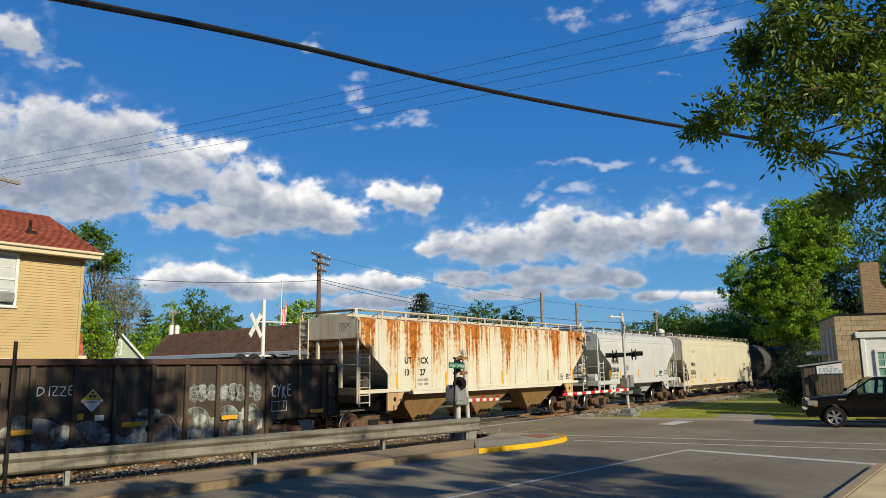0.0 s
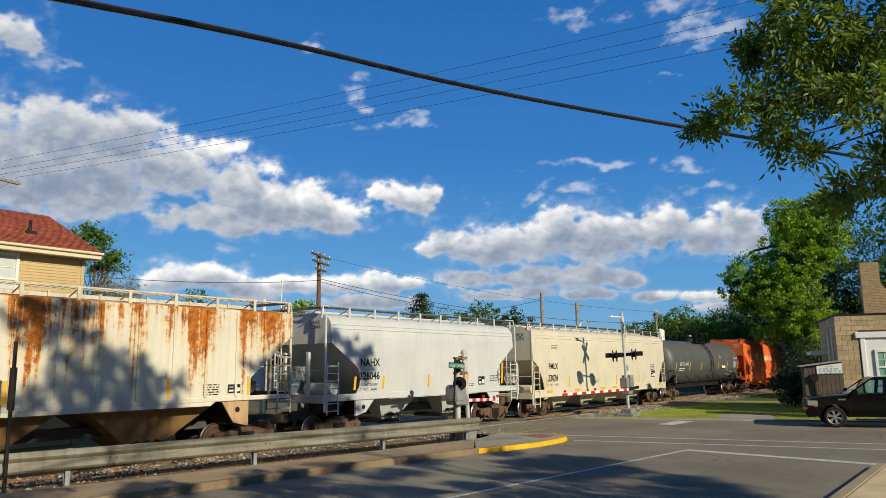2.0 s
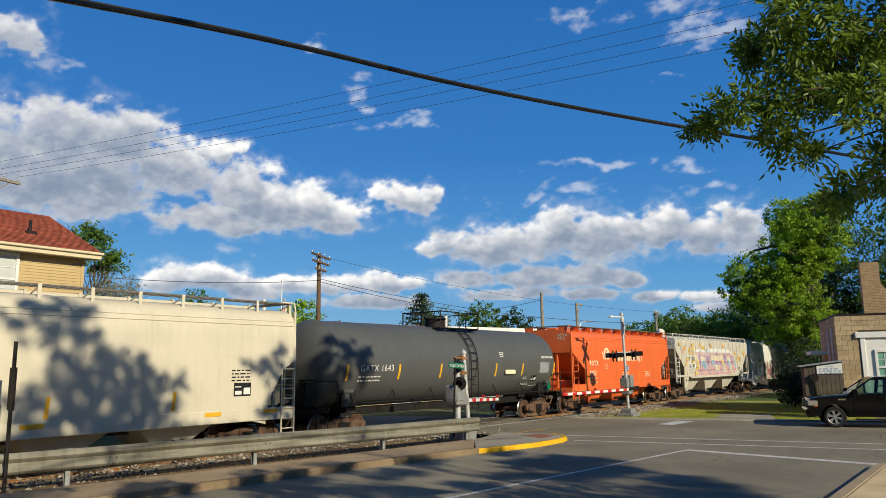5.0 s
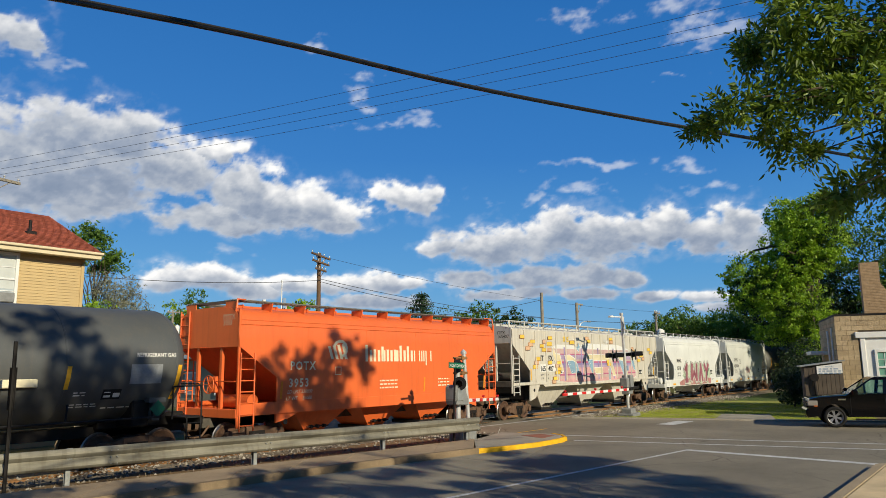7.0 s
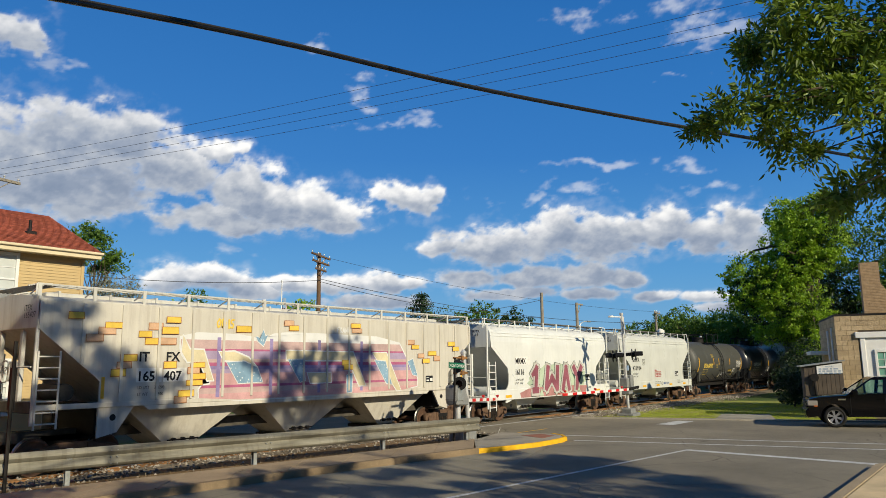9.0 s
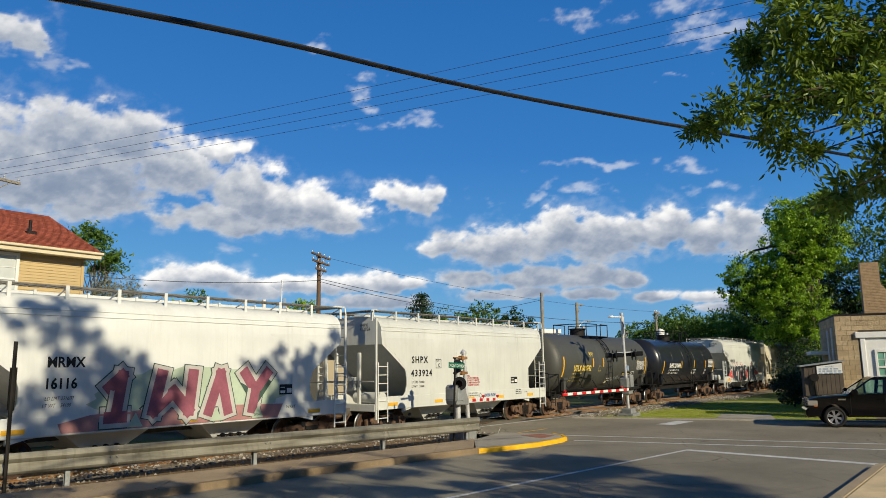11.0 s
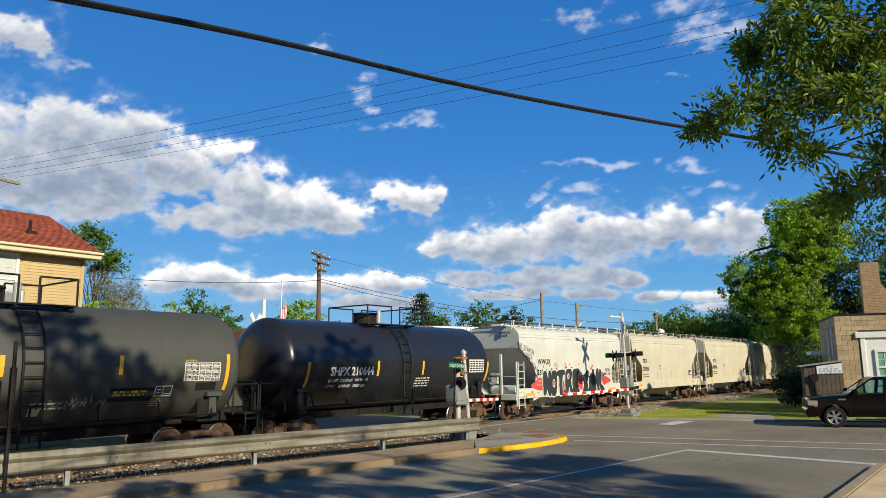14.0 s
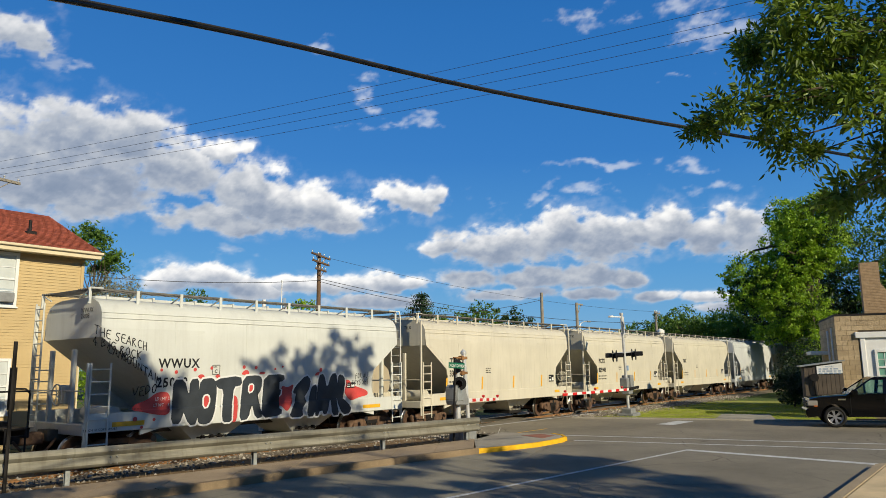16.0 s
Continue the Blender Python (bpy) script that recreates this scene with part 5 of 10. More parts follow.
sprayed(car, "mural_field", FIELD, dep, M["spray_dots"], 0.018, 0)
FIELD = [(1.46, 2.29), (1.75, 2.37), (1.73, 1.72), (1.49, 1.7)]
sprayed(car, "mural_outline", FIELD, dep, M["spray_white"], 0.0155, 0, 0.035)
sprayed(car, "mural_field", FIELD, dep, M["spray_dots"], 0.018, 0)
FIELD = [(-2.51, 3.56), (-2.34, 3.51), (-2.22, 3.77), (-2.14, 3.57), (-2.05, 3.61), (-2.21, 3.27), (-2.42, 3.41)]
sprayed(car, "mural_outline", FIELD, dep, M["spray_white"], 0.0155, 0, 0.035)
sprayed(car, "mural_field", FIELD, dep, M["spray_dots"], 0.018, 0)
FIELD = [(4.79, 2.78), (5.08, 2.87), (5.37, 2.22), (5.08, 2.27)]
sprayed(car, "mural_outline", FIELD, dep, M["spray_white"], 0.0155, 0, 0.035)
sprayed(car, "mural_field", FIELD, dep, M["spray_dots"], 0.018, 0)
scrawl(car, "ODIS", -3.93, 3.80, 0.25, 0.05, dep, M["spray_yellow"], 0.0, 0.008, 0.55, seed=21)
scrawl(car, "FRANK", 1.0, 3.78, 0.18, 0.035, dep, M["spray_white"], 0.0, 0.008, 0.55, seed=22)
# yellow and orange bricks sprayed in loose groups
rng = random.Random(12)
BRICKS = [(-7.27, 3.59), (-7.08, 3.74), (-6.2, 3.53), (-5.9, 3.75), (-5.95, 3.34), (-6.64, 2.89), (-6.76, 2.7), (-6.91, 2.5), (-5.42, 2.7), (-4.67, 2.54), (-4.49, 2.37), (-4.63, 2.19), (-5.06, 1.74), (-4.54, 2.69), (-2.97, 3.77), (-1.19, 4.02), (-0.98, 3.87), (1.9, 4.05)]
BRICKS += [(1.96, 3.87), (1.43, 2.74), (1.53, 2.58), (4.94, 3.52), (5.23, 3.34), (-5.46, 3.65), (-5.55, 3.35), (-5.37, 3.95), (-4.89, 1.9), (5.6, 3.0), (5.9, 2.8), (6.3, 3.1), (6.6, 2.9), (7.6, 3.5), (7.9, 3.3), (-7.6, 3.4), (-8.1, 3.95)]
for k, (x, z) in enumerate(BRICKS):
    w, h, mt = rng.uniform(0.20, 0.29), rng.uniform(0.085, 0.11), "spray_yellow" if k % 3 else "spray_peach"
    q = [(x - w, z - h), (x + w, z - h * 0.9), (x + w * 0.96, z + h), (x - w * 0.98, z + h * 0.92)]
    li = 0.020 + 0.0007 * k
    sprayed(car, "brick_outline", q, dep, M["spray_rust"], li, 0)
    sprayed(car, "sprayed_brick", q, dep, M[mt], li + 0.0004, 0, -0.022)
tape_strips(car, dep, [k - mid for k in (20.3, 24.3, 26.5, 28.8, 31.5, 33.4, 35.9)], 1.85, 2.4, 0.09)
data_panel(car, dep, 33.5 - mid, 1.95, 0.45, 0.26)
letters("LD LMT     203200", 0.12, 21.25 - mid, 2.06, dep, M["ink"], car, wide=0.85)
letters("LT WT       59800", 0.12, 21.25 - mid, 1.88, dep, M["ink"], car, wide=0.85)

for a, c in ((21.2, 21.95), (22.0, 22.75)):
    bm = BM()
    rect(bm, a - mid, c - mid, 2.24, 2.62, dep, 0.002)
    part("number_patch", bm, M["white_mark"], car)

# white hopper with red letters
car, half, wide = hopper("hopper_car", 37.95, 50.45, M["white_clean"], "white smooth-sided covered hopper car with plum sprayed letters", "round", 2)
mid, dep = 44.2, over_sill(wide, 1.48)
std_marks(car, half, dep, "MRMX", "16116", 40.25 - mid, 2.66, 0.36, M["ink"], 0.9)
end_letters(car, half, "MRMX\n16116", 4.1, 0.19, M["ink"], -0.45)
bm = BM()
splash(bm, 44.5 - mid, 1.85, 3.15, 0.78, dep, 77, 0.003, 40, 0.07)
part("sprayed_patch", bm, M["spray_mint"], car)
bm = BM()
patch(bm, [(40.6 - mid, 1.28), (41.4 - mid, 1.46), (43.6 - mid, 1.54), (46.0 - mid, 1.50), (47.6 - mid, 1.46), (47.5 - mid, 1.26)], dep, 0.006)
patch(bm, [(40.7 - mid, 1.05), (40.6 - mid, 1.28), (47.5 - mid, 1.26), (47.4 - mid, 1.05)], dep, 0.006)
part("sprayed_band", bm, M["spray_rose"], car)
for c, x, w, t in (("1", 41.75, 0.50, 0.30), ("W", 43.10, 1.15, 0.34), ("A", 44.85, 0.65, 0.32), ("Y", 46.05, 0.85, 0.34)):
    for mt, extra, li in (("spray_line", 0.30, 0.010), ("spray_silver", 0.24, 0.015), ("spray_plum", 0.0, 0.020)):
        bm = BM()
        fat_letter(bm, c, x - mid, 1.36, w, 1.08, t + extra, dep, li, 0.04)
        part("sprayed_letter", bm, M[mt], car)
for x in (42.6, 45.1, 46.6):
    bm = BM()
    patch(bm, [(x - 0.22 - mid, 1.08), (x + 0.22 - mid, 1.08), (x - mid, 1.46)], dep, 0.028)
    part("sprayed_arrow", bm, M["spray_mint"], car)
letters("2K16", 0.10, 46.45 - mid, 1.15, lambda z: dep(z) + 0.03, M["spray_line"], car)
letters("WRBT", 0.14, 47.72 - mid, 1.30, dep, M["spray_line"], car, shear=0.2)
letters("LD LMT 231600", 0.13, 40.25 - mid, 1.86, dep, M["ink"], car, shear=0.3, wide=0.8)
letters("LT WT    54100", 0.13, 40.2 - mid, 1.69, dep, M["ink"], car, shear=0.3, wide=0.8)
bm = BM()
rect(bm, 40.2 - mid, 41.62 - mid, 2.60, 3.0, dep, 0.002)
part("number_patch", bm, M["white_mark"], car)
data_panel(car, dep, 47.45 - mid, 1.74, 0.52, 0.32)
sill_strips(car, dep, [k - mid for k in (39.6, 42.0, 44.24, 46.55, 48.94)], 1.1, 1.22, 0.52)

# white hopper
car, half, wide = hopper("hopper_car", 52.0, 64.4, M["white"], "white smooth-sided covered hopper car with red stencilling", "round", 2)
mid, dep = 58.2, over_sill(wide, 1.48)
std_marks(car, half, dep, "SHPX", "433924", 54.0 - mid, 2.72, 0.36, M["ink"], 1.0, sp=1.25)
letters("LD LMT 233000", 0.13, 54.0 - mid, 1.93, dep, M["ink"], car, wide=0.9)
letters("LT WT    53000", 0.13, 54.0 - mid, 1.76, dep, M["ink"], car, wide=0.9)
end_letters(car, half, "SHPX\n433924", 4.1, 0.19, M["ink"], -0.45)
for k, tx in enumerate(("WARNING", "DO NOT APPLY VIBRATORS", "TO ANY PART OF CAR BODY", "EXCEPT VIBRATOR BRACKETS", "USE ON LOADED CAR ONLY")):
    letters(tx, 0.105, 57.5 - mid, 2.12 - 0.098 * k, dep, M["stencil_red"], car, bold=0.002, wide=0.80)
for k, tx in enumerate(("CLOSE AND LOCK HATCH COVERS", "AND OUTLETS BEFORE MOVING CAR")):
    letters(tx, 0.078, 57.45 - mid, 1.385 - 0.10 * k, dep, M["ink"], car, wide=0.80)
letters("CENTER FLOW", 0.185, 58.92 - mid, 1.225, dep, M["stencil_blue"], car, shear=0.22, bold=0.003, wide=0.75)
bm = BM()
for k in range(4):
    a0, a1 = math.pi / 2 * k, math.pi / 2 * (k + 1)
    patch(bm, [(58.68 - mid + r * math.cos(a), 1.29 + r * math.sin(a)) for r, a in ((0.10, a0), (0.12, a0), (0.12, a1), (0.10, a1))], dep, 0.006)
part("maker_mark", bm, M["ink"], car)
letters("JACK HERE", 0.06, 62.35 - mid, 1.30, dep, M["ink"], car)
letters("LIFT HERE", 0.06, 62.90 - mid, 1.55, dep, M["ink"], car)
small_print(car, dep, 61.6 - mid, 1.42, 3, 0.5, M["ink"], 0.035, 0.08, 22)
data_panel(car, dep, 61.2 - mid, 1.75, 0.56, 0.30)
letters("PLATE", 0.095, 55.56 - mid, 2.77, dep, M["ink"], car, wide=0.75)
letters("C", 0.19, 55.66 - mid, 2.56, dep, M["ink"], car, bold=0.004)
bm = BM()
for a, b, c, d in ((0, 0.02, 0, 0.34), (0.34, 0.36, 0, 0.34), (0, 0.36, 0, 0.02), (0, 0.36, 0.32, 0.34)):
    rect(bm, 55.52 + a - mid, 55.52 + b - mid, 2.50 + c * 1.1, 2.50 + d * 1.1, dep, 0.006)
part("plate_box", bm, M["ink"], car)
sill_strips(car, dep, [k - mid for k in (52.9, 55.7, 57.95, 60.28, 62.9)], 1.13, 1.25, 0.52)

# dull black tank car
car, half, wide = tank("tank_car", 65.0, 78.75, M["tank_dull"], "dull black railway tank car with yellow lettering", R=1.62, zc=2.68, ladder_at=0.48, heads=0.65, gap=0.42, saddle=(1.7, 1.85))
mid, dep = 71.875, wide
letters("UTLX 600742", 0.42, 67.55 - mid, 2.24, dep, M["gold_mark"], car, bold=0.016, wide=0.86)
letters("THE TANK CAR PEOPLE", 0.12, 67.5 - mid, 2.06, dep, M["gold_mark"], car, wide=0.85)
letters("LD LMT 201600 LB   91500 KG", 0.12, 67.35 - mid, 1.86, dep, M["gold_mark"], car, wide=0.85)
letters("LT WT      61400 LB   27800 KG", 0.12, 67.35 - mid, 1.68, dep, M["gold_mark"], car, wide=0.85)
end_letters(car, half, "", 3.0, 0.3, M["gold_mark"])
small_print(car, dep, 69.5 - mid, 3.25, 4, 0.5, M["gold_mark"], 0.03, 0.07, 32)
small_print(car, dep, 72.0 - mid, 1.75, 2, 0.8, M["white_mark"], 0.04, 0.12, 33)
tape_strips(car, dep, [k - mid for k in (69.9, 71.2, 74.1)], 2.45, 2.95, 0.11, 0.02)
tape_strips(car, dep, [66.4 - mid, 77.4 - mid], 1.95, 3.0, 0.12, 0.05)
bm = BM()
rect(bm, 75.99 - mid, 77.18 - mid, 2.24, 2.76, dep, 0.006)
part("test_panel", bm, M["white_mark"], car, "white test record table with black cells")
bm = BM()
for r in range(7):
    for u, w in ((0.03, 0.42), (0.48, 0.18), (0.69, 0.18), (0.90, 0.26)):
        rect(bm, 75.99 + u - mid, 75.99 + u + w - mid, 2.26 + r * 0.071, 2.311 + r * 0.071, dep, 0.011)
part("test_cells", bm, M["ink"], car, kind="stuff")
for q, (u, w) in enumerate(((0.06, 0.34), (0.50, 0.14), (0.71, 0.14), (0.93, 0.2))):
    small_print(car, lambda z: dep(z) + 0.008, 75.99 + u - mid, 2.70, 7, w, M["white_mark"], 0.02, 0.071, 60 + q)
letters("AIR DIVISION", 0.075, 76.0 - mid, 2.79, dep, M["gold_mark"], car, wide=0.85)
# dark stencil grounds, gold print and the lining mark
for a, b, c, d in ((73.9, 75.16, 1.74, 2.1), (76.42, 77.1, 1.97, 2.19)):
    bm = BM()
    rect(bm, a - mid, b - mid, c, d, dep, 0.005)
    part("stencil_ground", bm, M["ink"], car)
sprint = lambda z: dep(z) + 0.008
small_print(car, sprint, 74.0 - mid, 1.97, 2, 0.95, M["gold_mark"], 0.05, 0.08, 71)
small_print(car, dep, 75.15 - mid, 1.76, 4, 0.32, M["gold_mark"], 0.025, 0.06, 72)
bm = BM()
for a, b, c, d in ((0, 0.52, 0, 0.025), (0, 0.52, 0.265, 0.29), (0, 0.025, 0, 0.29), (0.495, 0.52, 0, 0.29), (0.24, 0.26, 0, 0.29), (0.06, 0.19, 0.09, 0.12), (0.06, 0.19, 0.17, 0.20), (0.26, 0.50, 0.06, 0.08)):
    rect(bm, 75.18 + a - mid, 75.18 + b - mid, 1.84 + c, 1.84 + d, dep, 0.006 + 0.001 * (a > 0))
part("lining_mark", bm, M["white_mark"], car)
bm = BM()
rect(bm, 72.03 - mid, 72.3 - mid, 1.47, 1.63, dep, 0.006)
part("data_panel", bm, M["cream_mark"], car)
# thin grey scrawl sprayed on the flank
srng = random.Random(5)
bm = BM()
for k in range(11):
    p, q = 72.36 + k * 0.125 - mid, 1.62 + srng.uniform(-0.05, 0.12)
    for j in range(3):
        r, v = p + srng.uniform(-0.05, 0.14), q + srng.uniform(0.06, 0.22) * (-1) ** j
        l = max(0.01, math.hypot(r - p, v - q))
        nx, nz = -(v - q) / l * 0.010, (r - p) / l * 0.010
        patch(bm, [(p - nx, q - nz), (r - nx, v - nz), (r + nx, v + nz), (p + nx, q + nz)], dep, 0.006 + 0.0004 * (k * 3 + j))
        p, q = r, v
part("sprayed_scrawl", bm, M["spray_grey"], car, "thin grey sprayed scrawl", kind="stuff")
bm = BM()
for a, b, c, d in ((0, 0.02, 0, 0.3), (0.26, 0.28, 0, 0.3), (0, 0.28, 0, 0.02), (0, 0.28, 0.28, 0.3)):
    rect(bm, 70.6 + a - mid, 70.6 + b - mid, 2.2 + c, 2.2 + d, dep, 0.006)
part("plate_box", bm, M["gold_mark"], car)

# gloss black tank car
car, half, wide = tank("tank_car", 78.75, 92.5, M["tank_gloss"], "gloss black railway tank car with white lettering", R=1.62, zc=2.68, ladder_at=0.48, heads=0.65, gap=0.72, saddle=(1.7, 1.85))
mid, dep = 85.625, wide
letters("SHPX 210644", 0.41, 81.65 - mid, 2.30, dep, M["white_mark"], car, bold=0.012, wide=0.93)
letters("LD LMT  222100 LB   100700  KG", 0.14, 81.6 - mid, 2.08, dep, M["white_mark"], car, shear=0.3, bold=0.002)
letters("LT WT     63900 LB    29000  KG", 0.14, 81.55 - mid, 1.88, dep, M["white_mark"], car, shear=0.3, bold=0.002)
tape_strips(car, dep, [80.55 - mid], 1.75, 2.75, 0.12, 0.12)
tape_strips(car, dep, [91.15 - mid], 1.75, 2.75, 0.12, 0.12)
tape_strips(car, dep, [k - mid for k in (84.05, 86.68, 89.25)], 2.25, 2.80, 0.11, 0.03)
bm = BM()
rect(bm, 89.85 - mid, 90.95 - mid, 2.3, 2.85, dep, 0.006)
part("test_panel", bm, M["white_mark"], car)
bm = BM()
for r in range(5):
    for q in range(5):
        rect(bm, 89.9 + q * 0.21 - mid, 90.06 + q * 0.21 - mid, 2.34 + r * 0.1, 2.40 + r * 0.1, dep, 0.011)
part("panel_marks", bm, M["ink"], car)
small_print(car, dep, 86.3 - mid, 2.1, 4, 0.9, M["white_mark"], 0.04, 0.10, 41)
small_print(car, dep, 89.2 - mid, 2.1, 4, 0.3, M["white_mark"], 0.05, 0.11, 42)

# white hopper with black sprayed letters
car, half, wide = hopper("hopper_car", 93.75, 105.9, M["white"], "off-white covered hopper car with large black sprayed letters", "round", 2, tall=False)
mid, dep = 99.825, over_sill(wide, 1.48)
std_marks(car, half, dep, "WWUX", "25008", 95.68 - mid, 2.62, 0.36, M["ink"], 0.95, sp=1.15)
end_letters(car, half, "WWUX\n25008", 4.1, 0.19, M["ink"], -0.45)
# red clouds and drips behind the letters
sprayed(car, "sprayed_patch", [(-4.87, 1.51), (-4.8, 1.66), (-4.46, 1.75), (-4.12, 1.98), (-3.76, 1.95), (-3.71, 1.45), (-3.85, 1.32), (-4.25, 1.38), (-4.56, 1.46)], dep, M["spray_red"], 0.006, 2)
sprayed(car, "sprayed_patch", [(-0.41, 1.55), (0.06, 1.69), (0.16, 2.04), (0.43, 1.95), (0.7, 2.08), (0.58, 1.75), (0.66, 1.51), (0.44, 1.16), (0.17, 1.41), (-0.09, 1.38)], dep, M["spray_red"], 0.006, 2)
sprayed(car, "sprayed_patch", [(2.82, 2.1), (3.21, 2.16), (3.34, 1.96), (4.13, 1.76), (4.2, 1.58), (3.66, 1.51), (3.27, 1.4), (3.02, 1.66)], dep, M["spray_red"], 0.006, 2)
sprayed(car, "sprayed_patch", [(-1.97, 1.76), (-1.48, 1.8), (-1.49, 1.23), (-1.53, 1.0), (-1.67, 0.99), (-1.82, 1.39)], dep, M["spray_red"], 0.006, 2)
sprayed(car, "sprayed_patch", [(-2.93, 2.36), (-2.82, 2.43), (-2.7, 2.41), (-2.66, 2.32), (-2.77, 2.28)], dep, M["spray_red"], 0.006, 2)
sprayed(car, "sprayed_patch", [(-2.34, 2.38), (-2.2, 2.42), (-2.12, 2.35), (-2.23, 2.29)], dep, M["spray_red"], 0.006, 2)
sprayed(car, "sprayed_patch", [(-1.41, 2.41), (-1.28, 2.53), (-1.14, 2.52), (-1.09, 2.41), (-1.25, 2.37)], dep, M["spray_red"], 0.006, 2)
sprayed(car, "sprayed_patch", [(-0.75, 2.4), (-0.66, 2.48), (-0.47, 2.45), (-0.53, 2.39)], dep, M["spray_red"], 0.006, 2)
sprayed(car, "sprayed_patch", [(1.55, 2.31), (1.69, 2.44), (1.9, 2.4), (1.78, 2.32)], dep, M["spray_red"], 0.006, 2)
rng = random.Random(3)
for x, z in ((-4.05, 2.56), (-3.0, 2.56), (-2.45, 2.6), (-1.3, 2.62), (-0.85, 2.6), (-0.1, 2.55), (0.2, 2.62), (-4.75, 1.28), (-4.2, 1.24), (-4.55, 1.06), (1.85, 2.5), (-3.6, 2.5)):
    r = rng.uniform(0.04, 0.075)
    sprayed(car, "sprayed_spot", [(x + r * math.cos(a), z + r * math.sin(a)) for a in (0.0, 1.05, 2.09, 3.14, 4.19, 5.24)], dep, M["spray_red"], 0.006)
# the letters, each with its pale outline
LETTER = [(-3.68, 2.29), (-3.32, 2.29), (-3.16, 1.81), (-3.15, 2.28), (-2.85, 2.32), (-2.85, 1.8), (-2.87, 1.02), (-3.13, 1.01), (-3.37, 1.47), (-3.4, 1.06), (-3.71, 1.09), (-3.66, 1.69)]
sprayed(car, "letter_outline", LETTER, dep, M["spray_white"], 0.0100, 1, 0.055)
sprayed(car, "sprayed_letter", LETTER, dep, M["spray_black"], 0.0165, 1)
LETTER = [(-2.8, 2.28), (-2.45, 2.32), (-2.32, 2.25), (-2.24, 1.99), (-2.28, 1.41), (-2.4, 1.06), (-2.62, 0.99), (-2.84, 1.05), (-2.88, 1.3), (-2.87, 1.87)]
sprayed(car, "letter_outline", LETTER, dep, M["spray_white"], 0.0103, 1, 0.055)
sprayed(car, "sprayed_letter", LETTER, dep, M["spray_black"], 0.0168, 1)
LETTER = [(-2.36, 2.27), (-1.41, 2.37), (-1.35, 2.08), (-1.68, 2.03), (-1.71, 1.24), (-1.69, 1.02), (-2.0, 1.01), (-2.05, 1.26), (-2.0, 1.98), (-2.22, 2.0)]
sprayed(car, "letter_outline", LETTER, dep, M["spray_white"], 0.0106, 1, 0.055)
sprayed(car, "sprayed_letter", LETTER, dep, M["spray_black"], 0.0171, 1)
LETTER = [(-1.33, 2.34), (-0.78, 2.37), (-0.61, 2.29), (-0.62, 1.94), (-0.82, 1.68), (-0.52, 1.1), (-0.82, 1.04), (-1.01, 1.58), (-1.07, 1.06), (-1.43, 1.02), (-1.38, 1.67)]
sprayed(car, "letter_outline", LETTER, dep, M["spray_white"], 0.0109, 1, 0.055)
sprayed(car, "sprayed_letter", LETTER, dep, M["spray_black"], 0.0174, 1)
LETTER = [(-0.55, 2.36), (0.26, 2.39), (0.29, 2.17), (-0.21, 2.1), (-0.25, 1.89), (0.16, 1.92), (0.13, 1.72), (-0.29, 1.66), (-0.32, 1.32), (0.2, 1.32), (0.2, 1.1), (-0.62, 1.04), (-0.55, 1.71)]
sprayed(car, "letter_outline", LETTER, dep, M["spray_white"], 0.0112, 1, 0.055)
sprayed(car, "sprayed_letter", LETTER, dep, M["spray_black"], 0.0177, 1)
LETTER = [(0.73, 1.98), (1.2, 2.35), (1.41, 2.19), (1.35, 1.88), (1.1, 1.57), (1.27, 1.52), (1.05, 1.25), (1.11, 0.99), (0.5, 1.0), (0.66, 1.35), (0.87, 1.74), (0.63, 1.76)]
sprayed(car, "letter_outline", LETTER, dep, M["spray_white"], 0.0115, 1, 0.055)
sprayed(car, "sprayed_letter", LETTER, dep, M["spray_black"], 0.0180, 1)
LETTER = [(1.44, 1.96), (1.69, 2.04), (1.68, 1.55), (1.59, 0.98), (1.26, 0.98), (1.33, 1.56)]
sprayed(car, "letter_outline", LETTER, dep, M["spray_white"], 0.0118, 1, 0.055)
sprayed(car, "sprayed_letter", LETTER, dep, M["spray_black"], 0.0183, 1)
LETTER = [(1.76, 2.33), (2.0, 2.37), (2.15, 1.86), (2.33, 2.36), (2.58, 2.39), (2.64, 1.93), (2.59, 1.43), (2.74, 0.96), (2.4, 0.95), (2.3, 1.61), (2.18, 1.03), (1.96, 1.01), (1.89, 1.62), (1.8, 0.98), (1.59, 0.98), (1.7, 1.71)]
sprayed(car, "letter_outline", LETTER, dep, M["spray_white"], 0.0121, 1, 0.055)
sprayed(car, "sprayed_letter", LETTER, dep, M["spray_black"], 0.0186, 1)
LETTER = [(2.68, 2.36), (2.96, 2.27), (3.02, 1.96), (2.79, 1.59), (3.33, 1.21), (3.25, 0.99), (2.89, 0.96), (2.59, 1.47), (2.61, 1.93)]
sprayed(car, "letter_outline", LETTER, dep, M["spray_white"], 0.0124, 1, 0.055)
sprayed(car, "sprayed_letter", LETTER, dep, M["spray_black"], 0.0189, 1)
HOLE = [(-2.68, 1.79), (-2.54, 1.82), (-2.49, 1.67), (-2.56, 1.5), (-2.66, 1.49)]
sprayed(car, "letter_outline", HOLE, dep, M["spray_white"], 0.0205, 1, 0.05)
sprayed(car, "letter_hole", HOLE, dep, M["spray_red"], 0.0235, 1)
HOLE = [(-1.09, 2.07), (-0.95, 2.08), (-0.96, 1.91), (-1.09, 1.85)]
sprayed(car, "letter_outline", HOLE, dep, M["spray_white"], 0.0205, 1, 0.05)
sprayed(car, "letter_hole", HOLE, dep, M["spray_red"], 0.0235, 1)
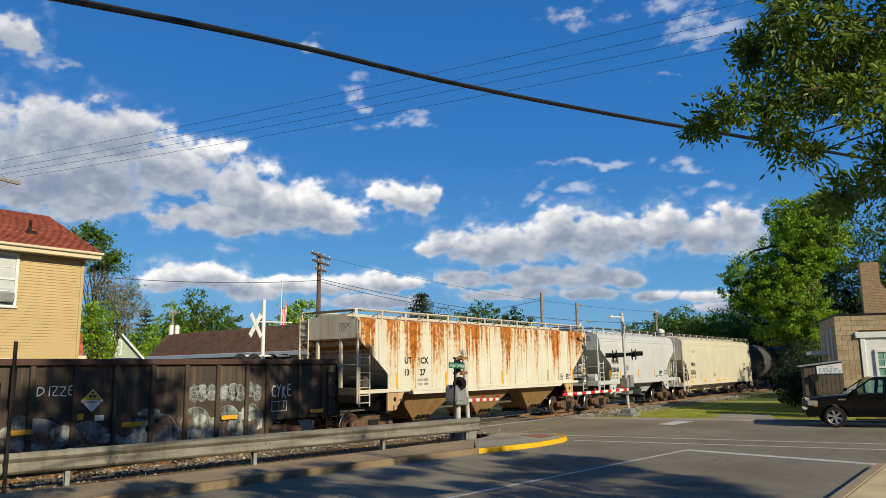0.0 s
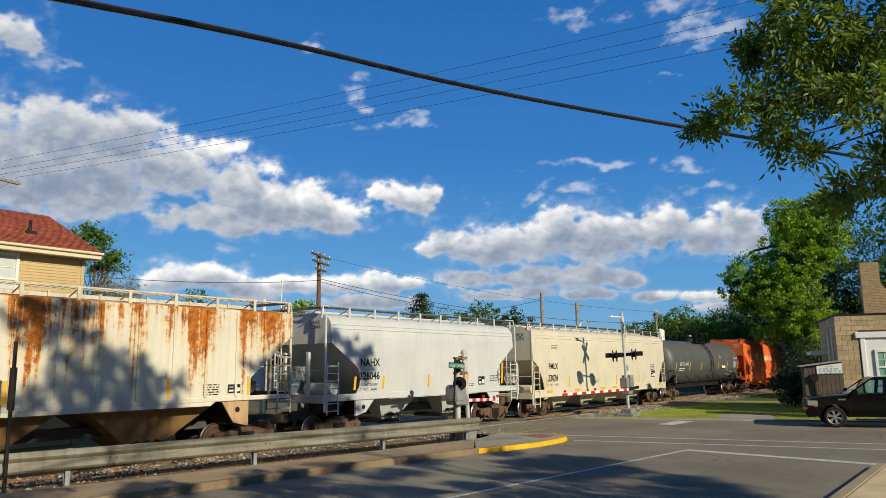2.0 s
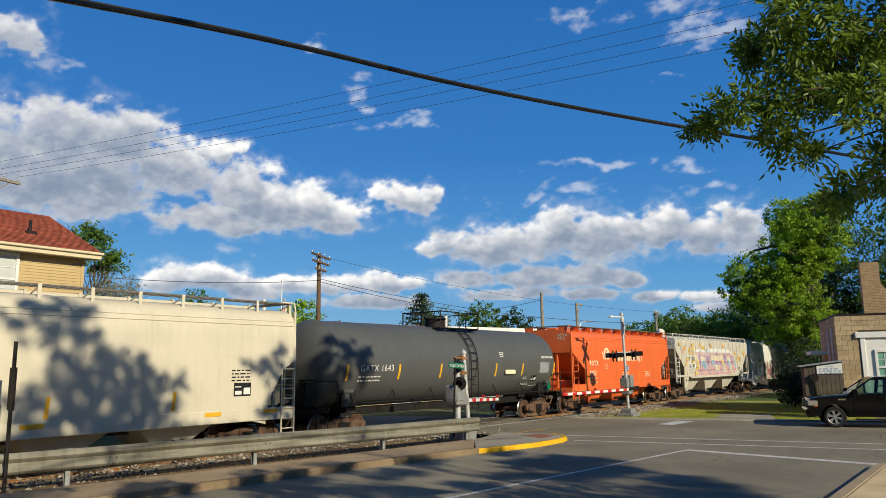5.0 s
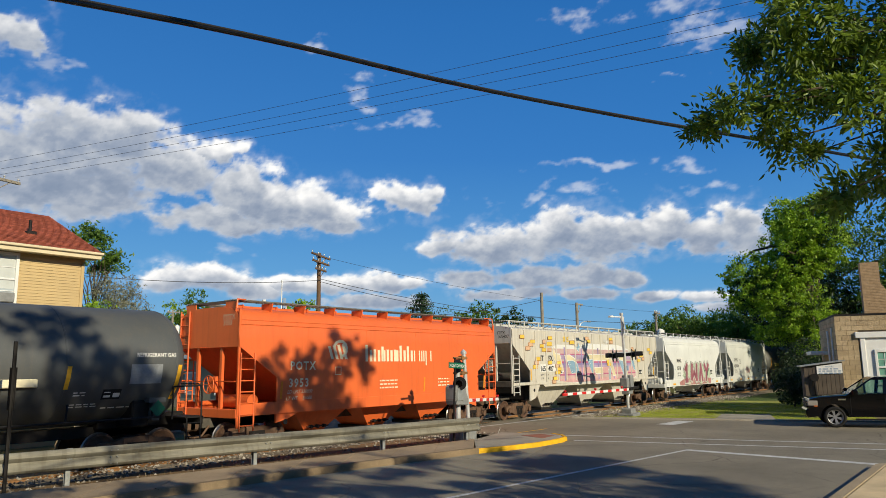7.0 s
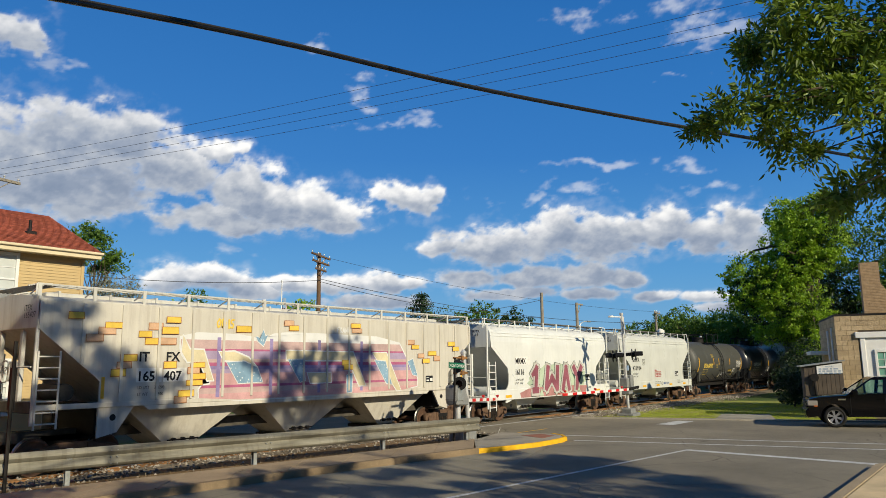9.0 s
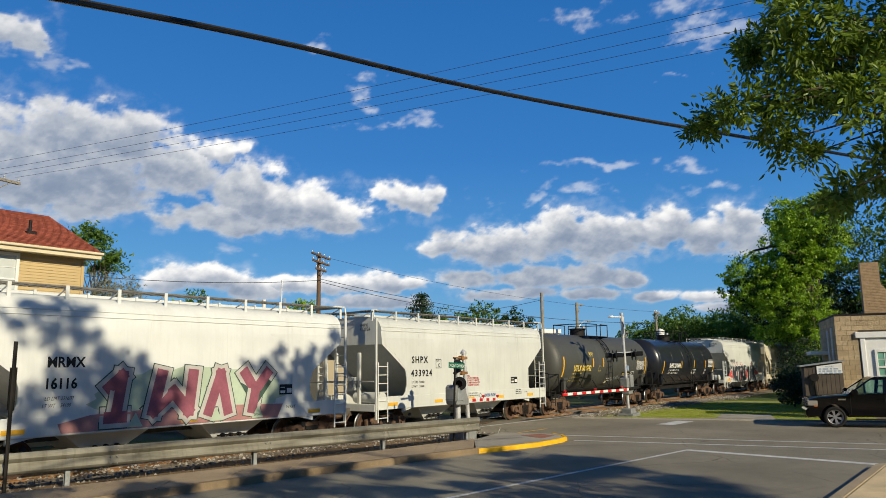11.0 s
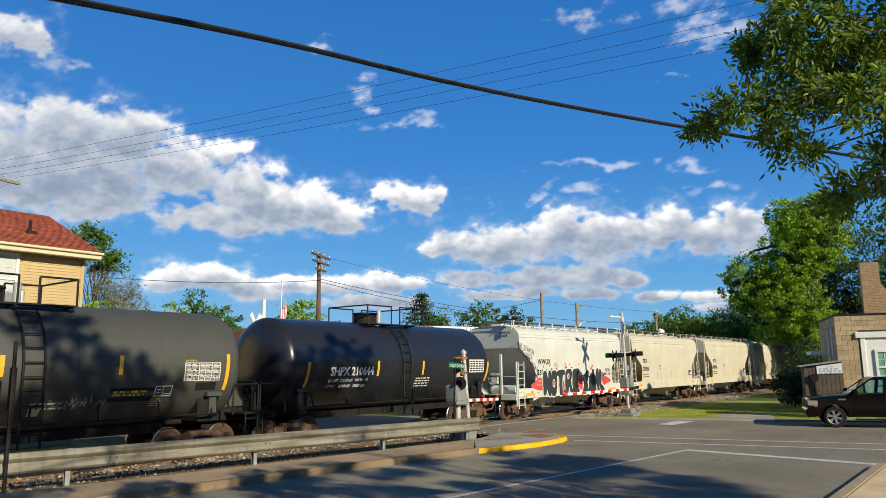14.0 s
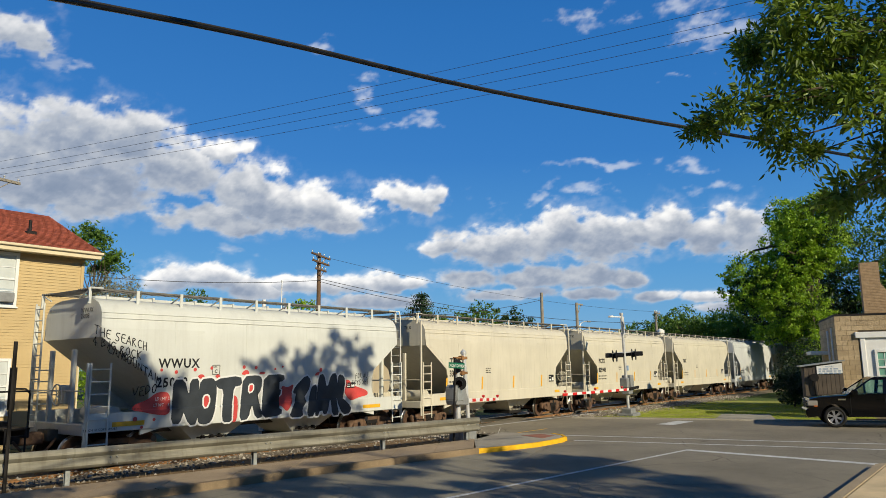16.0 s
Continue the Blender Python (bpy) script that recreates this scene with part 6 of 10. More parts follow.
for k, (tx, x, z, sl) in enumerate((("THE SEARCH", -5.98, 3.50, -0.28), ("4 BIG ROCK", -6.02, 3.24, -0.30), ("CANDY", -5.62, 3.02, -0.42), ("MOUNTAIN!", -5.22, 2.86, -0.62))):
    scrawl(car, tx, x, z, 0.22, 0.024, dep, M["ink"], sl, 0.008, 0.55, seed=k)
scrawl(car, "VEDO", -4.86, 1.86, 0.24, 0.03, lambda z: dep(z) + 0.006, M["ink"], 0.15, 0.008, 0.6, seed=9)
scrawl(car, "FOR ALL", 3.52, 2.18, 0.17, 0.018, dep, M["ink"], 0.05, 0.008, 0.5, seed=11)
scrawl(car, "BOYS SHT", 3.36, 1.95, 0.17, 0.018, dep, M["ink"], 0.04, 0.012, 0.5, seed=12)
sill_strips(car, dep, [94.9 - mid, 104.2 - mid], 1.12, 1.24, 0.9)
letters("LD LMT 232100", 0.13, 95.62 - mid, 1.74, lambda z: dep(z) + 0.006, M["white_mark"], car, wide=0.8, shear=0.1)
letters("LT WT    53900", 0.13, 95.58 - mid, 1.57, lambda z: dep(z) + 0.006, M["white_mark"], car, wide=0.8, shear=0.1)
bm = BM()
for a, b, c, d in ((0, 0.015, 0, 0.28), (0.245, 0.26, 0, 0.28), (0, 0.26, 0, 0.015), (0, 0.26, 0.265, 0.28)):
    rect(bm, 97.40 + a - mid, 97.40 + b - mid, 2.41 + c, 2.41 + d, dep, 0.006)
part("plate_box", bm, M["ink"], car)
letters("PLATE", 0.065, 97.43 - mid, 2.61, dep, M["ink"], car, wide=0.75)
letters("C", 0.14, 97.48 - mid, 2.46, dep, M["ink"], car, bold=0.003)
letters("LIFT HERE", 0.06, 95.0 - mid, 1.52, dep, M["ink"], car)
data_panel(car, dep, 102.9 - mid, 1.85, 0.42, 0.2)
letters("2 INCH HF COMP SHOES", 0.08, 93.7 - mid, 1.05, dep, M["ink"], car)


def plain_hopper(x0, x1, paint, label, mark, number, seed):
    car, half, wide = hopper("hopper_car", x0, x1, paint, label, "round", 2)
    mid, dep = (x0 + x1) / 2, over_sill(wide, 1.48)
    if mark:
        std_marks(car, half, dep, mark, number, x0 + 1.85 - mid, 2.66, 0.35, M["ink"], 0.9)
        end_letters(car, half, mark, 4.1, 0.19, M["ink"], -0.45)
    small_print(car, dep, x0 + 1.8 - mid, 1.9, 2, 1.0, M["ink"], 0.05, 0.16, seed)
    tape_strips(car, dep, [x0 + k - mid for k in (1.6, 4.2, 6.8, 9.4)], 1.55, 2.1, 0.10, 0.04)
    data_panel(car, dep, x1 - 2.4 - mid, 1.75, 0.5, 0.34)
    small_print(car, dep, x0 + 4.5 - mid, 2.45, 3, 0.4, M["ink"], 0.03, 0.09, seed + 1)
    sill_strips(car, dep, [x0 + 1.4 - mid, x1 - 1.6 - mid], 1.2, 1.32, 0.5)
    return car


plain_hopper(107.1, 119.65, M["tan"], "dusty cream covered hopper car", "TILX", "337506", 50)
plain_hopper(121.2, 133.6, M["tan"], "tan smooth-sided covered hopper car", "PCTX", "805946", 54)
plain_hopper(134.95, 147.9, M["tan"], "cream covered hopper car with faint stencilling", "TILX", "", 58)
plain_hopper(149.3, 162.3, M["grey"], "pale grey covered hopper car at the far end", "", "", 62)
plain_hopper(163.7, 176.2, M["tan"], "tan covered hopper car behind the trees", "", "", 66)

# ---------------------------------------------------------------- ground, roads, track
def asphalt(name, c, patch_scale=0.25, cracks=0.0):
    n = Nodes(name)
    w = n.world()
    big = n.noise(w, patch_scale, 5)
    mid = n.noise(w, 2.2, 5)
    fine = n.noise(w, 38.0, 4, 0.75)
    col = n.mix(n.mask(big, 0.3, 0.7), scaled(c, 0.75), scaled(c, 1.25))
    col = n.mix(n.math("MULTIPLY", n.mask(mid, 0.5, 0.8), 0.4), col, scaled(c, 0.6))
    col = n.mix(n.math("MULTIPLY", n.mask(fine, 0.55, 0.75), 0.75), col, scaled(c, 2.1))
    if cracks:
        # tarred and open cracks wander over the surface
        vo = n.put("ShaderNodeTexVoronoi", Scale=cracks)
        vo.feature = "DISTANCE_TO_EDGE"
        warp = n.t.nodes.new("ShaderNodeMixRGB")
        warp.blend_type = "ADD"
        warp.inputs[0].default_value = 0.9
        n.link(w, warp.inputs[1])
        nz = n.put("ShaderNodeTexNoise", Scale=0.6, Detail=5.0)
        n.link(w, nz.inputs["Vector"])
        n.link(nz.outputs["Color"], warp.inputs[2])
        n.link(warp.outputs[0], vo.inputs["Vector"])
        line = n.math("SUBTRACT", 1.0, n.mask(vo.outputs["Distance"], 0.0, 0.006))
        line = n.math("MULTIPLY", line, n.mask(n.noise(w, 0.35, 3), 0.42, 0.6))
        col = n.mix(n.math("MULTIPLY", line, 0.75), col, scaled(c, 0.25))
    n.bump(fine, 0.7, 0.015)
    return n.done(col, 0.9)


M["asphalt"] = asphalt("worn grey asphalt", (0.235, 0.205, 0.152), 0.25, 0.22)
M["asphalt_lane"] = asphalt("dark worn asphalt of the near lane", (0.225, 0.2, 0.153), 0.25, 0.26)
M["asphalt_new"] = asphalt("darker asphalt at the crossing", (0.107, 0.094, 0.068))
M["asphalt_old"] = asphalt("pale old asphalt of the side street", (0.27, 0.244, 0.186), 0.25, 0.3)
M["concrete"] = asphalt("stained concrete", (0.37, 0.28, 0.185), 0.6)
M["kerb_stone"] = asphalt("grimy brown kerb stone", (0.25, 0.185, 0.115), 0.9)
M["paving_tan"] = asphalt("sandy tan paving", (0.68, 0.52, 0.31), 0.9)
M["kerb_tan"] = asphalt("warm tan kerb concrete", (0.361, 0.287, 0.189), 0.7)
M["concrete_pale"] = asphalt("pale new concrete", (0.344, 0.312, 0.254), 0.6)
M["road_paint"] = plain("worn white road paint", (0.62, 0.62, 0.60), 0.8, 0, 0.3, 3.0, 0.3)
M["kerb_yellow"] = plain("yellow kerb paint", (0.80, 0.46, 0.02), 0.7, 0, 0.2, 3.0, 0.3)
M["tactile"] = plain("brick red tactile paving", (0.33, 0.14, 0.09), 0.8, 0, 0.3, 3.0, 0.3)


def earth_material():
    n = Nodes("dry grass and bare earth")
    w = n.world()
    big, mid, fine = n.noise(w, 0.16, 6), n.noise(w, 1.3, 6), n.noise(w, 30.0, 4)
    col = n.mix(n.mask(mid, 0.35, 0.65), (0.06, 0.10, 0.025), (0.10, 0.15, 0.035))
    col = n.mix(n.mask(big, 0.46, 0.60), col, (0.15, 0.12, 0.07))
    col = n.mix(n.math("MULTIPLY", n.mask(fine, 0.5, 0.8), 0.5), col, (0.03, 0.035, 0.012))
    n.bump(n.noise(w, 9.0, 6), 0.6, 0.05)
    return n.done(col, 0.95)


M["earth"] = earth_material()
M["gravel_bed"] = asphalt("crushed stone ballast", (0.24, 0.2, 0.15), 0.8)
M["dirt"] = asphalt("dry dirt verge", (0.19, 0.125, 0.066), 0.5)
M["rail_rust"] = plain("rusty rail steel", (0.30, 0.155, 0.065), 0.75, 0.1, 0.4, 3.0, 0.2)
M["rail_top"] = plain("polished rail head", (0.5, 0.48, 0.45), 0.25, 0.95, 0.15, 3.0, 0.05)
M["tie"] = plain("creosoted wood tie", (0.075, 0.055, 0.04), 0.85, 0, 0.4, 4.0, 0.5)

# one sheet of ground to the horizon
bm = BM()
ring = [(-3000, -3000), (3000, -3000), (3000, 3000), (-3000, 3000)]
bm.faces.new([bm.verts.new((x, y, -0.12)) for x, y in ring])
tagged(part("ground", bm, M["earth"]), "grass and bare earth round the crossing", "ground", kind="structure")


def slab(name, pts, z0, z1, material, label, category="road", bev=0.0):
    bm = BM()
    lo = [bm.verts.new((x, y, z0)) for x, y in pts]
    hi = [bm.verts.new((x, y, z1)) for x, y in pts]
    n = len(pts)
    bm.faces.new(hi), bm.faces.new(lo[::-1])
    for k in range(n):
        bm.faces.new((lo[k], lo[(k + 1) % n], hi[(k + 1) % n], hi[k]))
    fix_normals(bm)
    if bev:
        bmesh.ops.bevel(bm, geom=[e for e in bm.edges if e.verts[0].co.z > z1 - 1e-4 and e.verts[1].co.z > z1 - 1e-4], offset=bev, segments=2, affect="EDGES")
    return tagged(part(name, bm, material), label, category, kind="structure")


# the main street, which crosses the track, and the side street along it
DR = Vector((-0.285, 0.958))                      # along the main street, away over the track


def street(u, v):
    """u metres across the main street from its near edge line, v metres along it."""
    o = Vector((24.3, 13.0))
    ac = Vector((0.958, 0.285))
    p = o + ac * u + DR * v
    return (p.x, p.y)


slab("road", [street(-1.9, -60), street(8.9, -60), street(8.9, 4.7), street(-1.9, 4.7)], -0.3, 0.0, M["asphalt"], "worn grey asphalt main street")
slab("road_beyond", [street(-1.9, 8.9), street(8.9, 8.9), street(8.9, 120), street(-1.9, 120)], -0.3, 0.0, M["asphalt"], "grey asphalt street beyond the track")
slab("road_crossing", [street(-1.9, 4.7), street(8.9, 4.7), street(8.9, 8.9), street(-1.9, 8.9)], -0.3, -0.01, M["asphalt_new"], "dark asphalt over the level crossing")
slab("side_street", [(-60, 20.0), (-60, 2.4), (21.2, 2.55), (23.8, 4.2), (24.4, 9.0), (22.9, 12.1), (20.5, 12.1), (18.16, 12.70), (11.55, 13.72), (8.56, 14.05)], -0.3, -0.004, M["asphalt_old"], "pale old asphalt side street beside the track")
slab("near_street", [(24.6, 9.0), (21.0, 12.05), (12.0, 8.85), (-60, 16.0), (-60, 2.4), (21.2, 2.5), (25.5, 2.5)], -0.3, 0.001, M["asphalt_lane"], "dark grey asphalt lane of the side street")


def stripe(a, b, w, z, material, name="road_line", label="worn white painted road line"):
    a, b = Vector(a), Vector(b)
    d = (b - a).normalized()
    nrm = Vector((-d.y, d.x)) * w / 2
    bm = BM()
    n = max(1, int((b - a).length / 1.5))
    for k in range(n):
        p, q = a + (b - a) * k / n, a + (b - a) * ((k + 1) / n - 0.0)
        bm.faces.new([bm.verts.new((*v, z)) for v in (p - nrm, q - nrm, q + nrm, p + nrm)])
    return tagged(part(name, bm, material), label, "road marking", kind="structure")


stripe((-40, 14.4), (18.81, 8.25), 0.13, 0.006, M["road_paint"])
stripe((18.81, 8.25), (22.3, 7.86), 0.13, 0.006, M["road_paint"])
stripe((22.13, 7.95), (21.47, 2.75), 0.34, 0.0065, M["road_paint"], label="worn white painted stop line")
stripe((24.43, 13.2), (31.8, -18.0), 0.17, 0.006, M["road_paint"])
stripe((22.95, 12.07), (30.2, -18.0), 0.17, 0.006, M["road_paint"])
stripe((30.75, 11.85), (33.1, 11.75), 0.75, 0.006, M["road_paint"], label="worn white painted stop line")
stripe((23.2, 15.3), (26.6, 15.2), 0.08, 0.006, M["kerb_yellow"], label="thin yellow painted line at the crossing")
stripe((25.4, 18.15), (36.5, 17.75), 0.16, 0.006, M["road_paint"], label="pale concrete strip beside the crossing")

# pavement and kerb beside the side street
KERB = [(-20.0, 17.6), (0.0, 15.15), (8.56, 13.96), (11.55, 13.72), (15.0, 13.25), (18.16, 12.70)]
KERB_Y = [(18.16, 12.70), (19.4, 12.35), (20.6, 12.12), (21.8, 12.08), (22.8, 12.25), (23.4, 12.7), (23.75, 13.3)]
INNER = [(20.4, 14.45), (19.3, 14.6), (12.86, 15.3), (6.47, 16.25), (-4.0, 17.4), (-20, 19.2)]


def inset(line, d):
    out = []
    for k, p in enumerate(line):
        a, b = Vector(line[max(0, k - 1)]), Vector(line[min(len(line) - 1, k + 1)])
        t = (b - a).normalized()
        out.append((p[0] - t.y * d, p[1] + t.x * d))
    return out


def ribbon(name, a, b, z0, z1, material, label, category="pavement", gap=True, bev=0.02):
    """Slabs between two lines of points, one piece to each step."""
    top = None
    for k in range(len(a) - 1):
        quad = [a[k], a[k + 1], b[k + 1], b[k]]
        bm = BM()
        lo = [bm.verts.new((x, y, z0)) for x, y in quad]
        hi = [bm.verts.new((x, y, z1)) for x, y in quad]
        bm.faces.new(hi), bm.faces.new(lo[::-1])
        for q in range(4):
            bm.faces.new((lo[q], lo[(q + 1) % 4], hi[(q + 1) % 4], hi[q]))
        fix_normals(bm)
        if bev:
            bmesh.ops.bevel(bm, geom=[e for e in bm.edges if all(v.co.z > z1 - 1e-4 for v in e.verts)], offset=bev, segments=2, affect="EDGES")
        if top is None:
            top = tagged(part(name, bm, material), label, category, kind="structure")
        else:
            part("kerb_stone" if "kerb" in name else "paving_slab", bm, material, top)
    return top


def resample(line, step):
    out = [line[0]]
    for a, b in zip(line[:-1], line[1:]):
        l = math.dist(a, b)
        n = max(1, round(l / step))
        out += [(a[0] + (b[0] - a[0]) * k / n, a[1] + (b[1] - a[1]) * k / n) for k in range(1, n + 1)]
    return out


KF = resample(KERB, 3.0)
ribbon("kerb", KF, inset(KF, 0.22), -0.2, 0.16, M["kerb_stone"], "stained tan concrete kerb of the side street")
ribbon("kerb_painted", KERB_Y, inset(KERB_Y, 0.13), -0.2, 0.135, M["kerb_yellow"], "yellow painted kerb round the corner")


def strip_between(line_a, line_b, n):
    def at(line, f):
        seg = [math.dist(a, b) for a, b in zip(line[:-1], line[1:])]
        t = f * sum(seg)
        for a, b, l in zip(line[:-1], line[1:], seg):
            if t <= l + 1e-9:
                return (a[0] + (b[0] - a[0]) * t / l, a[1] + (b[1] - a[1]) * t / l)
            t -= l
        return line[-1]
    return [at(line_a, k / n) for k in range(n + 1)], [at(line_b, k / n) for k in range(n + 1)]


a, b = strip_between(inset(KERB, 0.225), INNER[::-1], 24)
ribbon("pavement", a, b, -0.2, 0.155, M["concrete"], "stained concrete footway between kerb and guard rail", bev=0.012)
slab("pavement_corner", inset(KERB_Y, 0.135) + [(23.2, 15.2), (20.45, 14.5)], -0.2, 0.12, M["concrete_pale"], "pale concrete corner of the footway", "pavement")
slab("tactile_paving", [(22.0, 12.75), (23.0, 12.85), (23.35, 13.6), (22.5, 13.9)], 0.1, 0.126, M["tactile"], "brick red tactile paving at the corner", "pavement")
# verge and ballast beside the track
slab("verge", [(-60, 16.5), (-4, 16.4), (6.4, 15.9), (20.4, 14.3), (23.2, 15.1), (23.4, 17.6), (-60, 18.2)], -0.3, 0.0, M["dirt"], "dry dirt verge with dead grass", "ground")
# far side of the main street: kerb and grass
slab("kerb_far", [street(8.9, -40), street(9.25, -40), street(9.25, 1.6), street(8.9, 1.6)], -0.2, 0.06, M["concrete_pale"], "worn pale concrete kerb of the main street", "kerb", 0.01)
# near right corner footway
slab("pavement_near", [(5.0, 2.72), (20.6, 2.55), (22.4, 1.2), (23.6, -3.0), (5.0, -3.0)], -0.2, 0.105, M["paving_tan"], "tan concrete footway at the near corner", "pavement", 0.02)
slab("kerb_near", [(5.0, 2.98), (20.7, 2.80), (22.75, 1.35), (24.0, -3.0), (23.62, -3.0), (22.42, 1.22), (20.6, 2.56), (5.0, 2.73)], -0.2, 0.11, M["kerb_tan"], "tan concrete kerb at the near corner", "kerb", 0.02)


# the track
def ballast():
    rng = np.random.default_rng(4)
    bm = BM()
    xs = np.arange(-80, 330, 1.5)
    prof = [(-3.0, -0.12), (-2.2, -0.02), (-1.55, -0.10), (1.55, -0.10), (2.2, -0.02), (3.0, -0.12)]
    rows = [[(x, TRACK_Y + y, z + rng.uniform(-0.02, 0.02)) for y, z in prof] for x in xs]
    loft(bm, rows, closed=False, caps=False)
    tagged(part("track_bed", bm, M["gravel_bed"]), "crushed stone ballast of the track", "track bed", kind="structure")
    # loose stones where they lie close to the street
    n = 9000
    px = np.concatenate([rng.uniform(5, 24, n // 2), rng.uniform(33.5, 62, n // 2)])
    py = TRACK_Y - np.abs(rng.normal(2.6, 0.75, n)) + np.where(px < 20.5, 0.75, 0.0)
    keep = (py < TRACK_Y - 0.2) & ((px > 19) | (rng.random(n) < 0.35))
    px, py = px[keep], py[keep]
    n = len(px)
    s = rng.uniform(0.02, 0.055, n)
    base = np.array([(1, 0, 0), (0, 1, 0), (-1, 0, 0), (0, -1, 0), (0, 0, 0.9), (0, 0, -0.5)], float)
    V = np.repeat(base[None], n, 0) * rng.uniform(0.6, 1.3, (n, 6, 1)) * s[:, None, None]
    V += np.stack([px, py, np.where(px < 24, 0.01, -0.02)], 1)[:, None, :]
    F = np.array([(0, 1, 4), (1, 2, 4), (2, 3, 4), (3, 0, 4), (1, 0, 5), (2, 1, 5), (3, 2, 5), (0, 3, 5)])
    faces = (F[None] + 6 * np.arange(n)[:, None, None]).reshape(-1, 3)
    me = bpy.data.meshes.new("ballast_stones")
    me.from_pydata(V.reshape(-1, 3).tolist(), [], faces.tolist())
    me.materials.append(M["stone"])
    tagged(new("ballast_stones", me), "loose grey ballast stones beside the track", "stones", kind="stuff")


def stone_material():
    n = Nodes("grey ballast stone")
    g = n.t.nodes.new("ShaderNodeNewGeometry")
    col = n.ramp(g.outputs["Random Per Island"], [(0.0, (0.09, 0.075, 0.06)), (0.6, (0.26, 0.225, 0.18)), (1.0, (0.52, 0.48, 0.41))])
    return n.done(col, 0.9)


M["stone"] = stone_material()
ballast()


def rails():
    for s in (-1, 1):
        bm = BM()
        y = TRACK_Y + s * 0.755
        prof = [(-0.07, -0.17), (0.07, -0.17), (0.07, -0.15), (0.012, -0.13), (0.012, -0.045), (0.036, -0.035), (0.036, -0.004), (0.028, 0.0), (-0.028, 0.0), (-0.036, -0.004), (-0.036, -0.035), (-0.012, -0.045), (-0.012, -0.13), (-0.07, -0.15)]
        loft(bm, [[(x, y + a, b) for a, b in prof] for x in (-80, 330)])
        fix_normals(bm)
        for f in bm.faces:
            if f.normal.z > 0.9 and f.calc_center_median().z > -0.003:
                f.material_index = 1
        tagged(part("rail", bm, [M["rail_rust"], M["rail_top"]]), "rusty brown steel rail with a polished head", "rail", "rails of the track")
    bm = BM()
    bevel_box(bm, -0.11, 0.11, -1.3, 1.3, -0.30, -0.155, 0.012)
    me = mesh_of("tie", bm, M["tie"])
    first = None
    for k in range(240):
        x = 4 + k * 0.56
        if 24.0 < x < 36.0:
            continue
        ob = new("tie", me)
        ob.matrix_basis = pose(x, TRACK_Y, 0, 0, 0, 0)
        tagged(ob, "dark creosoted wooden tie under the rails", "railway tie", "ties of the track")


rails()

# ---------------------------------------------------------------- guard rail, signals, posts
def guard_rail():
    a, b = Vector((1.2, 17.95)), Vector((20.55, 14.42))
    d = (b - a).normalized()
    L = (b - a).length
    rot = math.degrees(math.atan2(d.y, d.x))
    g = thing("guard_rail", pose(a.x, a.y, 0, 0, 0, rot), "weathered galvanised W-beam guard rail on steel posts beside the footway", "guard rail")
    # the beam's double wave, facing the street
    prof = [(0.00, 0.86), (-0.045, 0.845), (-0.085, 0.80), (-0.085, 0.76), (-0.03, 0.70), (0.0, 0.685), (0.0, 0.655), (-0.03, 0.64), (-0.085, 0.58), (-0.085, 0.54), (-0.045, 0.495), (0.0, 0.48)]
    prof = [(y, 0.40 + (z - 0.48) * 1.2) for y, z in prof]
    n = 5
    for k in range(n):
        x0, x1 = L * k / n, L * (k + 1) / n
        bm = BM()
        rows = []
        for x in np.linspace(x0, x1 + (0.15 if k < n - 1 else 0), 9):
            lift = 0.006 if x > x1 else 0.0
            rows.append([(x, y - lift, z) for y, z in prof] + [(x, y + 0.006 - lift, z) for y, z in prof[::-1]])
        loft(bm, rows)
        fix_normals(bm)
        part("beam", bm, M["guard"], g, smooth=True)
        for q in range(6):
            bm = BM()
            tube(bm, (x1 - 0.06 + (q % 2) * 0.14, -0.1, 0.46 + (q // 2) * 0.15), (x1 - 0.06 + (q % 2) * 0.14, 0.02, 0.46 + (q // 2) * 0.15), 0.014, 6)
            part("bolt", bm, M["galv"], g)
    for x in (2.3, 6.95, 11.5, 15.75, 19.25):
        bm = BM()
        box(bm, x - 0.05, x + 0.05, 0.06, 0.075, -0.2, 0.84)
        box(bm, x - 0.05, x + 0.05, 0.19, 0.205, -0.2, 0.84)
        box(bm, x - 0.005, x + 0.005, 0.075, 0.19, -0.2, 0.84)
        part("post", bm, M["galv"], g)
        bm = BM()
        box(bm, x - 0.06, x + 0.06, 0.0, 0.062, 0.44, 0.86)
        part("block", bm, M["galv"], g)
    # rounded end shoe
    bm = BM()
    rows = []
    for k in range(9):
        t = math.pi * k / 8
        rows.append([(L + 0.16 * math.sin(t), 0.12 - 0.12 * math.cos(t) + (y if k == 0 else y * math.cos(t)) , z) for y, z in prof])
    loft(bm, rows, closed=False, caps=False)
    part("end_shoe", bm, M["guard"], g, smooth=True)


def guard_material():
    n = Nodes("weathered galvanised beam")
    v = n.coords()
    big = n.noise(n.coords((0.6, 3, 3)), 1.0, 6)
    streak = n.noise(n.coords((9, 1, 0.8)), 1.0, 6)
    col = n.mix(n.mask(big, 0.35, 0.65), (0.15, 0.14, 0.108), (0.30, 0.285, 0.23))
    col = n.mix(n.math("MULTIPLY", n.mask(streak, 0.5, 0.75), 0.6), col, (0.125, 0.10, 0.07))
    n.bump(n.noise(v, 30, 3), 0.1, 0.004)
    return n.done(col, 0.6, 0.15)


M["guard"] = guard_material()
guard_rail()


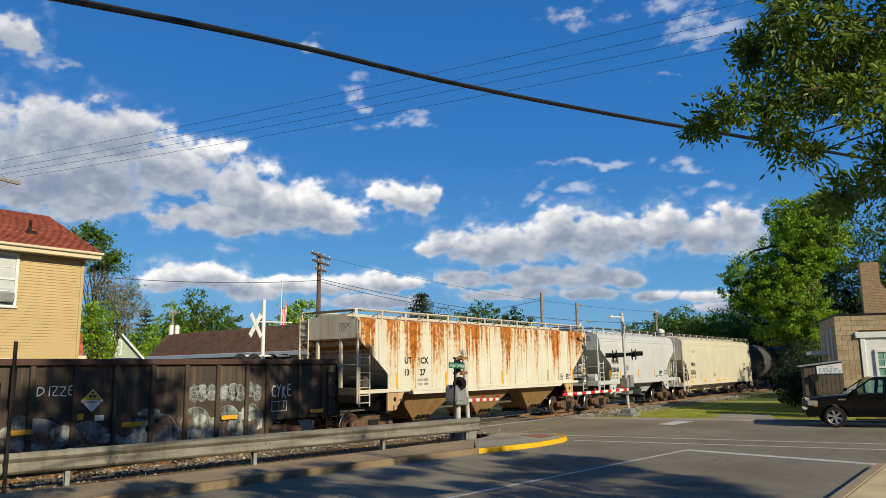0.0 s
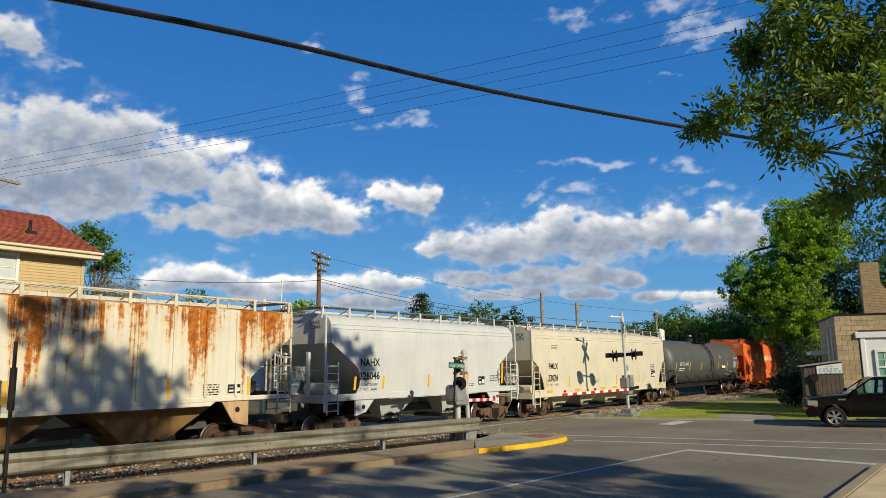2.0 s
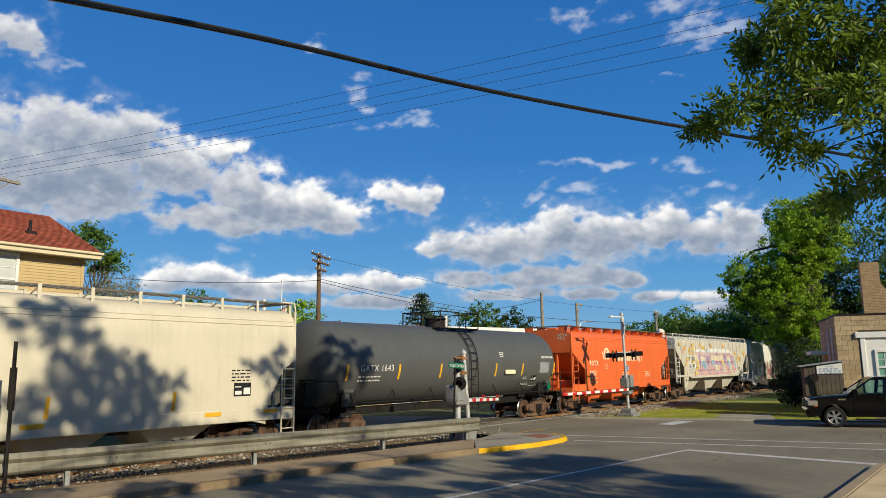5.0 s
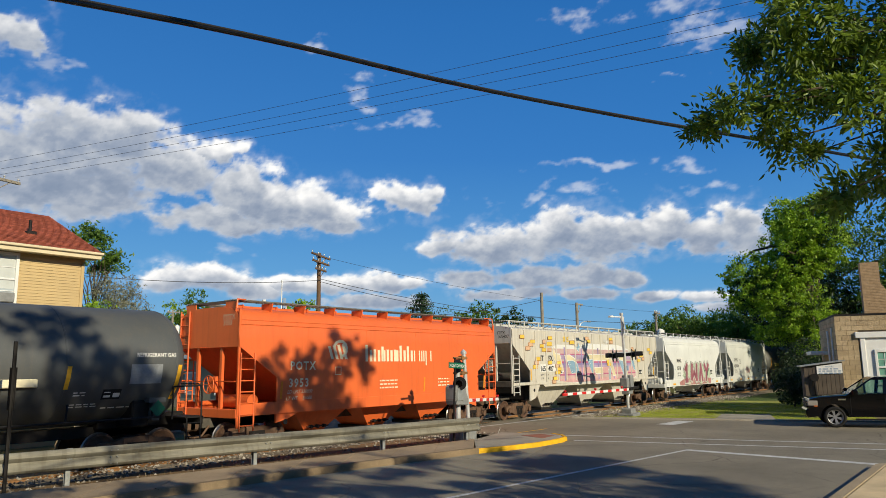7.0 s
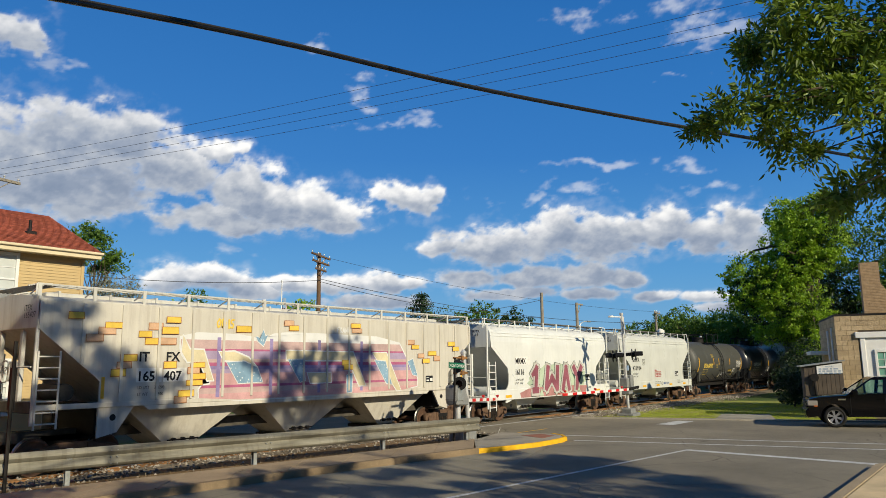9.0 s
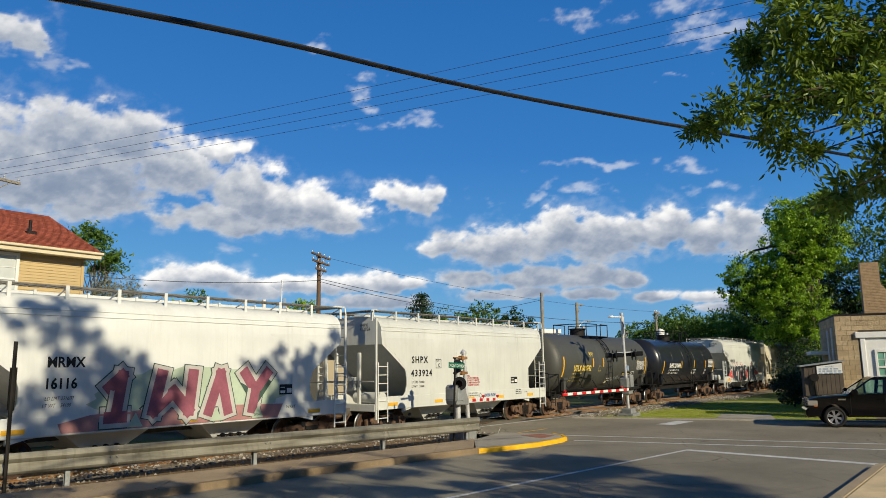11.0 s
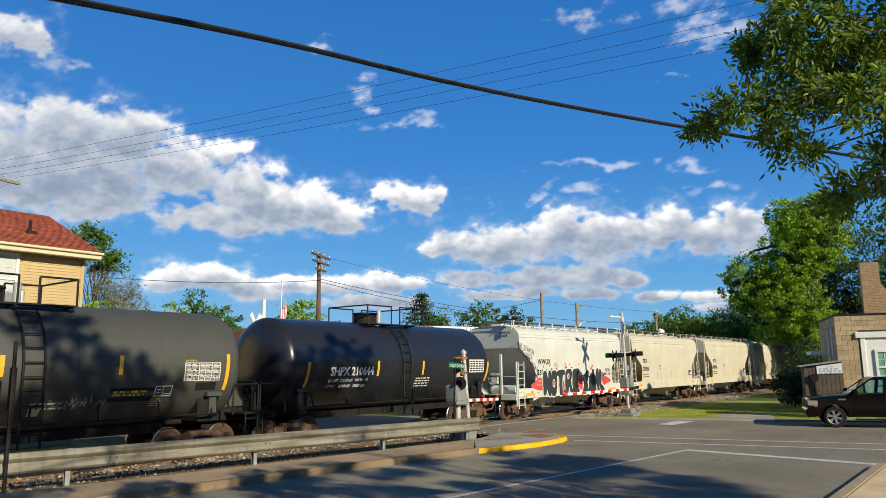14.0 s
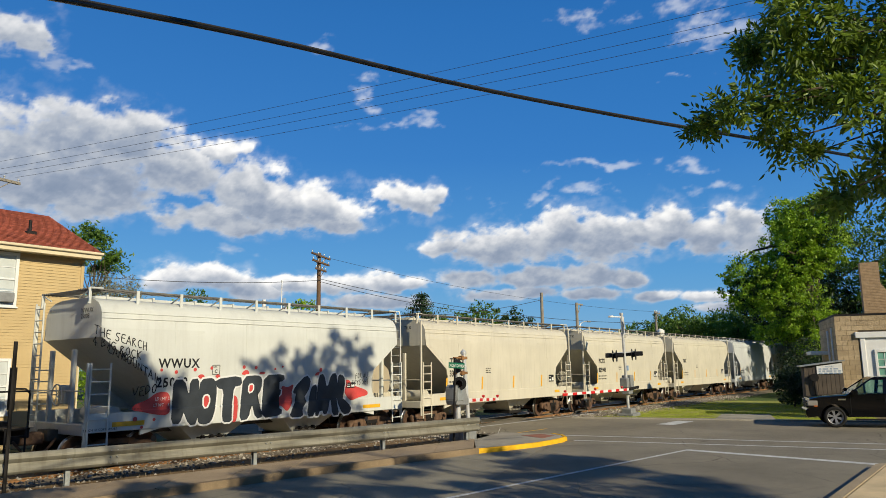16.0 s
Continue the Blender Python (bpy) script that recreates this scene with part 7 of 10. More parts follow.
def crossbuck(parent, m, w=1.22, material=None):
    """Two crossed boards; m places them in the mast's space, facing -y there."""
    for s in (-1, 1):
        bm = BM()
        bevel_box(bm, -w / 2, w / 2, -0.012, 0.012, -0.115, 0.115, 0.004)
        ob = part("crossbuck_board", bm, material or M["board_white"], parent)
        ob.matrix_basis = m @ pose(0, -0.014 * s, 0, 0, s * 50, 0)


def flasher(parent, m, hood=0.32):
    """One round signal lamp: black backing disc, hood and dark red lens, facing -y."""
    bm = BM()
    tube(bm, (0, 0.03, 0), (0, 0.05, 0), 0.30, 28)
    ob = part("backing_disc", bm, M["black"], parent, smooth=True)
    ob.matrix_basis = m
    bm = BM()
    tube(bm, (0, 0.05, 0), (0, 0.20, 0), 0.14, 16, 0.09)
    o = part("lamp_housing", bm, M["black"], parent, smooth=True)
    o.matrix_basis = m
    bm = BM()
    seg = 20
    rows = []
    for k in range(seg + 1):
        a = math.radians(-25 + 230 * k / seg)
        rows.append([(0.16 * math.cos(a), 0.03, 0.16 * math.sin(a)), (0.165 * math.cos(a), -hood, 0.165 * math.sin(a)), (0.155 * math.cos(a), -hood, 0.155 * math.sin(a)), (0.15 * math.cos(a), 0.03, 0.15 * math.sin(a))])
    loft(bm, rows)
    fix_normals(bm)
    o = part("hood", bm, M["black"], parent, smooth=True)
    o.matrix_basis = m
    bm = BM()
    tube(bm, (0, 0.0, 0), (0, 0.03, 0), 0.15, 20)
    o = part("lens", bm, M["lens"], parent, smooth=True)
    o.matrix_basis = m


M["lens"] = plain("dark red lamp lens", (0.03, 0.004, 0.004), 0.2, 0, 0.1, 3.0, 0.02)
M["box_grey"] = plain("silver painted cabinet", (0.27, 0.275, 0.27), 0.6, 0.2, 0.3, 3.0, 0.1)


def gate_arm(parent, a, b, pitch=0.85):
    """A striped barrier arm from a to b, in the parent's space, with three red lamps."""
    a, b = Vector(a), Vector(b)
    d = b - a
    L = d.length
    m = Matrix.Translation(a) @ d.to_track_quat("X", "Z").to_matrix().to_4x4()
    arm = part("gate_arm", bevel_box(BM(), 0, L, -0.02, 0.02, -0.06, 0.06, 0.008), M["board_white"], parent, "red and white striped barrier arm")
    arm.matrix_basis = m
    k = 0.25
    while k < L - 0.3:
        bm = BM()
        for s in (-1, 1):
            y = s * 0.022
            f = [bm.verts.new(p) for p in ((k, y, -0.058), (k + pitch * 0.45, y, -0.058), (k + pitch * 0.45, y, 0.058), (k, y, 0.058))]
            bm.faces.new(f)
        part("red_stripe", bm, M["red"], arm)
        k += pitch
    for f in (0.12, 0.55, 0.98):
        bm = BM()
        tube(bm, (L * f, 0, 0.05), (L * f, 0, 0.12), 0.025, 10)
        tube(bm, (L * f, -0.05, 0.14), (L * f, 0.05, 0.14), 0.042, 12)
        part("arm_lamp", bm, M["red"], arm)


def far_signal():
    """Crossing signal on the far side of the main street; its mast leans a little."""
    base = Vector((36.46, 15.93, 0))
    s = thing("crossing_signal", pose(base.x, base.y, 0, 0, -3.2, 0) @ Matrix.Scale(1.02, 4), "silver crossing signal mast with crossbuck, twin lamps and lowered gate", "crossing signal", "crossing signals")
    bm = BM()
    tube(bm, (0, 0, -0.2), (0, 0, 5.05), 0.075, 14)
    tube(bm, (0, 0, 5.05), (0, 0, 5.17), 0.10, 14)
    part("mast", bm, M["alu"], s, smooth=True)
    bm = BM()
    bevel_box(bm, -0.28, 0.28, -0.28, 0.28, -0.1, 0.30, 0.04)
    bevel_box(bm, -0.45, 0.45, -0.45, 0.45, -0.2, 0.06, 0.04)
    part("base", bm, M["box_grey"], s)
    bm = BM()
    bevel_box(bm, 0.12, 0.50, -0.2, 0.30, 1.15, 1.95, 0.03)
    bevel_box(bm, -0.36, -0.08, -0.2, 0.2, 1.35, 1.85, 0.03)
    bevel_box(bm, -0.2, 0.3, -0.2, 0.2, 1.0, 1.35, 0.03)
    part("gate_mechanism", bm, M["box_grey"], s)
    ang = math.degrees(math.atan2(DR.y, DR.x)) - 90
    crossbuck(s, pose(0.05, -0.08, 4.42, 0, 0, ang + 6), 1.25)
    bm = BM()
    tube(bm, (-0.85, 0.28, 3.12), (0.85, -0.28, 3.12), 0.035, 10)
    part("lamp_crossarm", bm, M["alu"], s)
    for q in (-0.72, 0.72):
        for f in (0, 180):
            flasher(s, pose(q * 0.95, -q * 0.31, 2.98, 0, 0, ang + f) @ pose(0, -0.13, 0))
    bm = BM()
    pipe(bm, [(0, 0, 4.95), (-0.55, 0.25, 4.98)], 0.03)
    bevel_box(bm, -0.85, -0.5, 0.20, 0.38, 4.95, 5.05, 0.02)
    part("top_lamp", bm, M["board_white"], s)
    bm = BM()
    tube(bm, (0.06, -0.08, 2.2), (0.06, -0.08, 2.45), 0.08, 8)
    part("blue_notice", bm, M["spray_blue"], s)
    gate_arm(s, (-0.35, -0.25, 1.28), (-6.85, -0.05, 1.62))
    bm = BM()
    bevel_box(bm, -0.2, 0.9, -0.3, -0.2, 1.22, 1.36, 0.02)
    part("counterweight", bm, M["dark_steel"], s)


def near_signal():
    s = thing("crossing_signal", pose(20.95, 15.41, 0) @ Matrix.Scale(0.975, 4), "silver crossing signal with hooded lamps and a lowered gate", "crossing signal", "crossing signals")
    bm = BM()
    tube(bm, (-0.17, 0, -0.2), (-0.17, 0, 2.5), 0.105, 14)
    part("mast", bm, M["alu"], s, smooth=True)
    bm = BM()
    tube(bm, (0.46, -0.05, 0.0), (0.23, 0.0, 3.10), 0.078, 16)
    tube(bm, (0.23, 0.0, 3.08), (0.228, 0.0, 3.16), 0.115, 16)
    tube(bm, (0.228, 0.0, 3.16), (0.225, 0.0, 3.24), 0.10, 16, 0.03)
    part("pipe_mast", bm, M["alu"], s, smooth=True)
    bm = BM()
    bevel_box(bm, -0.42, 0.08, -0.25, 0.25, -0.2, 0.42, 0.05)
    bevel_box(bm, 0.28, 0.72, -0.2, 0.2, -0.2, 0.32, 0.04)
    part("base", bm, M["box_grey"], s)
    bm = BM()
    prism(bm, [(-0.62, 1.45), (-0.56, 1.28), (0.16, 1.24), (0.16, 1.45), (-0.02, 1.80), (-0.32, 1.98), (-0.52, 1.98), (-0.62, 1.88)], -0.26, 0.22)
    fix_normals(bm)
    bmesh.ops.bevel(bm, geom=bm.edges[:], offset=0.025, segments=2, affect="EDGES")
    g = part("gate_mechanism", bm, M["box_grey"], s)
    bm = BM()
    bevel_box(bm, -0.54, -0.20, -0.285, -0.262, 1.42, 1.84, 0.008)
    part("access_cover", bm, M["galv"], g)
    flasher(s, pose(-0.45, -0.26, 2.64, 0, 0, -4) @ Matrix.Scale(0.80, 4), 0.24)
    flasher(s, pose(-0.42, -0.28, 2.02, 0, 0, -60) @ Matrix.Scale(0.80, 4), 0.30)
    for z in (2.93, 2.39):
        bm = BM()
        tube(bm, (-0.45, -0.05, z), (0.30, 0.0, z), 0.035, 10)
        bevel_box(bm, 0.02, 0.16, -0.1, 0.1, z - 0.08, z + 0.08, 0.02)
        bevel_box(bm, 0.13, 0.36, -0.10, 0.10, z - 0.05, z + 0.05, 0.02)
        part("clamp", bm, M["rail_rust"], s)
    gate_arm(s, (0.10, 0.0, 1.40), (5.05, 1.7, 1.22), 1.0)


def far_track_signal():
    s = thing("crossing_signal", pose(19.9, 25.05, 0), "white crossing signal mast with crossbuck beyond the track", "crossing signal", "crossing signals")
    bm = BM()
    tube(bm, (0, 0, -0.2), (0, 0, 5.5), 0.085, 14)
    part("mast", bm, M["board_white"], s, smooth=True)
    crossbuck(s, pose(-0.50, -0.12, 4.38, 0, 0, 18), 1.2)
    bm = BM()
    tube(bm, (-0.2, 0, 4.55), (1.3, -0.3, 4.55), 0.03, 8)
    part("sign_arm", bm, M["board_white"], s)
    bm = BM()
    tube(bm, (-1.2, 0.3, 3.1), (1.2, -0.3, 3.1), 0.035, 8)
    part("lamp_crossarm", bm, M["board_white"], s)
    for q in (-1.0, -0.4, 0.4, 1.0):
        flasher(s, pose(q, -0.2 * q, 2.9, 0, 0, 160))


far_signal()
near_signal()
far_track_signal()


def street_sign():
    s = thing("street_sign", pose(19.9, 14.95, 0, 0, 3, 0), "green street name sign on a thin steel post", "street sign")
    bm = BM()
    box(bm, -0.028, 0.028, -0.02, 0.02, -0.1, 2.86)
    part("post", bm, M["dark_steel"], s)
    bm = BM()
    bevel_box(bm, -0.40, 0.50, -0.045, -0.03, 2.50, 2.69, 0.004)
    bl = part("sign_blade", bm, M["green_sign"], s)
    cu = letters("MONTGOMERY", 0.145, -0.37, 2.54, lambda z: 0.046, M["white_mark"], bl, wide=0.9)


def back_post():
    s = thing("sign_post", pose(6.75, 16.75, 0), "dark steel channel sign post seen from the side", "sign post")
    bm = BM()
    box(bm, -0.035, 0.035, -0.012, 0.012, 0.0, 3.2)
    box(bm, -0.035, -0.02, -0.03, 0.0, 0.0, 3.2)
    box(bm, 0.02, 0.035, -0.03, 0.0, 0.0, 3.2)
    part("post", bm, M["dark_steel"], s)
    bm = BM()
    bevel_box(bm, 0.035, 0.055, -0.06, 0.28, 1.75, 2.65, 0.004)
    part("sign_panel", bm, M["dark_steel"], s)


street_sign()
back_post()
bm = BM()
bmesh.ops.create_cube(bm, size=1, matrix=Matrix.Translation((22.6, 14.9, 0.24)) @ Euler((0.5, 0.6, 0.8)).to_matrix().to_4x4() @ Matrix.Diagonal((0.2, 0.005, 0.16, 1)))
tagged(part("paper_tag", bm, M["board_white"]), "small white paper tag lying beside the signal", "litter")


# ---------------------------------------------------------------- utility poles and wires
M["pole_wood"] = plain("weathered brown pole wood", (0.16, 0.10, 0.06), 0.85, 0, 0.4, 1.5, 0.4)
M["pole_grey"] = plain("grey weathered pole wood", (0.30, 0.265, 0.21), 0.85, 0, 0.35, 1.5, 0.4)
M["insulator"] = plain("grey glazed insulator", (0.45, 0.45, 0.44), 0.3, 0, 0.2, 5.0, 0.05)
M["cable"] = plain("black insulated cable", (0.025, 0.024, 0.022), 0.5, 0, 0.4, 0.6, 0.2)


def utility_pole(x, y, h, label, arms=((0.4, 2.2), (1.3, 1.8)), turn=0.0, cans=0, mat="pole_wood", r=0.15):
    p = thing("utility_pole", pose(x, y, 0, 0, 0, turn), label, "utility pole", "utility poles")
    bm = BM()
    tube(bm, (0, 0, -0.3), (0, 0, h), r * 1.25, 12, r * 0.8)
    part("pole", bm, M[mat], p, smooth=True)
    for dz, w in arms:
        bm = BM()
        bevel_box(bm, -w / 2, w / 2, -0.22, -0.10, h - dz - 0.07, h - dz + 0.07, 0.01)
        for s in (-1, 1):
            tube(bm, (s * w * 0.32, -0.16, h - dz), (0, -0.12, h - dz - 0.55), 0.025, 6)
        part("crossarm", bm, M[mat], p)
        for k in range(4):
            q = -w / 2 + 0.1 + k * (w - 0.2) / 3
            bm = BM()
            tube(bm, (q, -0.16, h - dz + 0.07), (q, -0.16, h - dz + 0.16), 0.03, 8)
            tube(bm, (q, -0.16, h - dz + 0.16), (q, -0.16, h - dz + 0.24), 0.06, 10, 0.04)
            part("insulator", bm, M["insulator"], p)
    for k in range(cans):
        bm = BM()
        q = (k - (cans - 1) / 2) * 0.75
        tube(bm, (q, -0.42, h - 2.9), (q, -0.42, h - 1.9), 0.27, 16)
        tube(bm, (q, -0.42, h - 1.9), (q, -0.42, h - 1.75), 0.27, 16, 0.08)
        part("transformer", bm, M["board_white"], p, "pale grey transformer can", smooth=True)
    return p


utility_pole(37.23, 40.48, 11.2, "brown wooden utility pole with two crowded crossarms", ((0.25, 3.6), (0.75, 3.2), (1.3, 2.0)), 25, 0, "pole_wood", 0.17)
utility_pole(52.06, 29.83, 8.5, "weathered wooden utility pole", (), 0, 0, "pole_grey")
utility_pole(69.9, 27.17, 7.75, "grey wooden utility pole with transformer cans", ((0.2, 2.6),), 10, 2, "pole_grey", 0.14)
utility_pole(13.6, 37.6, 11.9, "grey wooden utility pole behind the yellow house", ((0.15, 2.4),), 15, 0, "pole_grey")
utility_pole(47.55, 76.4, 9.5, "distant wooden utility pole with transformer cans", ((0.3, 1.6),), 0, 2, "pole_grey")
utility_pole(92.0, 40.0, 7.0, "thin distant wooden pole", ((0.3, 2.2),), 30, 0, "pole_grey", 0.1)
utility_pole(98.0, 30.5, 7.9, "thin distant wooden pole", ((0.9, 2.6),), 70, 0, "pole_grey", 0.1)


def lamp_pole():
    p = thing("street_lamp", pose(53.4, 27.36, 0), "grey wooden pole with a street lamp on a curved arm", "street lamp")
    bm = BM()
    tube(bm, (0, 0, -0.3), (0, 0, 7.6), 0.16, 10, 0.11)
    bevel_box(bm, -0.05, 1.0, -0.06, 0.06, 7.42, 7.54, 0.01)
    tube(bm, (0.75, 0, 7.45), (0.1, 0, 6.6), 0.03, 6)
    part("pole", bm, M["pole_grey"], p, smooth=True)
    bm = BM()
    pipe(bm, [(0.1, 0, 5.5), (0.5, -0.1, 5.95), (1.0, -0.15, 6.1), (1.35, -0.2, 6.12)], 0.035)
    part("lamp_arm", bm, M["alu"], p)
    bm = BM()
    bevel_box(bm, 1.3, 1.85, -0.32, -0.08, 6.06, 6.18, 0.03)
    part("lamp_head", bm, M["box_grey"], p)


lamp_pole()


def wire(a, b, r, sag, label, name="overhead_wire", material=None, n=24):
    a, b = Vector(a), Vector(b)
    bm = BM()
    pts = [a + (b - a) * k / n - Vector((0, 0, 4 * sag * (k / n) * (1 - k / n))) for k in range(n + 1)]
    d = (b - a).normalized()
    side = d.cross(Vector((0, 0, 1))).normalized()
    up = side.cross(d)
    loft(bm, [[p + (side * math.cos(t) + up * math.sin(t)) * r for t in (0, 1.05, 2.09, 3.14, 4.19, 5.24)] for p in pts])
    fix_normals(bm)
    return tagged(part(name, bm, material or M["cable"], smooth=True), label, "overhead wire", "overhead wires")


wire((13.75, 37.5, 12.62), (24.0, -0.2, 14.0), 0.007, 0.25, "thin dark power line between poles")
wire((13.8, 37.5, 12.26), (24.0, -0.15, 13.5), 0.007, 0.25, "thin dark power line between poles")
wire((13.8, 37.5, 11.98), (24.0, -0.1, 13.1), 0.007, 0.25, "thin dark power line between poles")
wire((14.4, 37.3, 11.92), (24.0, -0.05, 12.6), 0.007, 0.25, "thin dark power line between poles")
wire((37.2, 40.3, 9.2), (69.9, 27.1, 6.6), 0.02, 0.9, "dark line between distant poles")
wire((37.2, 40.3, 9.0), (52.0, 29.8, 6.4), 0.02, 0.5, "dark line between distant poles")
wire((37.8, 40.3, 10.9), (69.9, 27.1, 7.7), 0.012, 0.7, "dark line between distant poles")
wire((37.2, 40.3, 9.1), (14.0, 45.0, 8.6), 0.02, 0.6, "dark line between distant poles")
wire((52.0, 29.8, 7.9), (42.0, 35.5, 6.4), 0.02, 0.3, "dark service line between distant poles")


def thick_cable():
    pts = [(2.1, 8.35, 6.55), (4.12, 9.66, 7.55), (7.9, 10.0, 8.45), (12.84, 9.54, 9.07), (17.8, 8.0, 9.36), (23.37, 5.46, 9.47), (33.99, 0.65, 9.66)]
    pts = [(x * 0.55, y * 0.55, 2.55 + (z - 2.55) * 0.55) for x, y, z in pts]
    cu = bpy.data.curves.new("t", "CURVE")
    cu.dimensions, cu.bevel_depth, cu.bevel_resolution, cu.resolution_u = "3D", 0.024, 2, 10
    sp = cu.splines.new("BEZIER")
    sp.bezier_points.add(len(pts) - 1)
    for q, p in zip(sp.bezier_points, pts):
        q.co, q.handle_left_type, q.handle_right_type = p, "AUTO", "AUTO"
    tmp = bpy.data.objects.new("t", cu)
    scene.collection.objects.link(tmp)
    me = bpy.data.meshes.new_from_object(tmp.evaluated_get(bpy.context.evaluated_depsgraph_get()))
    bpy.data.objects.remove(tmp)
    me.materials.clear()
    me.materials.append(M["cable_sheath"])
    cable = tagged(new("overhead_cable", me), "thick black bundled overhead cable with a shiny strand", "overhead wire", "overhead wires")
    # the glossy strand lashed on top of it
    cu = bpy.data.curves.new("t", "CURVE")
    cu.dimensions, cu.bevel_depth, cu.bevel_resolution, cu.resolution_u = "3D", 0.012, 2, 10
    sp = cu.splines.new("BEZIER")
    sp.bezier_points.add(len(pts) - 1)
    for q, p in zip(sp.bezier_points, pts):
        q.co, q.handle_left_type, q.handle_right_type = (p[0] - 0.010, p[1] - 0.012, p[2] + 0.019), "AUTO", "AUTO"
    tmp = bpy.data.objects.new("t", cu)
    scene.collection.objects.link(tmp)
    me = bpy.data.meshes.new_from_object(tmp.evaluated_get(bpy.context.evaluated_depsgraph_get()))
    bpy.data.objects.remove(tmp)
    me.materials.clear()
    me.materials.append(M["strand"])
    part("strand", me, None, cable)


M["strand"] = plain("worn glossy strand", (0.06, 0.055, 0.05), 0.22, 0.4, 0.5, 0.5, 0.3, 0.01)
M["cable_sheath"] = plain("shiny black cable sheath", (0.006, 0.006, 0.006), 0.30, 0, 0.6, 0.8, 0.5, 0.02)
thick_cable()

# ---------------------------------------------------------------- buildings
def glass_material():
    n = Nodes("window glass")
    n.b.inputs["Roughness"].default_value = 0.03
    return n.done((0.42, 0.47, 0.49), 0.10, 0.0, 0.5)


M["glass"] = glass_material()
M["siding"] = plain("mustard yellow clapboard paint", (0.54, 0.40, 0.20), 0.7, 0, 0.1, 0.8, 0.1)
M["cream_trim"] = plain("cream trim paint", (0.70, 0.60, 0.40), 0.6, 0, 0.12, 1.5, 0.1)
M["white_trim"] = plain("white window paint", (0.78, 0.77, 0.74), 0.5, 0, 0.1, 2.0, 0.05)
M["curtain"] = plain("pale blind", (0.55, 0.58, 0.56), 0.8, 0, 0.1, 2.0, 0.05)


def shingle_material(name, c):
    n = Nodes(name)
    g = n.t.nodes.new("ShaderNodeNewGeometry")
    v = n.coords()
    col = n.mix(g.outputs["Random Per Island"], scaled(c, 0.72), scaled(c, 1.2))
    col = n.mix(n.math("MULTIPLY", n.mask(n.noise(v, 0.5, 5), 0.4, 0.7), 0.35), col, scaled(c, 0.6))
    n.bump(n.noise(v, 40, 3), 0.3, 0.01)
    return n.done(col, 0.9)


M["red_shingle"] = shingle_material("red asphalt shingle", (0.44, 0.115, 0.065))
M["brown_shingle"] = shingle_material("brown asphalt shingle", (0.20, 0.11, 0.075))


def shingle_roof(name, corner, along, up, n_along, n_up, material, parent, step=0.30, hexed=True):
    """Courses of tabs on a sloping plane from its lower left corner; along and up are the plane's full edge vectors."""
    corner, along, up = Vector(corner), Vector(along), Vector(up)
    nrm = along.cross(up).normalized()
    verts, faces = [], []
    for r in range(n_up):
        for k in range(-1, n_along + 1):
            a0 = (k + (0.5 if r % 2 else 0.0)) / n_along
            a1 = a0 + 1 / n_along
            a0, a1 = min(1, max(0, a0)), min(1, max(0, a1))
            if a1 - a0 < 1e-3:
                continue
            u0, u1 = r / n_up, min(1.0, (r + 1.25) / n_up)
            m0, m1 = a0 + (a1 - a0) * 0.22, a1 - (a1 - a0) * 0.22
            pts = [(m0, u0), (m1, u0), (a1, u0 + 0.35 / n_up), (a1, u1), (a0, u1), (a0, u0 + 0.35 / n_up)] if hexed else [(a0 + 0.002, u0), (a1 - 0.002, u0), (a1 - 0.002, u1), (a0 + 0.002, u1)]
            i = len(verts)
            for a, u in pts:
                lift = 0.022 - 0.018 * (u - u0) / max(1e-6, u1 - u0)
                verts.append(corner + along * a + up * u + nrm * lift)
            faces.append(list(range(i, i + len(pts))))
    me = bpy.data.meshes.new(name)
    me.from_pydata([tuple(v) for v in verts], [], faces)
    me.materials.append(material)
    ob = new(name, me)
    ob.parent = parent
    return ob


def sash_window(parent, x, y, z, w, h, material, ac=False):
    """A double-hung window in a wall that faces -y, its outer face at y."""
    win = part("window", box(BM(), x, x + w, y - 0.035, y - 0.022, z, z + h), M["glass"], parent)
    bm = BM()
    t = 0.11
    for a in ((x - t, x, z - t, z + h + t), (x + w, x + w + t, z - t, z + h + t), (x, x + w, z + h, z + h + t), (x, x + w, z - t, z)):
        bevel_box(bm, a[0], a[1], y - 0.085, y - 0.005, a[2], a[3], 0.008)
    part("frame", bm, M["white_trim"], win)
    bm = BM()
    bevel_box(bm, x, x + w, y - 0.075, y - 0.03, z + h * 0.5 - 0.03, z + h * 0.5 + 0.03, 0.006)
    for q in (0.25, 0.75):
        bevel_box(bm, x, x + w, y - 0.06, y - 0.03, z + h * q - 0.012, z + h * q + 0.012, 0.004)
    part("sash_bar", bm, M["white_trim"], win)
    bm = BM()
    bevel_box(bm, x - t - 0.05, x + w + t + 0.05, y - 0.10, y + 0.07, z - t - 0.06, z - t, 0.01)
    part("sill", bm, M["white_trim"], win)
    bm = BM()
    box(bm, x + 0.01, x + w - 0.01, y - 0.04, y - 0.0365, z + h * 0.3, z + h)
    part("blind", bm, M["curtain"], win)
    if ac:
        bm = BM()
        bevel_box(bm, x + w - 0.62, x + w - 0.04, y - 0.28, y + 0.06, z + 0.02, z + 0.36, 0.02)
        part("air_conditioner", bm, M["box_grey"], win)


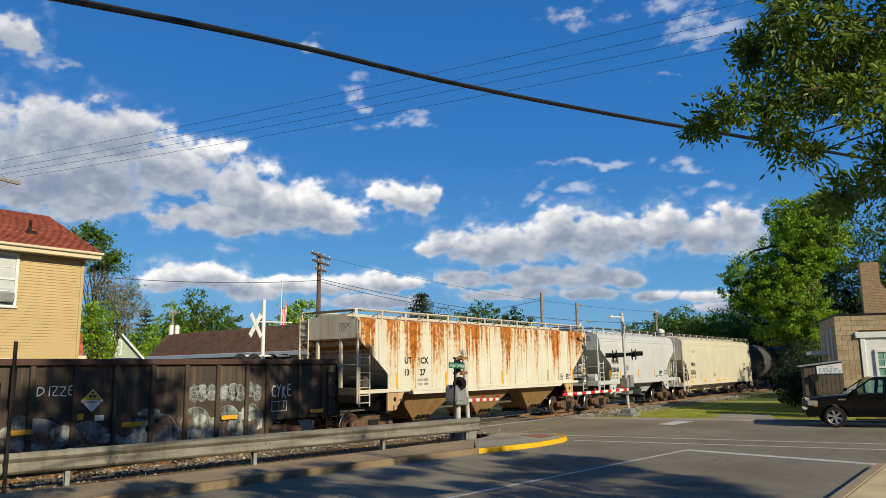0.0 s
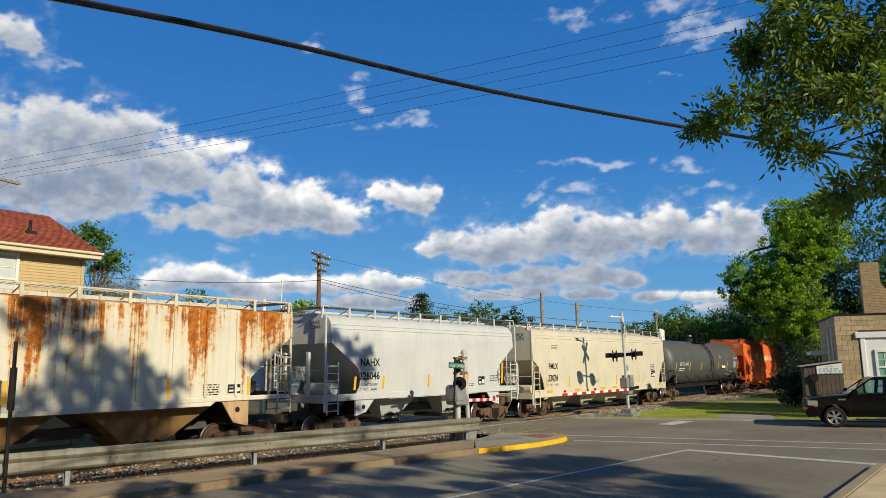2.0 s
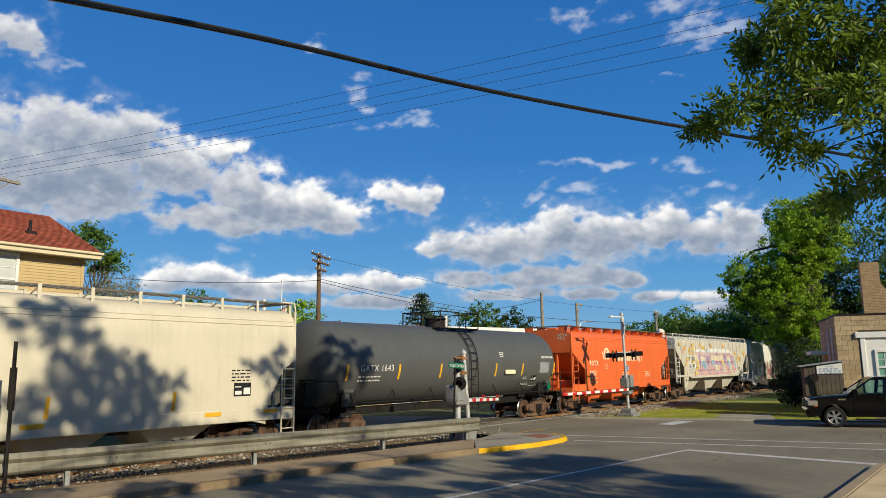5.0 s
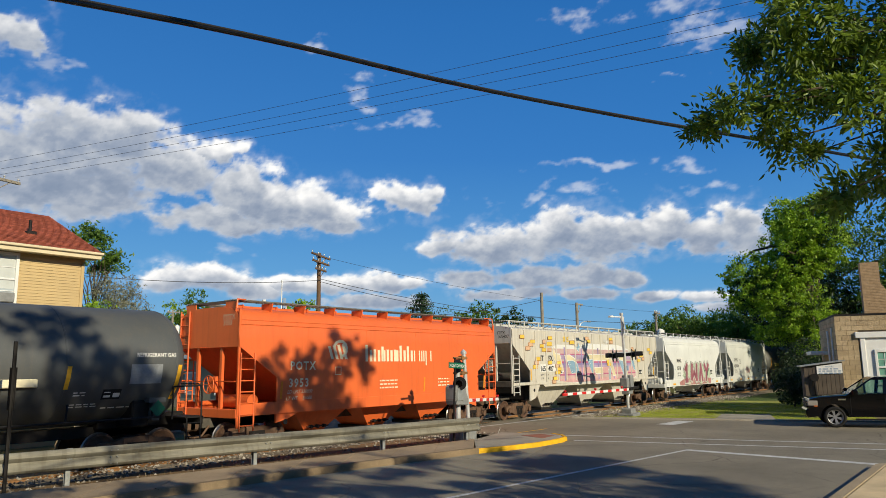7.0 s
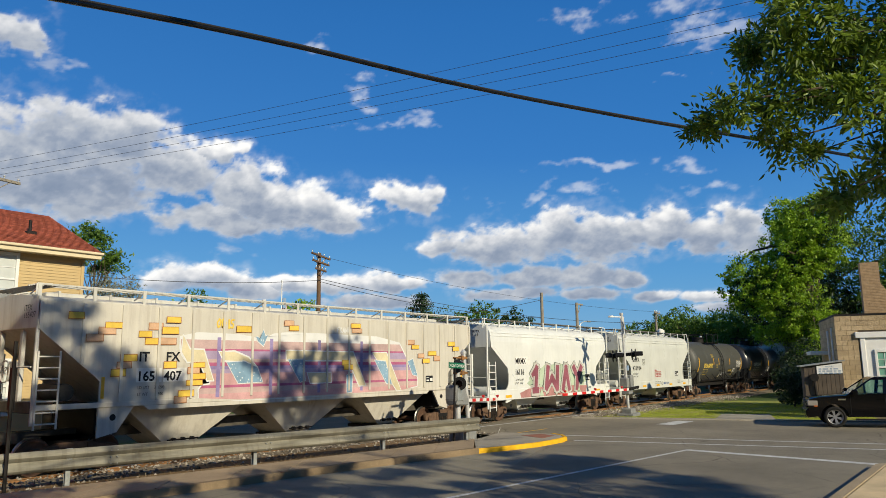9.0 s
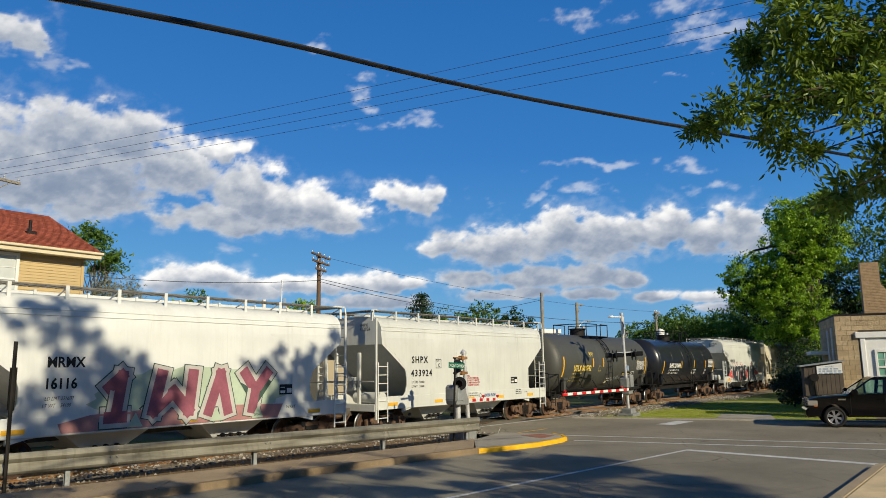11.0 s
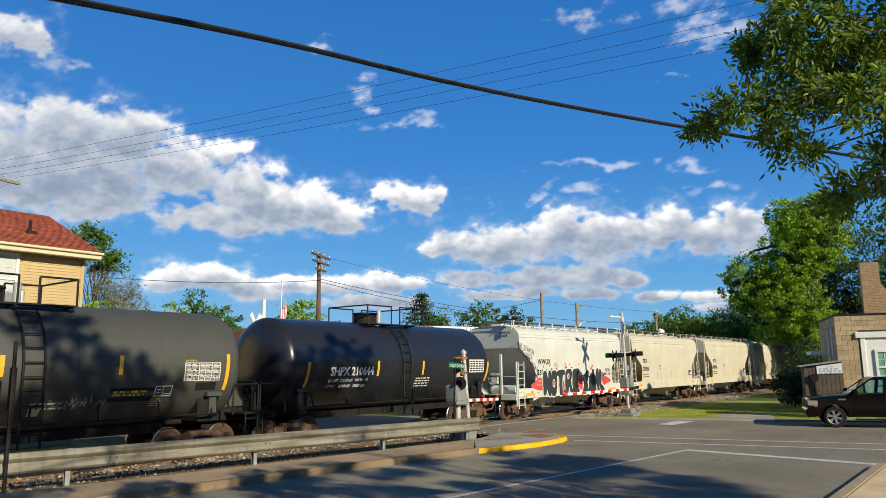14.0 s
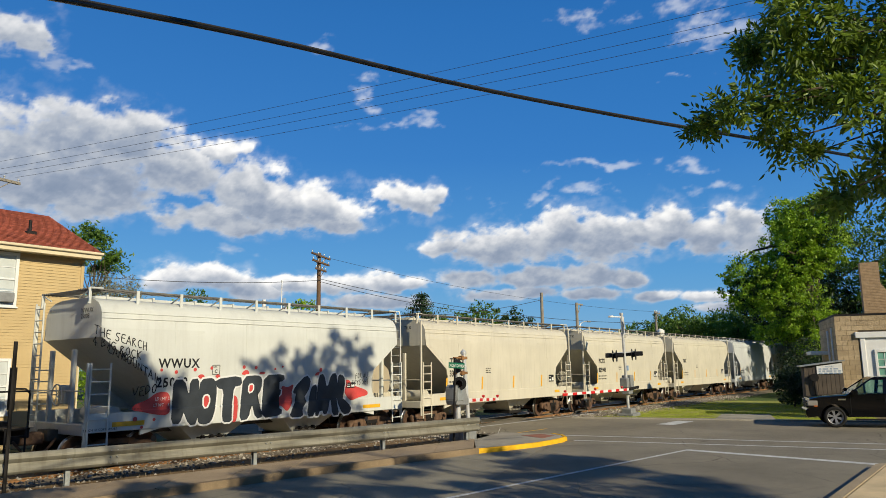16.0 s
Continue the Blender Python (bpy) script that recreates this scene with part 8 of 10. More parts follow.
def yellow_house():
    h = thing("yellow_house", pose(0, 28.0, 0), "mustard yellow clapboard house with a red shingle roof", "house")
    x0, x1, dep, top = 1.0, 13.5, 8.0, 6.95
    step = 0.112
    bm = BM()
    n = int((top + 0.2) / step)
    prev = None
    for k in range(n + 1):
        z = -0.2 + k * step
        for y, zz in ((-0.018, z), (0.0, min(top, z + step))):
            cur = [bm.verts.new((x0, y, zz)), bm.verts.new((x1, y, zz))]
            if prev:
                bm.faces.new((prev[0], prev[1], cur[1], cur[0]))
            prev = cur
    part("wall", bm, M["siding"], h, "yellow clapboard front wall")
    bm = BM()
    box(bm, x0, x1 - 0.02, 0.005, dep, -0.2, top)
    part("wall", bm, M["siding"], h)
    bm = BM()
    bevel_box(bm, x1 - 0.09, x1 + 0.03, -0.045, 0.1, -0.2, top, 0.01)
    part("corner_board", bm, M["siding"], h)
    # gable roof: front slope, back slope, eave box
    ey, ez, ry, rz = -0.55, 7.08, 4.3, 9.22
    bm = BM()
    a = [bm.verts.new(p) for p in ((x0 - 0.4, ey, ez), (x1 + 0.42, ey, ez), (x1 + 0.42, ry, rz), (x0 - 0.4, ry, rz), (x0 - 0.4, 2 * ry - ey, ez), (x1 + 0.42, 2 * ry - ey, ez))]
    b = [bm.verts.new((v.co.x, v.co.y, v.co.z - 0.12)) for v in a]
    for f in ((a[0], a[1], a[2], a[3]), (a[3], a[2], a[5], a[4]), (b[1], b[0], b[3], b[2]), (b[2], b[3], b[4], b[5]), (a[0], b[0], b[1], a[1]), (a[1], b[1], b[2], a[2]), (a[2], b[2], b[5], a[5]), (a[5], b[5], b[4], a[4]), (a[4], b[4], b[3], a[3]), (a[3], b[3], b[0], a[0])):
        bm.faces.new(f)
    fix_normals(bm)
    roof = part("roof", bm, M["red_shingle"], h)
    shingle_roof("roof_shingles", (x0 - 0.4, ey - 0.02, ez), (x1 - x0 + 0.82, 0, 0), (0, ry - ey, rz - ez), 46, 30, M["red_shingle"], roof)
    bm = BM()
    bevel_box(bm, x0 - 0.4, x1 + 0.40, ey - 0.03, ey + 0.02, ez - 0.26, ez - 0.02, 0.01)
    bevel_box(bm, x0 - 0.4, x1 + 0.46, ey - 0.12, ey - 0.03, ez - 0.10, ez - 0.0, 0.02)
    part("gutter", bm, M["cream_trim"], h)
    bm = BM()
    box(bm, x0 - 0.3, x1 + 0.36, ey + 0.02, 0.0, ez - 0.24, ez - 0.20)
    part("soffit", bm, M["cream_trim"], h)
    bm = BM()
    tube(bm, (11.9, 1.1, 7.7), (11.9, 1.1, 8.3), 0.06, 10)
    bevel_box(bm, 11.72, 12.08, 0.9, 1.3, 7.72, 7.86, 0.02)
    part("roof_vent", bm, M["dark_steel"], h)
    sash_window(h, 10.10, 0.0, 4.98, 0.95, 1.72, None, True)
    sash_window(h, 6.9, 0.0, 4.98, 0.95, 1.72, None)
    sash_window(h, 10.1, 0.0, 1.2, 0.95, 1.72, None)
    sash_window(h, 6.9, 0.0, 1.2, 0.95, 1.72, None)
    # low porch roof behind the corner
    bm = BM()
    prism(bm, [(13.55, 3.15), (15.0, 3.15), (15.0, 3.3), (13.55, 4.2)], 2.6, 6.5)
    part("porch_roof", bm, M["red_shingle"], h)
    shingle_roof("roof_shingles", (15.05, 2.6, 3.27), (0, 3.9, 0), (-1.5, 0, 0.92), 12, 6, M["red_shingle"], h)
    shingle_roof("roof_shingles", (13.5, 2.58, 3.2), (1.5, 0, 0.0), (0, 0.3, 0.95), 5, 4, M["red_shingle"], h)
    bm = BM()
    bevel_box(bm, 13.5, 15.1, 2.5, 2.6, 3.02, 3.2, 0.02)
    for x in (14.8,):
        bevel_box(bm, x - 0.07, x + 0.07, 2.6, 2.74, -0.2, 3.05, 0.01)
    part("porch_fascia", bm, M["cream_trim"], h)


yellow_house()


def frame_at(x, y, dirx):
    """A pose at x, y whose local x runs along dirx."""
    return pose(x, y, 0, 0, 0, math.degrees(math.atan2(dirx[1], dirx[0])))


def brown_roof_building():
    # local x runs from its near end away along the street beyond the track, local -y... faces the camera
    d = Vector((0.10, 0.995)).normalized()
    b = thing("brown_roofed_building", frame_at(29.4, 31.5, d), "long low building with a brown shingle mansard roof", "building")
    L, W = 21.0, 11.0
    bm = BM()
    box(bm, 0, L, -W, 0, -0.2, 3.55)
    part("wall", bm, M["tan_wall"], b)
    bm = BM()
    a = [bm.verts.new(p) for p in ((-0.6, 0.6, 3.6), (L + 0.6, 0.6, 3.6), (L + 0.6, -W - 0.6, 3.6), (-0.6, -W - 0.6, 3.6))]
    c = [bm.verts.new(p) for p in ((0.9, -0.9, 5.35), (L - 0.9, -0.9, 5.35), (L - 0.9, -W + 0.9, 5.35), (0.9, -W + 0.9, 5.35))]
    for k in range(4):
        bm.faces.new((a[k], a[(k + 1) % 4], c[(k + 1) % 4], c[k]))
    bm.faces.new(c), bm.faces.new(a[::-1])
    fix_normals(bm)
    roof = part("roof", bm, M["brown_shingle"], b)
    shingle_roof("roof_shingles", (L + 0.6, 0.63, 3.58), (-L - 1.2, 0, 0), (0, -1.5, 1.75), 55, 9, M["brown_shingle"], roof, hexed=False)
    bm = BM()
    bevel_box(bm, -0.7, L + 0.7, 0.58, 0.68, 3.35, 3.62, 0.02)
    bevel_box(bm, -0.7, -0.58, -W - 0.6, 0.68, 3.35, 3.62, 0.02)
    part("fascia", bm, M["white_trim"], b)
    for k in range(4):
        bm = BM()
        box(bm, 2.0 + k * 4.2, 3.6 + k * 4.2, 0.0, 0.05, 0.9, 2.3)
        w = part("window", bm, M["glass"], b)
        bm = BM()
        for q in (1.9, 3.6):
            box(bm, q + k * 4.2, q + 0.1 + k * 4.2, 0.0, 0.09, 0.8, 2.4)
        for z in (0.8, 2.3, 1.55):
            box(bm, 2.0 + k * 4.2, 3.6 + k * 4.2, 0.0, 0.08, z, z + 0.09)
        part("frame", bm, M["white_trim"], w)
    for k, (y, w) in enumerate(((-2.0, 1.0), (-5.5, 2.2), (-8.6, 1.2))):
        bm = BM()
        box(bm, -0.05, 0.0, y - w, y, 0.8 if k != 1 else 0.0, 2.5)
        wn = part("window", bm, M["glass"], b)
        bm = BM()
        box(bm, -0.09, 0.0, y - w - 0.1, y - w, 0.0, 2.6), box(bm, -0.09, 0.0, y, y + 0.1, 0.0, 2.6), box(bm, -0.08, 0.0, y - w, y, 2.5, 2.6), box(bm, -0.08, 0.0, y - w, y, 1.5, 1.57)
        part("frame", bm, M["white_trim"], wn)


M["tan_wall"] = plain("tan rendered wall", (0.42, 0.35, 0.24), 0.85, 0, 0.15, 0.8, 0.2)
brown_roof_building()


def white_building():
    d = Vector((0.95, -0.30)).normalized()
    b = thing("white_flat_building", frame_at(41.5, 33.6, d), "low white flat-roofed shop building beyond the track", "building")
    bm = BM()
    bevel_box(bm, 0, 13.5, 0, 8, -0.2, 5.25, 0.05)
    part("wall", bm, M["white_trim"], b)
    bm = BM()
    bevel_box(bm, -0.1, 13.6, -0.12, 8.1, 5.2, 5.55, 0.04)
    part("parapet", bm, M["white_trim"], b)
    for k in range(4):
        bm = BM()
        box(bm, 1.0 + k * 3.1, 3.2 + k * 3.1, -0.04, 0.0, 0.7, 2.7)
        w = part("window", bm, M["glass"], b)
        bm = BM()
        for q in (1.0, 2.1, 3.2):
            box(bm, q - 0.05 + k * 3.1, q + 0.05 + k * 3.1, -0.08, 0.0, 0.7, 2.7)
        part("frame", bm, M["white_trim"], w)


white_building()


def green_house():
    h = thing("green_gabled_house", pose(33.3, 66.5, 0, 0, 0, -28), "small pale green house with a white trimmed gable", "house")
    bm = BM()
    prism(bm, [(0, -0.2), (4.4, -0.2), (4.4, 3.6), (2.2, 6.1), (0, 3.6)], 0, 9)
    fix_normals(bm)
    part("wall", bm, M["green_wall"], h)
    bm = BM()
    prism(bm, [(-0.4, 3.15), (2.2, 6.15), (4.8, 3.15), (4.8, 3.4), (2.2, 6.4), (-0.4, 3.4)], -0.4, 9.2)
    fix_normals(bm)
    part("roof", bm, M["white_trim"], h)
    for x, z in ((1.7, 4.1), (0.7, 1.2), (2.8, 1.2)):
        bm = BM()
        box(bm, x, x + 0.75, -0.03, 0.0, z, z + 1.2)
        w = part("window", bm, M["glass"], h)
        bm = BM()
        for a in ((x - 0.1, x, z - 0.1, z + 1.3), (x + 0.75, x + 0.85, z - 0.1, z + 1.3), (x, x + 0.75, z + 1.2, z + 1.3), (x, x + 0.75, z - 0.1, z), (x, x + 0.75, z + 0.57, z + 0.63)):
            box(bm, a[0], a[1], -0.06, 0.0, a[2], a[3])
        part("frame", bm, M["white_trim"], w)
    bm = BM()
    box(bm, 4.4, 9.5, 1.0, 7.5, -0.2, 3.2)
    part("wing", bm, M["green_wall"], h)
    bm = BM()
    bevel_box(bm, 4.3, 9.7, 0.8, 7.7, 3.2, 3.5, 0.05)
    part("wing_roof", bm, M["white_trim"], h)


M["green_wall"] = plain("pale green siding", (0.40, 0.46, 0.34), 0.8, 0, 0.1, 1.0, 0.1)
green_house()


# the block-built corner house at the main street
M["block"] = None


def block_material():
    n = Nodes("rock-faced tan concrete block")
    o = n.t.nodes.new("ShaderNodeObjectInfo")
    v = n.world()
    c = n.mix(o.outputs["Random"], (0.40, 0.30, 0.18), (0.55, 0.42, 0.26))
    c = n.mix(n.math("MULTIPLY", n.mask(n.noise(v, 7, 5), 0.45, 0.7), 0.5), c, (0.26, 0.19, 0.11))
    n.bump(n.noise(v, 14, 6), 0.9, 0.05)
    return n.done(c, 0.9)


M["block"] = block_material()
M["mortar"] = plain("grey mortar", (0.20, 0.17, 0.13), 0.95, 0, 0.2, 3, 0.3)
M["chimney_brick"] = plain("tan chimney brick", (0.42, 0.29, 0.17), 0.9, 0, 0.25, 5, 0.3)
M["grey_board"] = plain("weathered grey brown boards", (0.11, 0.088, 0.07), 0.85, 0, 0.3, 2, 0.3)
M["curtain_green"] = plain("green curtain behind glass", (0.16, 0.36, 0.28), 0.7, 0, 0.2, 3, 0.1)


def block_mesh(w, h):
    bm = BM()
    box(bm, 0, w, 0.03, 0.12, 0, h)
    f = [x for x in bm.faces if x.normal.y < -0.5 or abs(x.calc_center_median().y - 0.03) < 1e-4][0]
    r = bmesh.ops.inset_region(bm, faces=[f], thickness=0.028)
    for v in f.verts:
        v.co.y -= 0.035
    fix_normals(bm)
    return mesh_of("block", bm, M["block"])


def corner_house():
    d = Vector((0.285, -0.958)).normalized()          # the front runs from the corner along the main street
    b = thing("block_house", frame_at(41.4, 6.75, d), "tan rock-faced block building with white door surround and chimney", "building")
    L, W, top = 9.0, 6.5, 4.85
    bm = BM()
    box(bm, 0.1, L, 0.1, W, -0.2, top)
    part("wall", bm, M["mortar"], b)
    bm = BM()
    box(bm, 0.0, L, 0.0, W, top, top + 0.1)
    part("roof", bm, M["dark_steel"], b)
    hh, ww = 0.245, 0.50
    full, half_m = block_mesh(ww - 0.012, hh - 0.012), block_mesh(ww / 2 - 0.012, hh - 0.012)
    rows = int((top + 0.1) / hh)
    wall = None
    for r in range(rows):
        z = -0.05 + r * hh
        x = 0.0
        first = r % 2
        while x < 5.2:
            w = ww / 2 if first else ww
            mesh = half_m if first else full
            first = 0
            # leave room for the white front with its window
            if w == ww and z < 3.95 and x < 1.06 - ww / 2 < x + w - ww / 2 and x + w > 1.1:
                w, mesh = ww / 2, half_m
            if not (x + w > 1.1 and x < 6.0 and z < 3.95):
                ob = new("block", mesh)
                ob.parent = b
                ob.matrix_basis = pose(x, 0, z)
            x += w
        y = 0.0
        first = (r + 1) % 2
        while y < W - 0.3:
            w = ww / 2 if first else ww
            mesh = half_m if first else full
            first = 0
            ob = new("block", mesh)
            ob.parent = b
            ob.matrix_basis = pose(0, y + w, z, 0, 0, -90)
            y += w
    # white front: lintel, panels, window
    bm = BM()
    bevel_box(bm, 0.85, 6.2, -0.12, 0.12, 3.72, 4.02, 0.02)
    bevel_box(bm, 1.1, 6.0, 0.0, 0.1, -0.1, 3.72, 0.01)
    bevel_box(bm, 1.05, 1.27, -0.06, 0.08, -0.1, 3.72, 0.02)
    part("white_front", bm, M["white_trim"], b)
    bm = BM()
    box(bm, 1.75, 3.55, -0.03, -0.015, 1.55, 3.0)
    w = part("window", bm, M["curtain_green"], b)
    bm = BM()
    for a in ((1.63, 1.75, 1.4, 3.15), (3.55, 3.67, 1.4, 3.15), (1.75, 3.55, 3.0, 3.15), (1.75, 3.55, 1.4, 1.55), (1.75, 3.55, 2.22, 2.32), (2.6, 2.7, 1.55, 3.0)):
        bevel_box(bm, a[0], a[1], -0.09, 0.0, a[2], a[3], 0.01)
    part("frame", bm, M["white_trim"], w)
    bm = BM()
    for q in (2.05, 2.35, 2.95, 3.25):
        box(bm, q - 0.012, q + 0.012, -0.05, -0.03, 1.55, 3.0)
    for z in (1.88, 2.66):
        box(bm, 1.75, 3.55, -0.05, -0.03, z - 0.012, z + 0.012)
    part("glazing_bars", bm, M["white_trim"], w)
    # chimney on the front wall's top: brick courses
    ch = part("chimney", box(BM(), 1.5, 2.26, 0.43, 0.83, 4.8, 7.3), M["mortar"], b)
    for r in range(34):
        z = 4.92 + r * 0.078
        f = 0 if z < 5.75 else min(1, (z - 5.75) / 0.70)
        x0, x1 = 1.45, 2.74 - 0.44 * f
        bm = BM()
        n = max(3, int((x1 - x0) / 0.22))
        off = 0.5 if r % 2 else 0
        for k in range(-1, n + 1):
            a, c = x0 + (k + off) * (x1 - x0) / n, x0 + (k + 1 + off) * (x1 - x0) / n
            a, c = max(x0, a), min(x1, c)
            if c - a > 0.04:
                box(bm, a + 0.006, c - 0.006, 0.38, 0.88, z, z + 0.068)
        part("brick_course", bm, M["chimney_brick"], ch)
    # gutter and pipes on the side
    bm = BM()
    pipe(bm, [(-0.1, 2.2, 4.2), (-0.1, 2.2, 2.0), (-0.1, 2.0, 0.2)], 0.05, 8)
    pipe(bm, [(-0.08, 0.9, 4.3), (-0.08, 0.9, 2.4)], 0.04, 8)
    bevel_box(bm, -0.9, -0.05, 3.2, 5.4, 2.95, 3.15, 0.02)
    part("downpipe", bm, M["white_trim"], b)
    return b


corner_house()


def shed():
    d = Vector((0.285, -0.958)).normalized()
    s = thing("board_shed", frame_at(39.0, 7.95, d), "small grey brown board shed with a white fascia and notice", "shed")
    bm = BM()
    prism(bm, [(0.05, -0.2), (1.75, -0.2), (1.75, 2.55), (0.05, 2.32)], 0.05, 1.4)
    fix_normals(bm)
    part("wall", bm, M["grey_board"], s)
    for k in range(9):
        bm = BM()
        x = 0.05 + k * 0.189
        bevel_box(bm, x + 0.006, x + 0.183, 0.015, 0.05, -0.2, 2.26 + 0.22 * k / 9, 0.008)
        part("board", bm, M["grey_board"], s)
    bm = BM()
    prism(bm, [(-0.12, 2.33), (1.85, 2.59), (1.85, 2.65), (-0.12, 2.39)], -0.12, 1.5)
    fix_normals(bm)
    part("roof", bm, M["galv"], s)
    bm = BM()
    prism(bm, [(0.62, 1.98), (1.72, 2.02), (1.72, 2.50), (0.62, 2.36)], -0.03, 0.0)
    fix_normals(bm)
    nb = part("notice_board", bm, M["board_white"], s, "white notice with rows of dark print")
    letters("HOURS", 0.11, 1.0, 2.30, lambda z: 0.035, M["spray_blue"], nb)
    rng = random.Random(8)
    bm = BM()
    for r in range(3):
        u = 0.7
        while u < 1.55:
            l = rng.uniform(0.08, 0.25)
            rect(bm, u, min(1.66, u + l), 2.20 - r * 0.1, 2.25 - r * 0.1, lambda z: 0.03, 0.006)
            u += l + 0.06
    part("print_bars", bm, M["spray_blue"], nb, kind="stuff")
    bm = BM()
    tube(bm, (0.48, -0.02, 1.82), (0.48, -0.16, 1.82), 0.19, 18)
    pipe(bm, [(0.46, -0.08, 1.7), (0.5, -0.08, 1.2), (0.58, -0.08, 0.1)], 0.06, 10)
    part("duct", bm, M["dark_steel"], s, "dark round vent with a rusty pipe", smooth=True)


shed()


def flag_pole():
    f = thing("flag_pole", pose(31.99, 38.43, 0), "white flag pole with a hanging striped flag", "flag pole")
    bm = BM()
    tube(bm, (0, 0, -0.2), (0, 0, 8.4), 0.06, 10, 0.035)
    tube(bm, (0, 0, 8.4), (0, 0, 8.5), 0.07, 10)
    part("pole", bm, M["board_white"], f, smooth=True)
    for k in range(7):
        bm = BM()
        rows = []
        for j in range(9):
            z = 7.3 - j * 0.27
            w = 0.07 + 0.012 * j
            rows.append([(0.05 + 0.35 * (k / 7) + 0.03 * math.sin(j * 0.9 + k), -0.05 + 0.05 * math.sin(k * 1.7 + j * 0.4), z - 0.12 * k * 0.5), (0.05 + 0.35 * ((k + 1) / 7) + 0.03 * math.sin(j * 0.9 + k + 1), -0.05 + 0.05 * math.sin((k + 1) * 1.7 + j * 0.4), z - 0.12 * (k + 1) * 0.5)])
        loft(bm, rows, closed=False, caps=False)
        part("flag_fold", bm, M["spray_red"] if k % 2 == 0 else M["board_white"], f)
    bm = BM()
    box(bm, 0.04, 0.3, -0.12, -0.07, 6.6, 7.3)
    part("flag_canton", bm, M["spray_blue"], f)


flag_pole()

# ---------------------------------------------------------------- the waiting pickup
M["car_black"] = None


def car_black():
    n = Nodes("black car paint")
    v = n.coords()
    n.b.inputs["Coat Weight"].default_value = 0.0
    n.b.inputs["Coat Roughness"].default_value = 0.05
    n.bump(n.noise(v, 1.2, 2), 0.02, 0.02)
    return n.done(n.mix(n.mask(n.noise(v, 30, 3), 0.4, 0.8), (0.003, 0.003, 0.004), (0.005, 0.005, 0.006)), 0.10, 0.0, 0.30)


M["car_black"] = car_black()
M["tyre"] = plain("black tyre rubber", (0.018, 0.018, 0.018), 0.8, 0, 0.3, 8, 0.3)
M["alloy"] = plain("machined alloy wheel", (0.50, 0.50, 0.51), 0.35, 0.7, 0.1, 8, 0.02)
M["chrome"] = plain("chrome trim", (0.7, 0.7, 0.7), 0.1, 1.0, 0.05, 8, 0.02)
M["headlamp"] = plain("clear headlamp", (0.36, 0.34, 0.31), 0.1, 0.2, 0.2, 8, 0.02)
M["amber"] = plain("amber marker lens", (0.65, 0.16, 0.02), 0.3, 0, 0.1, 8, 0.02)
M["car_inside"] = plain("dark cab interior", (0.03, 0.03, 0.03), 0.8, 0, 0.2, 4, 0.1)


def clear_glass():
    n = Nodes("tinted car glass")
    nt = n.t
    gl = n.put("ShaderNodeBsdfGlossy", Roughness=0.02)
    tr = n.put("ShaderNodeBsdfTransparent")
    tr.inputs["Color"].default_value = (0.45, 0.60, 0.54, 1)
    mx = nt.nodes.new("ShaderNodeMixShader")
    fr = n.put("ShaderNodeFresnel", IOR=1.5)
    n.link(fr.outputs[0], mx.inputs[0])
    n.link(tr.outputs[0], mx.inputs[1])
    n.link(gl.outputs[0], mx.inputs[2])
    n.link(mx.outputs[0], n.out.inputs["Surface"])
    return n.m


M["car_glass"] = clear_glass()


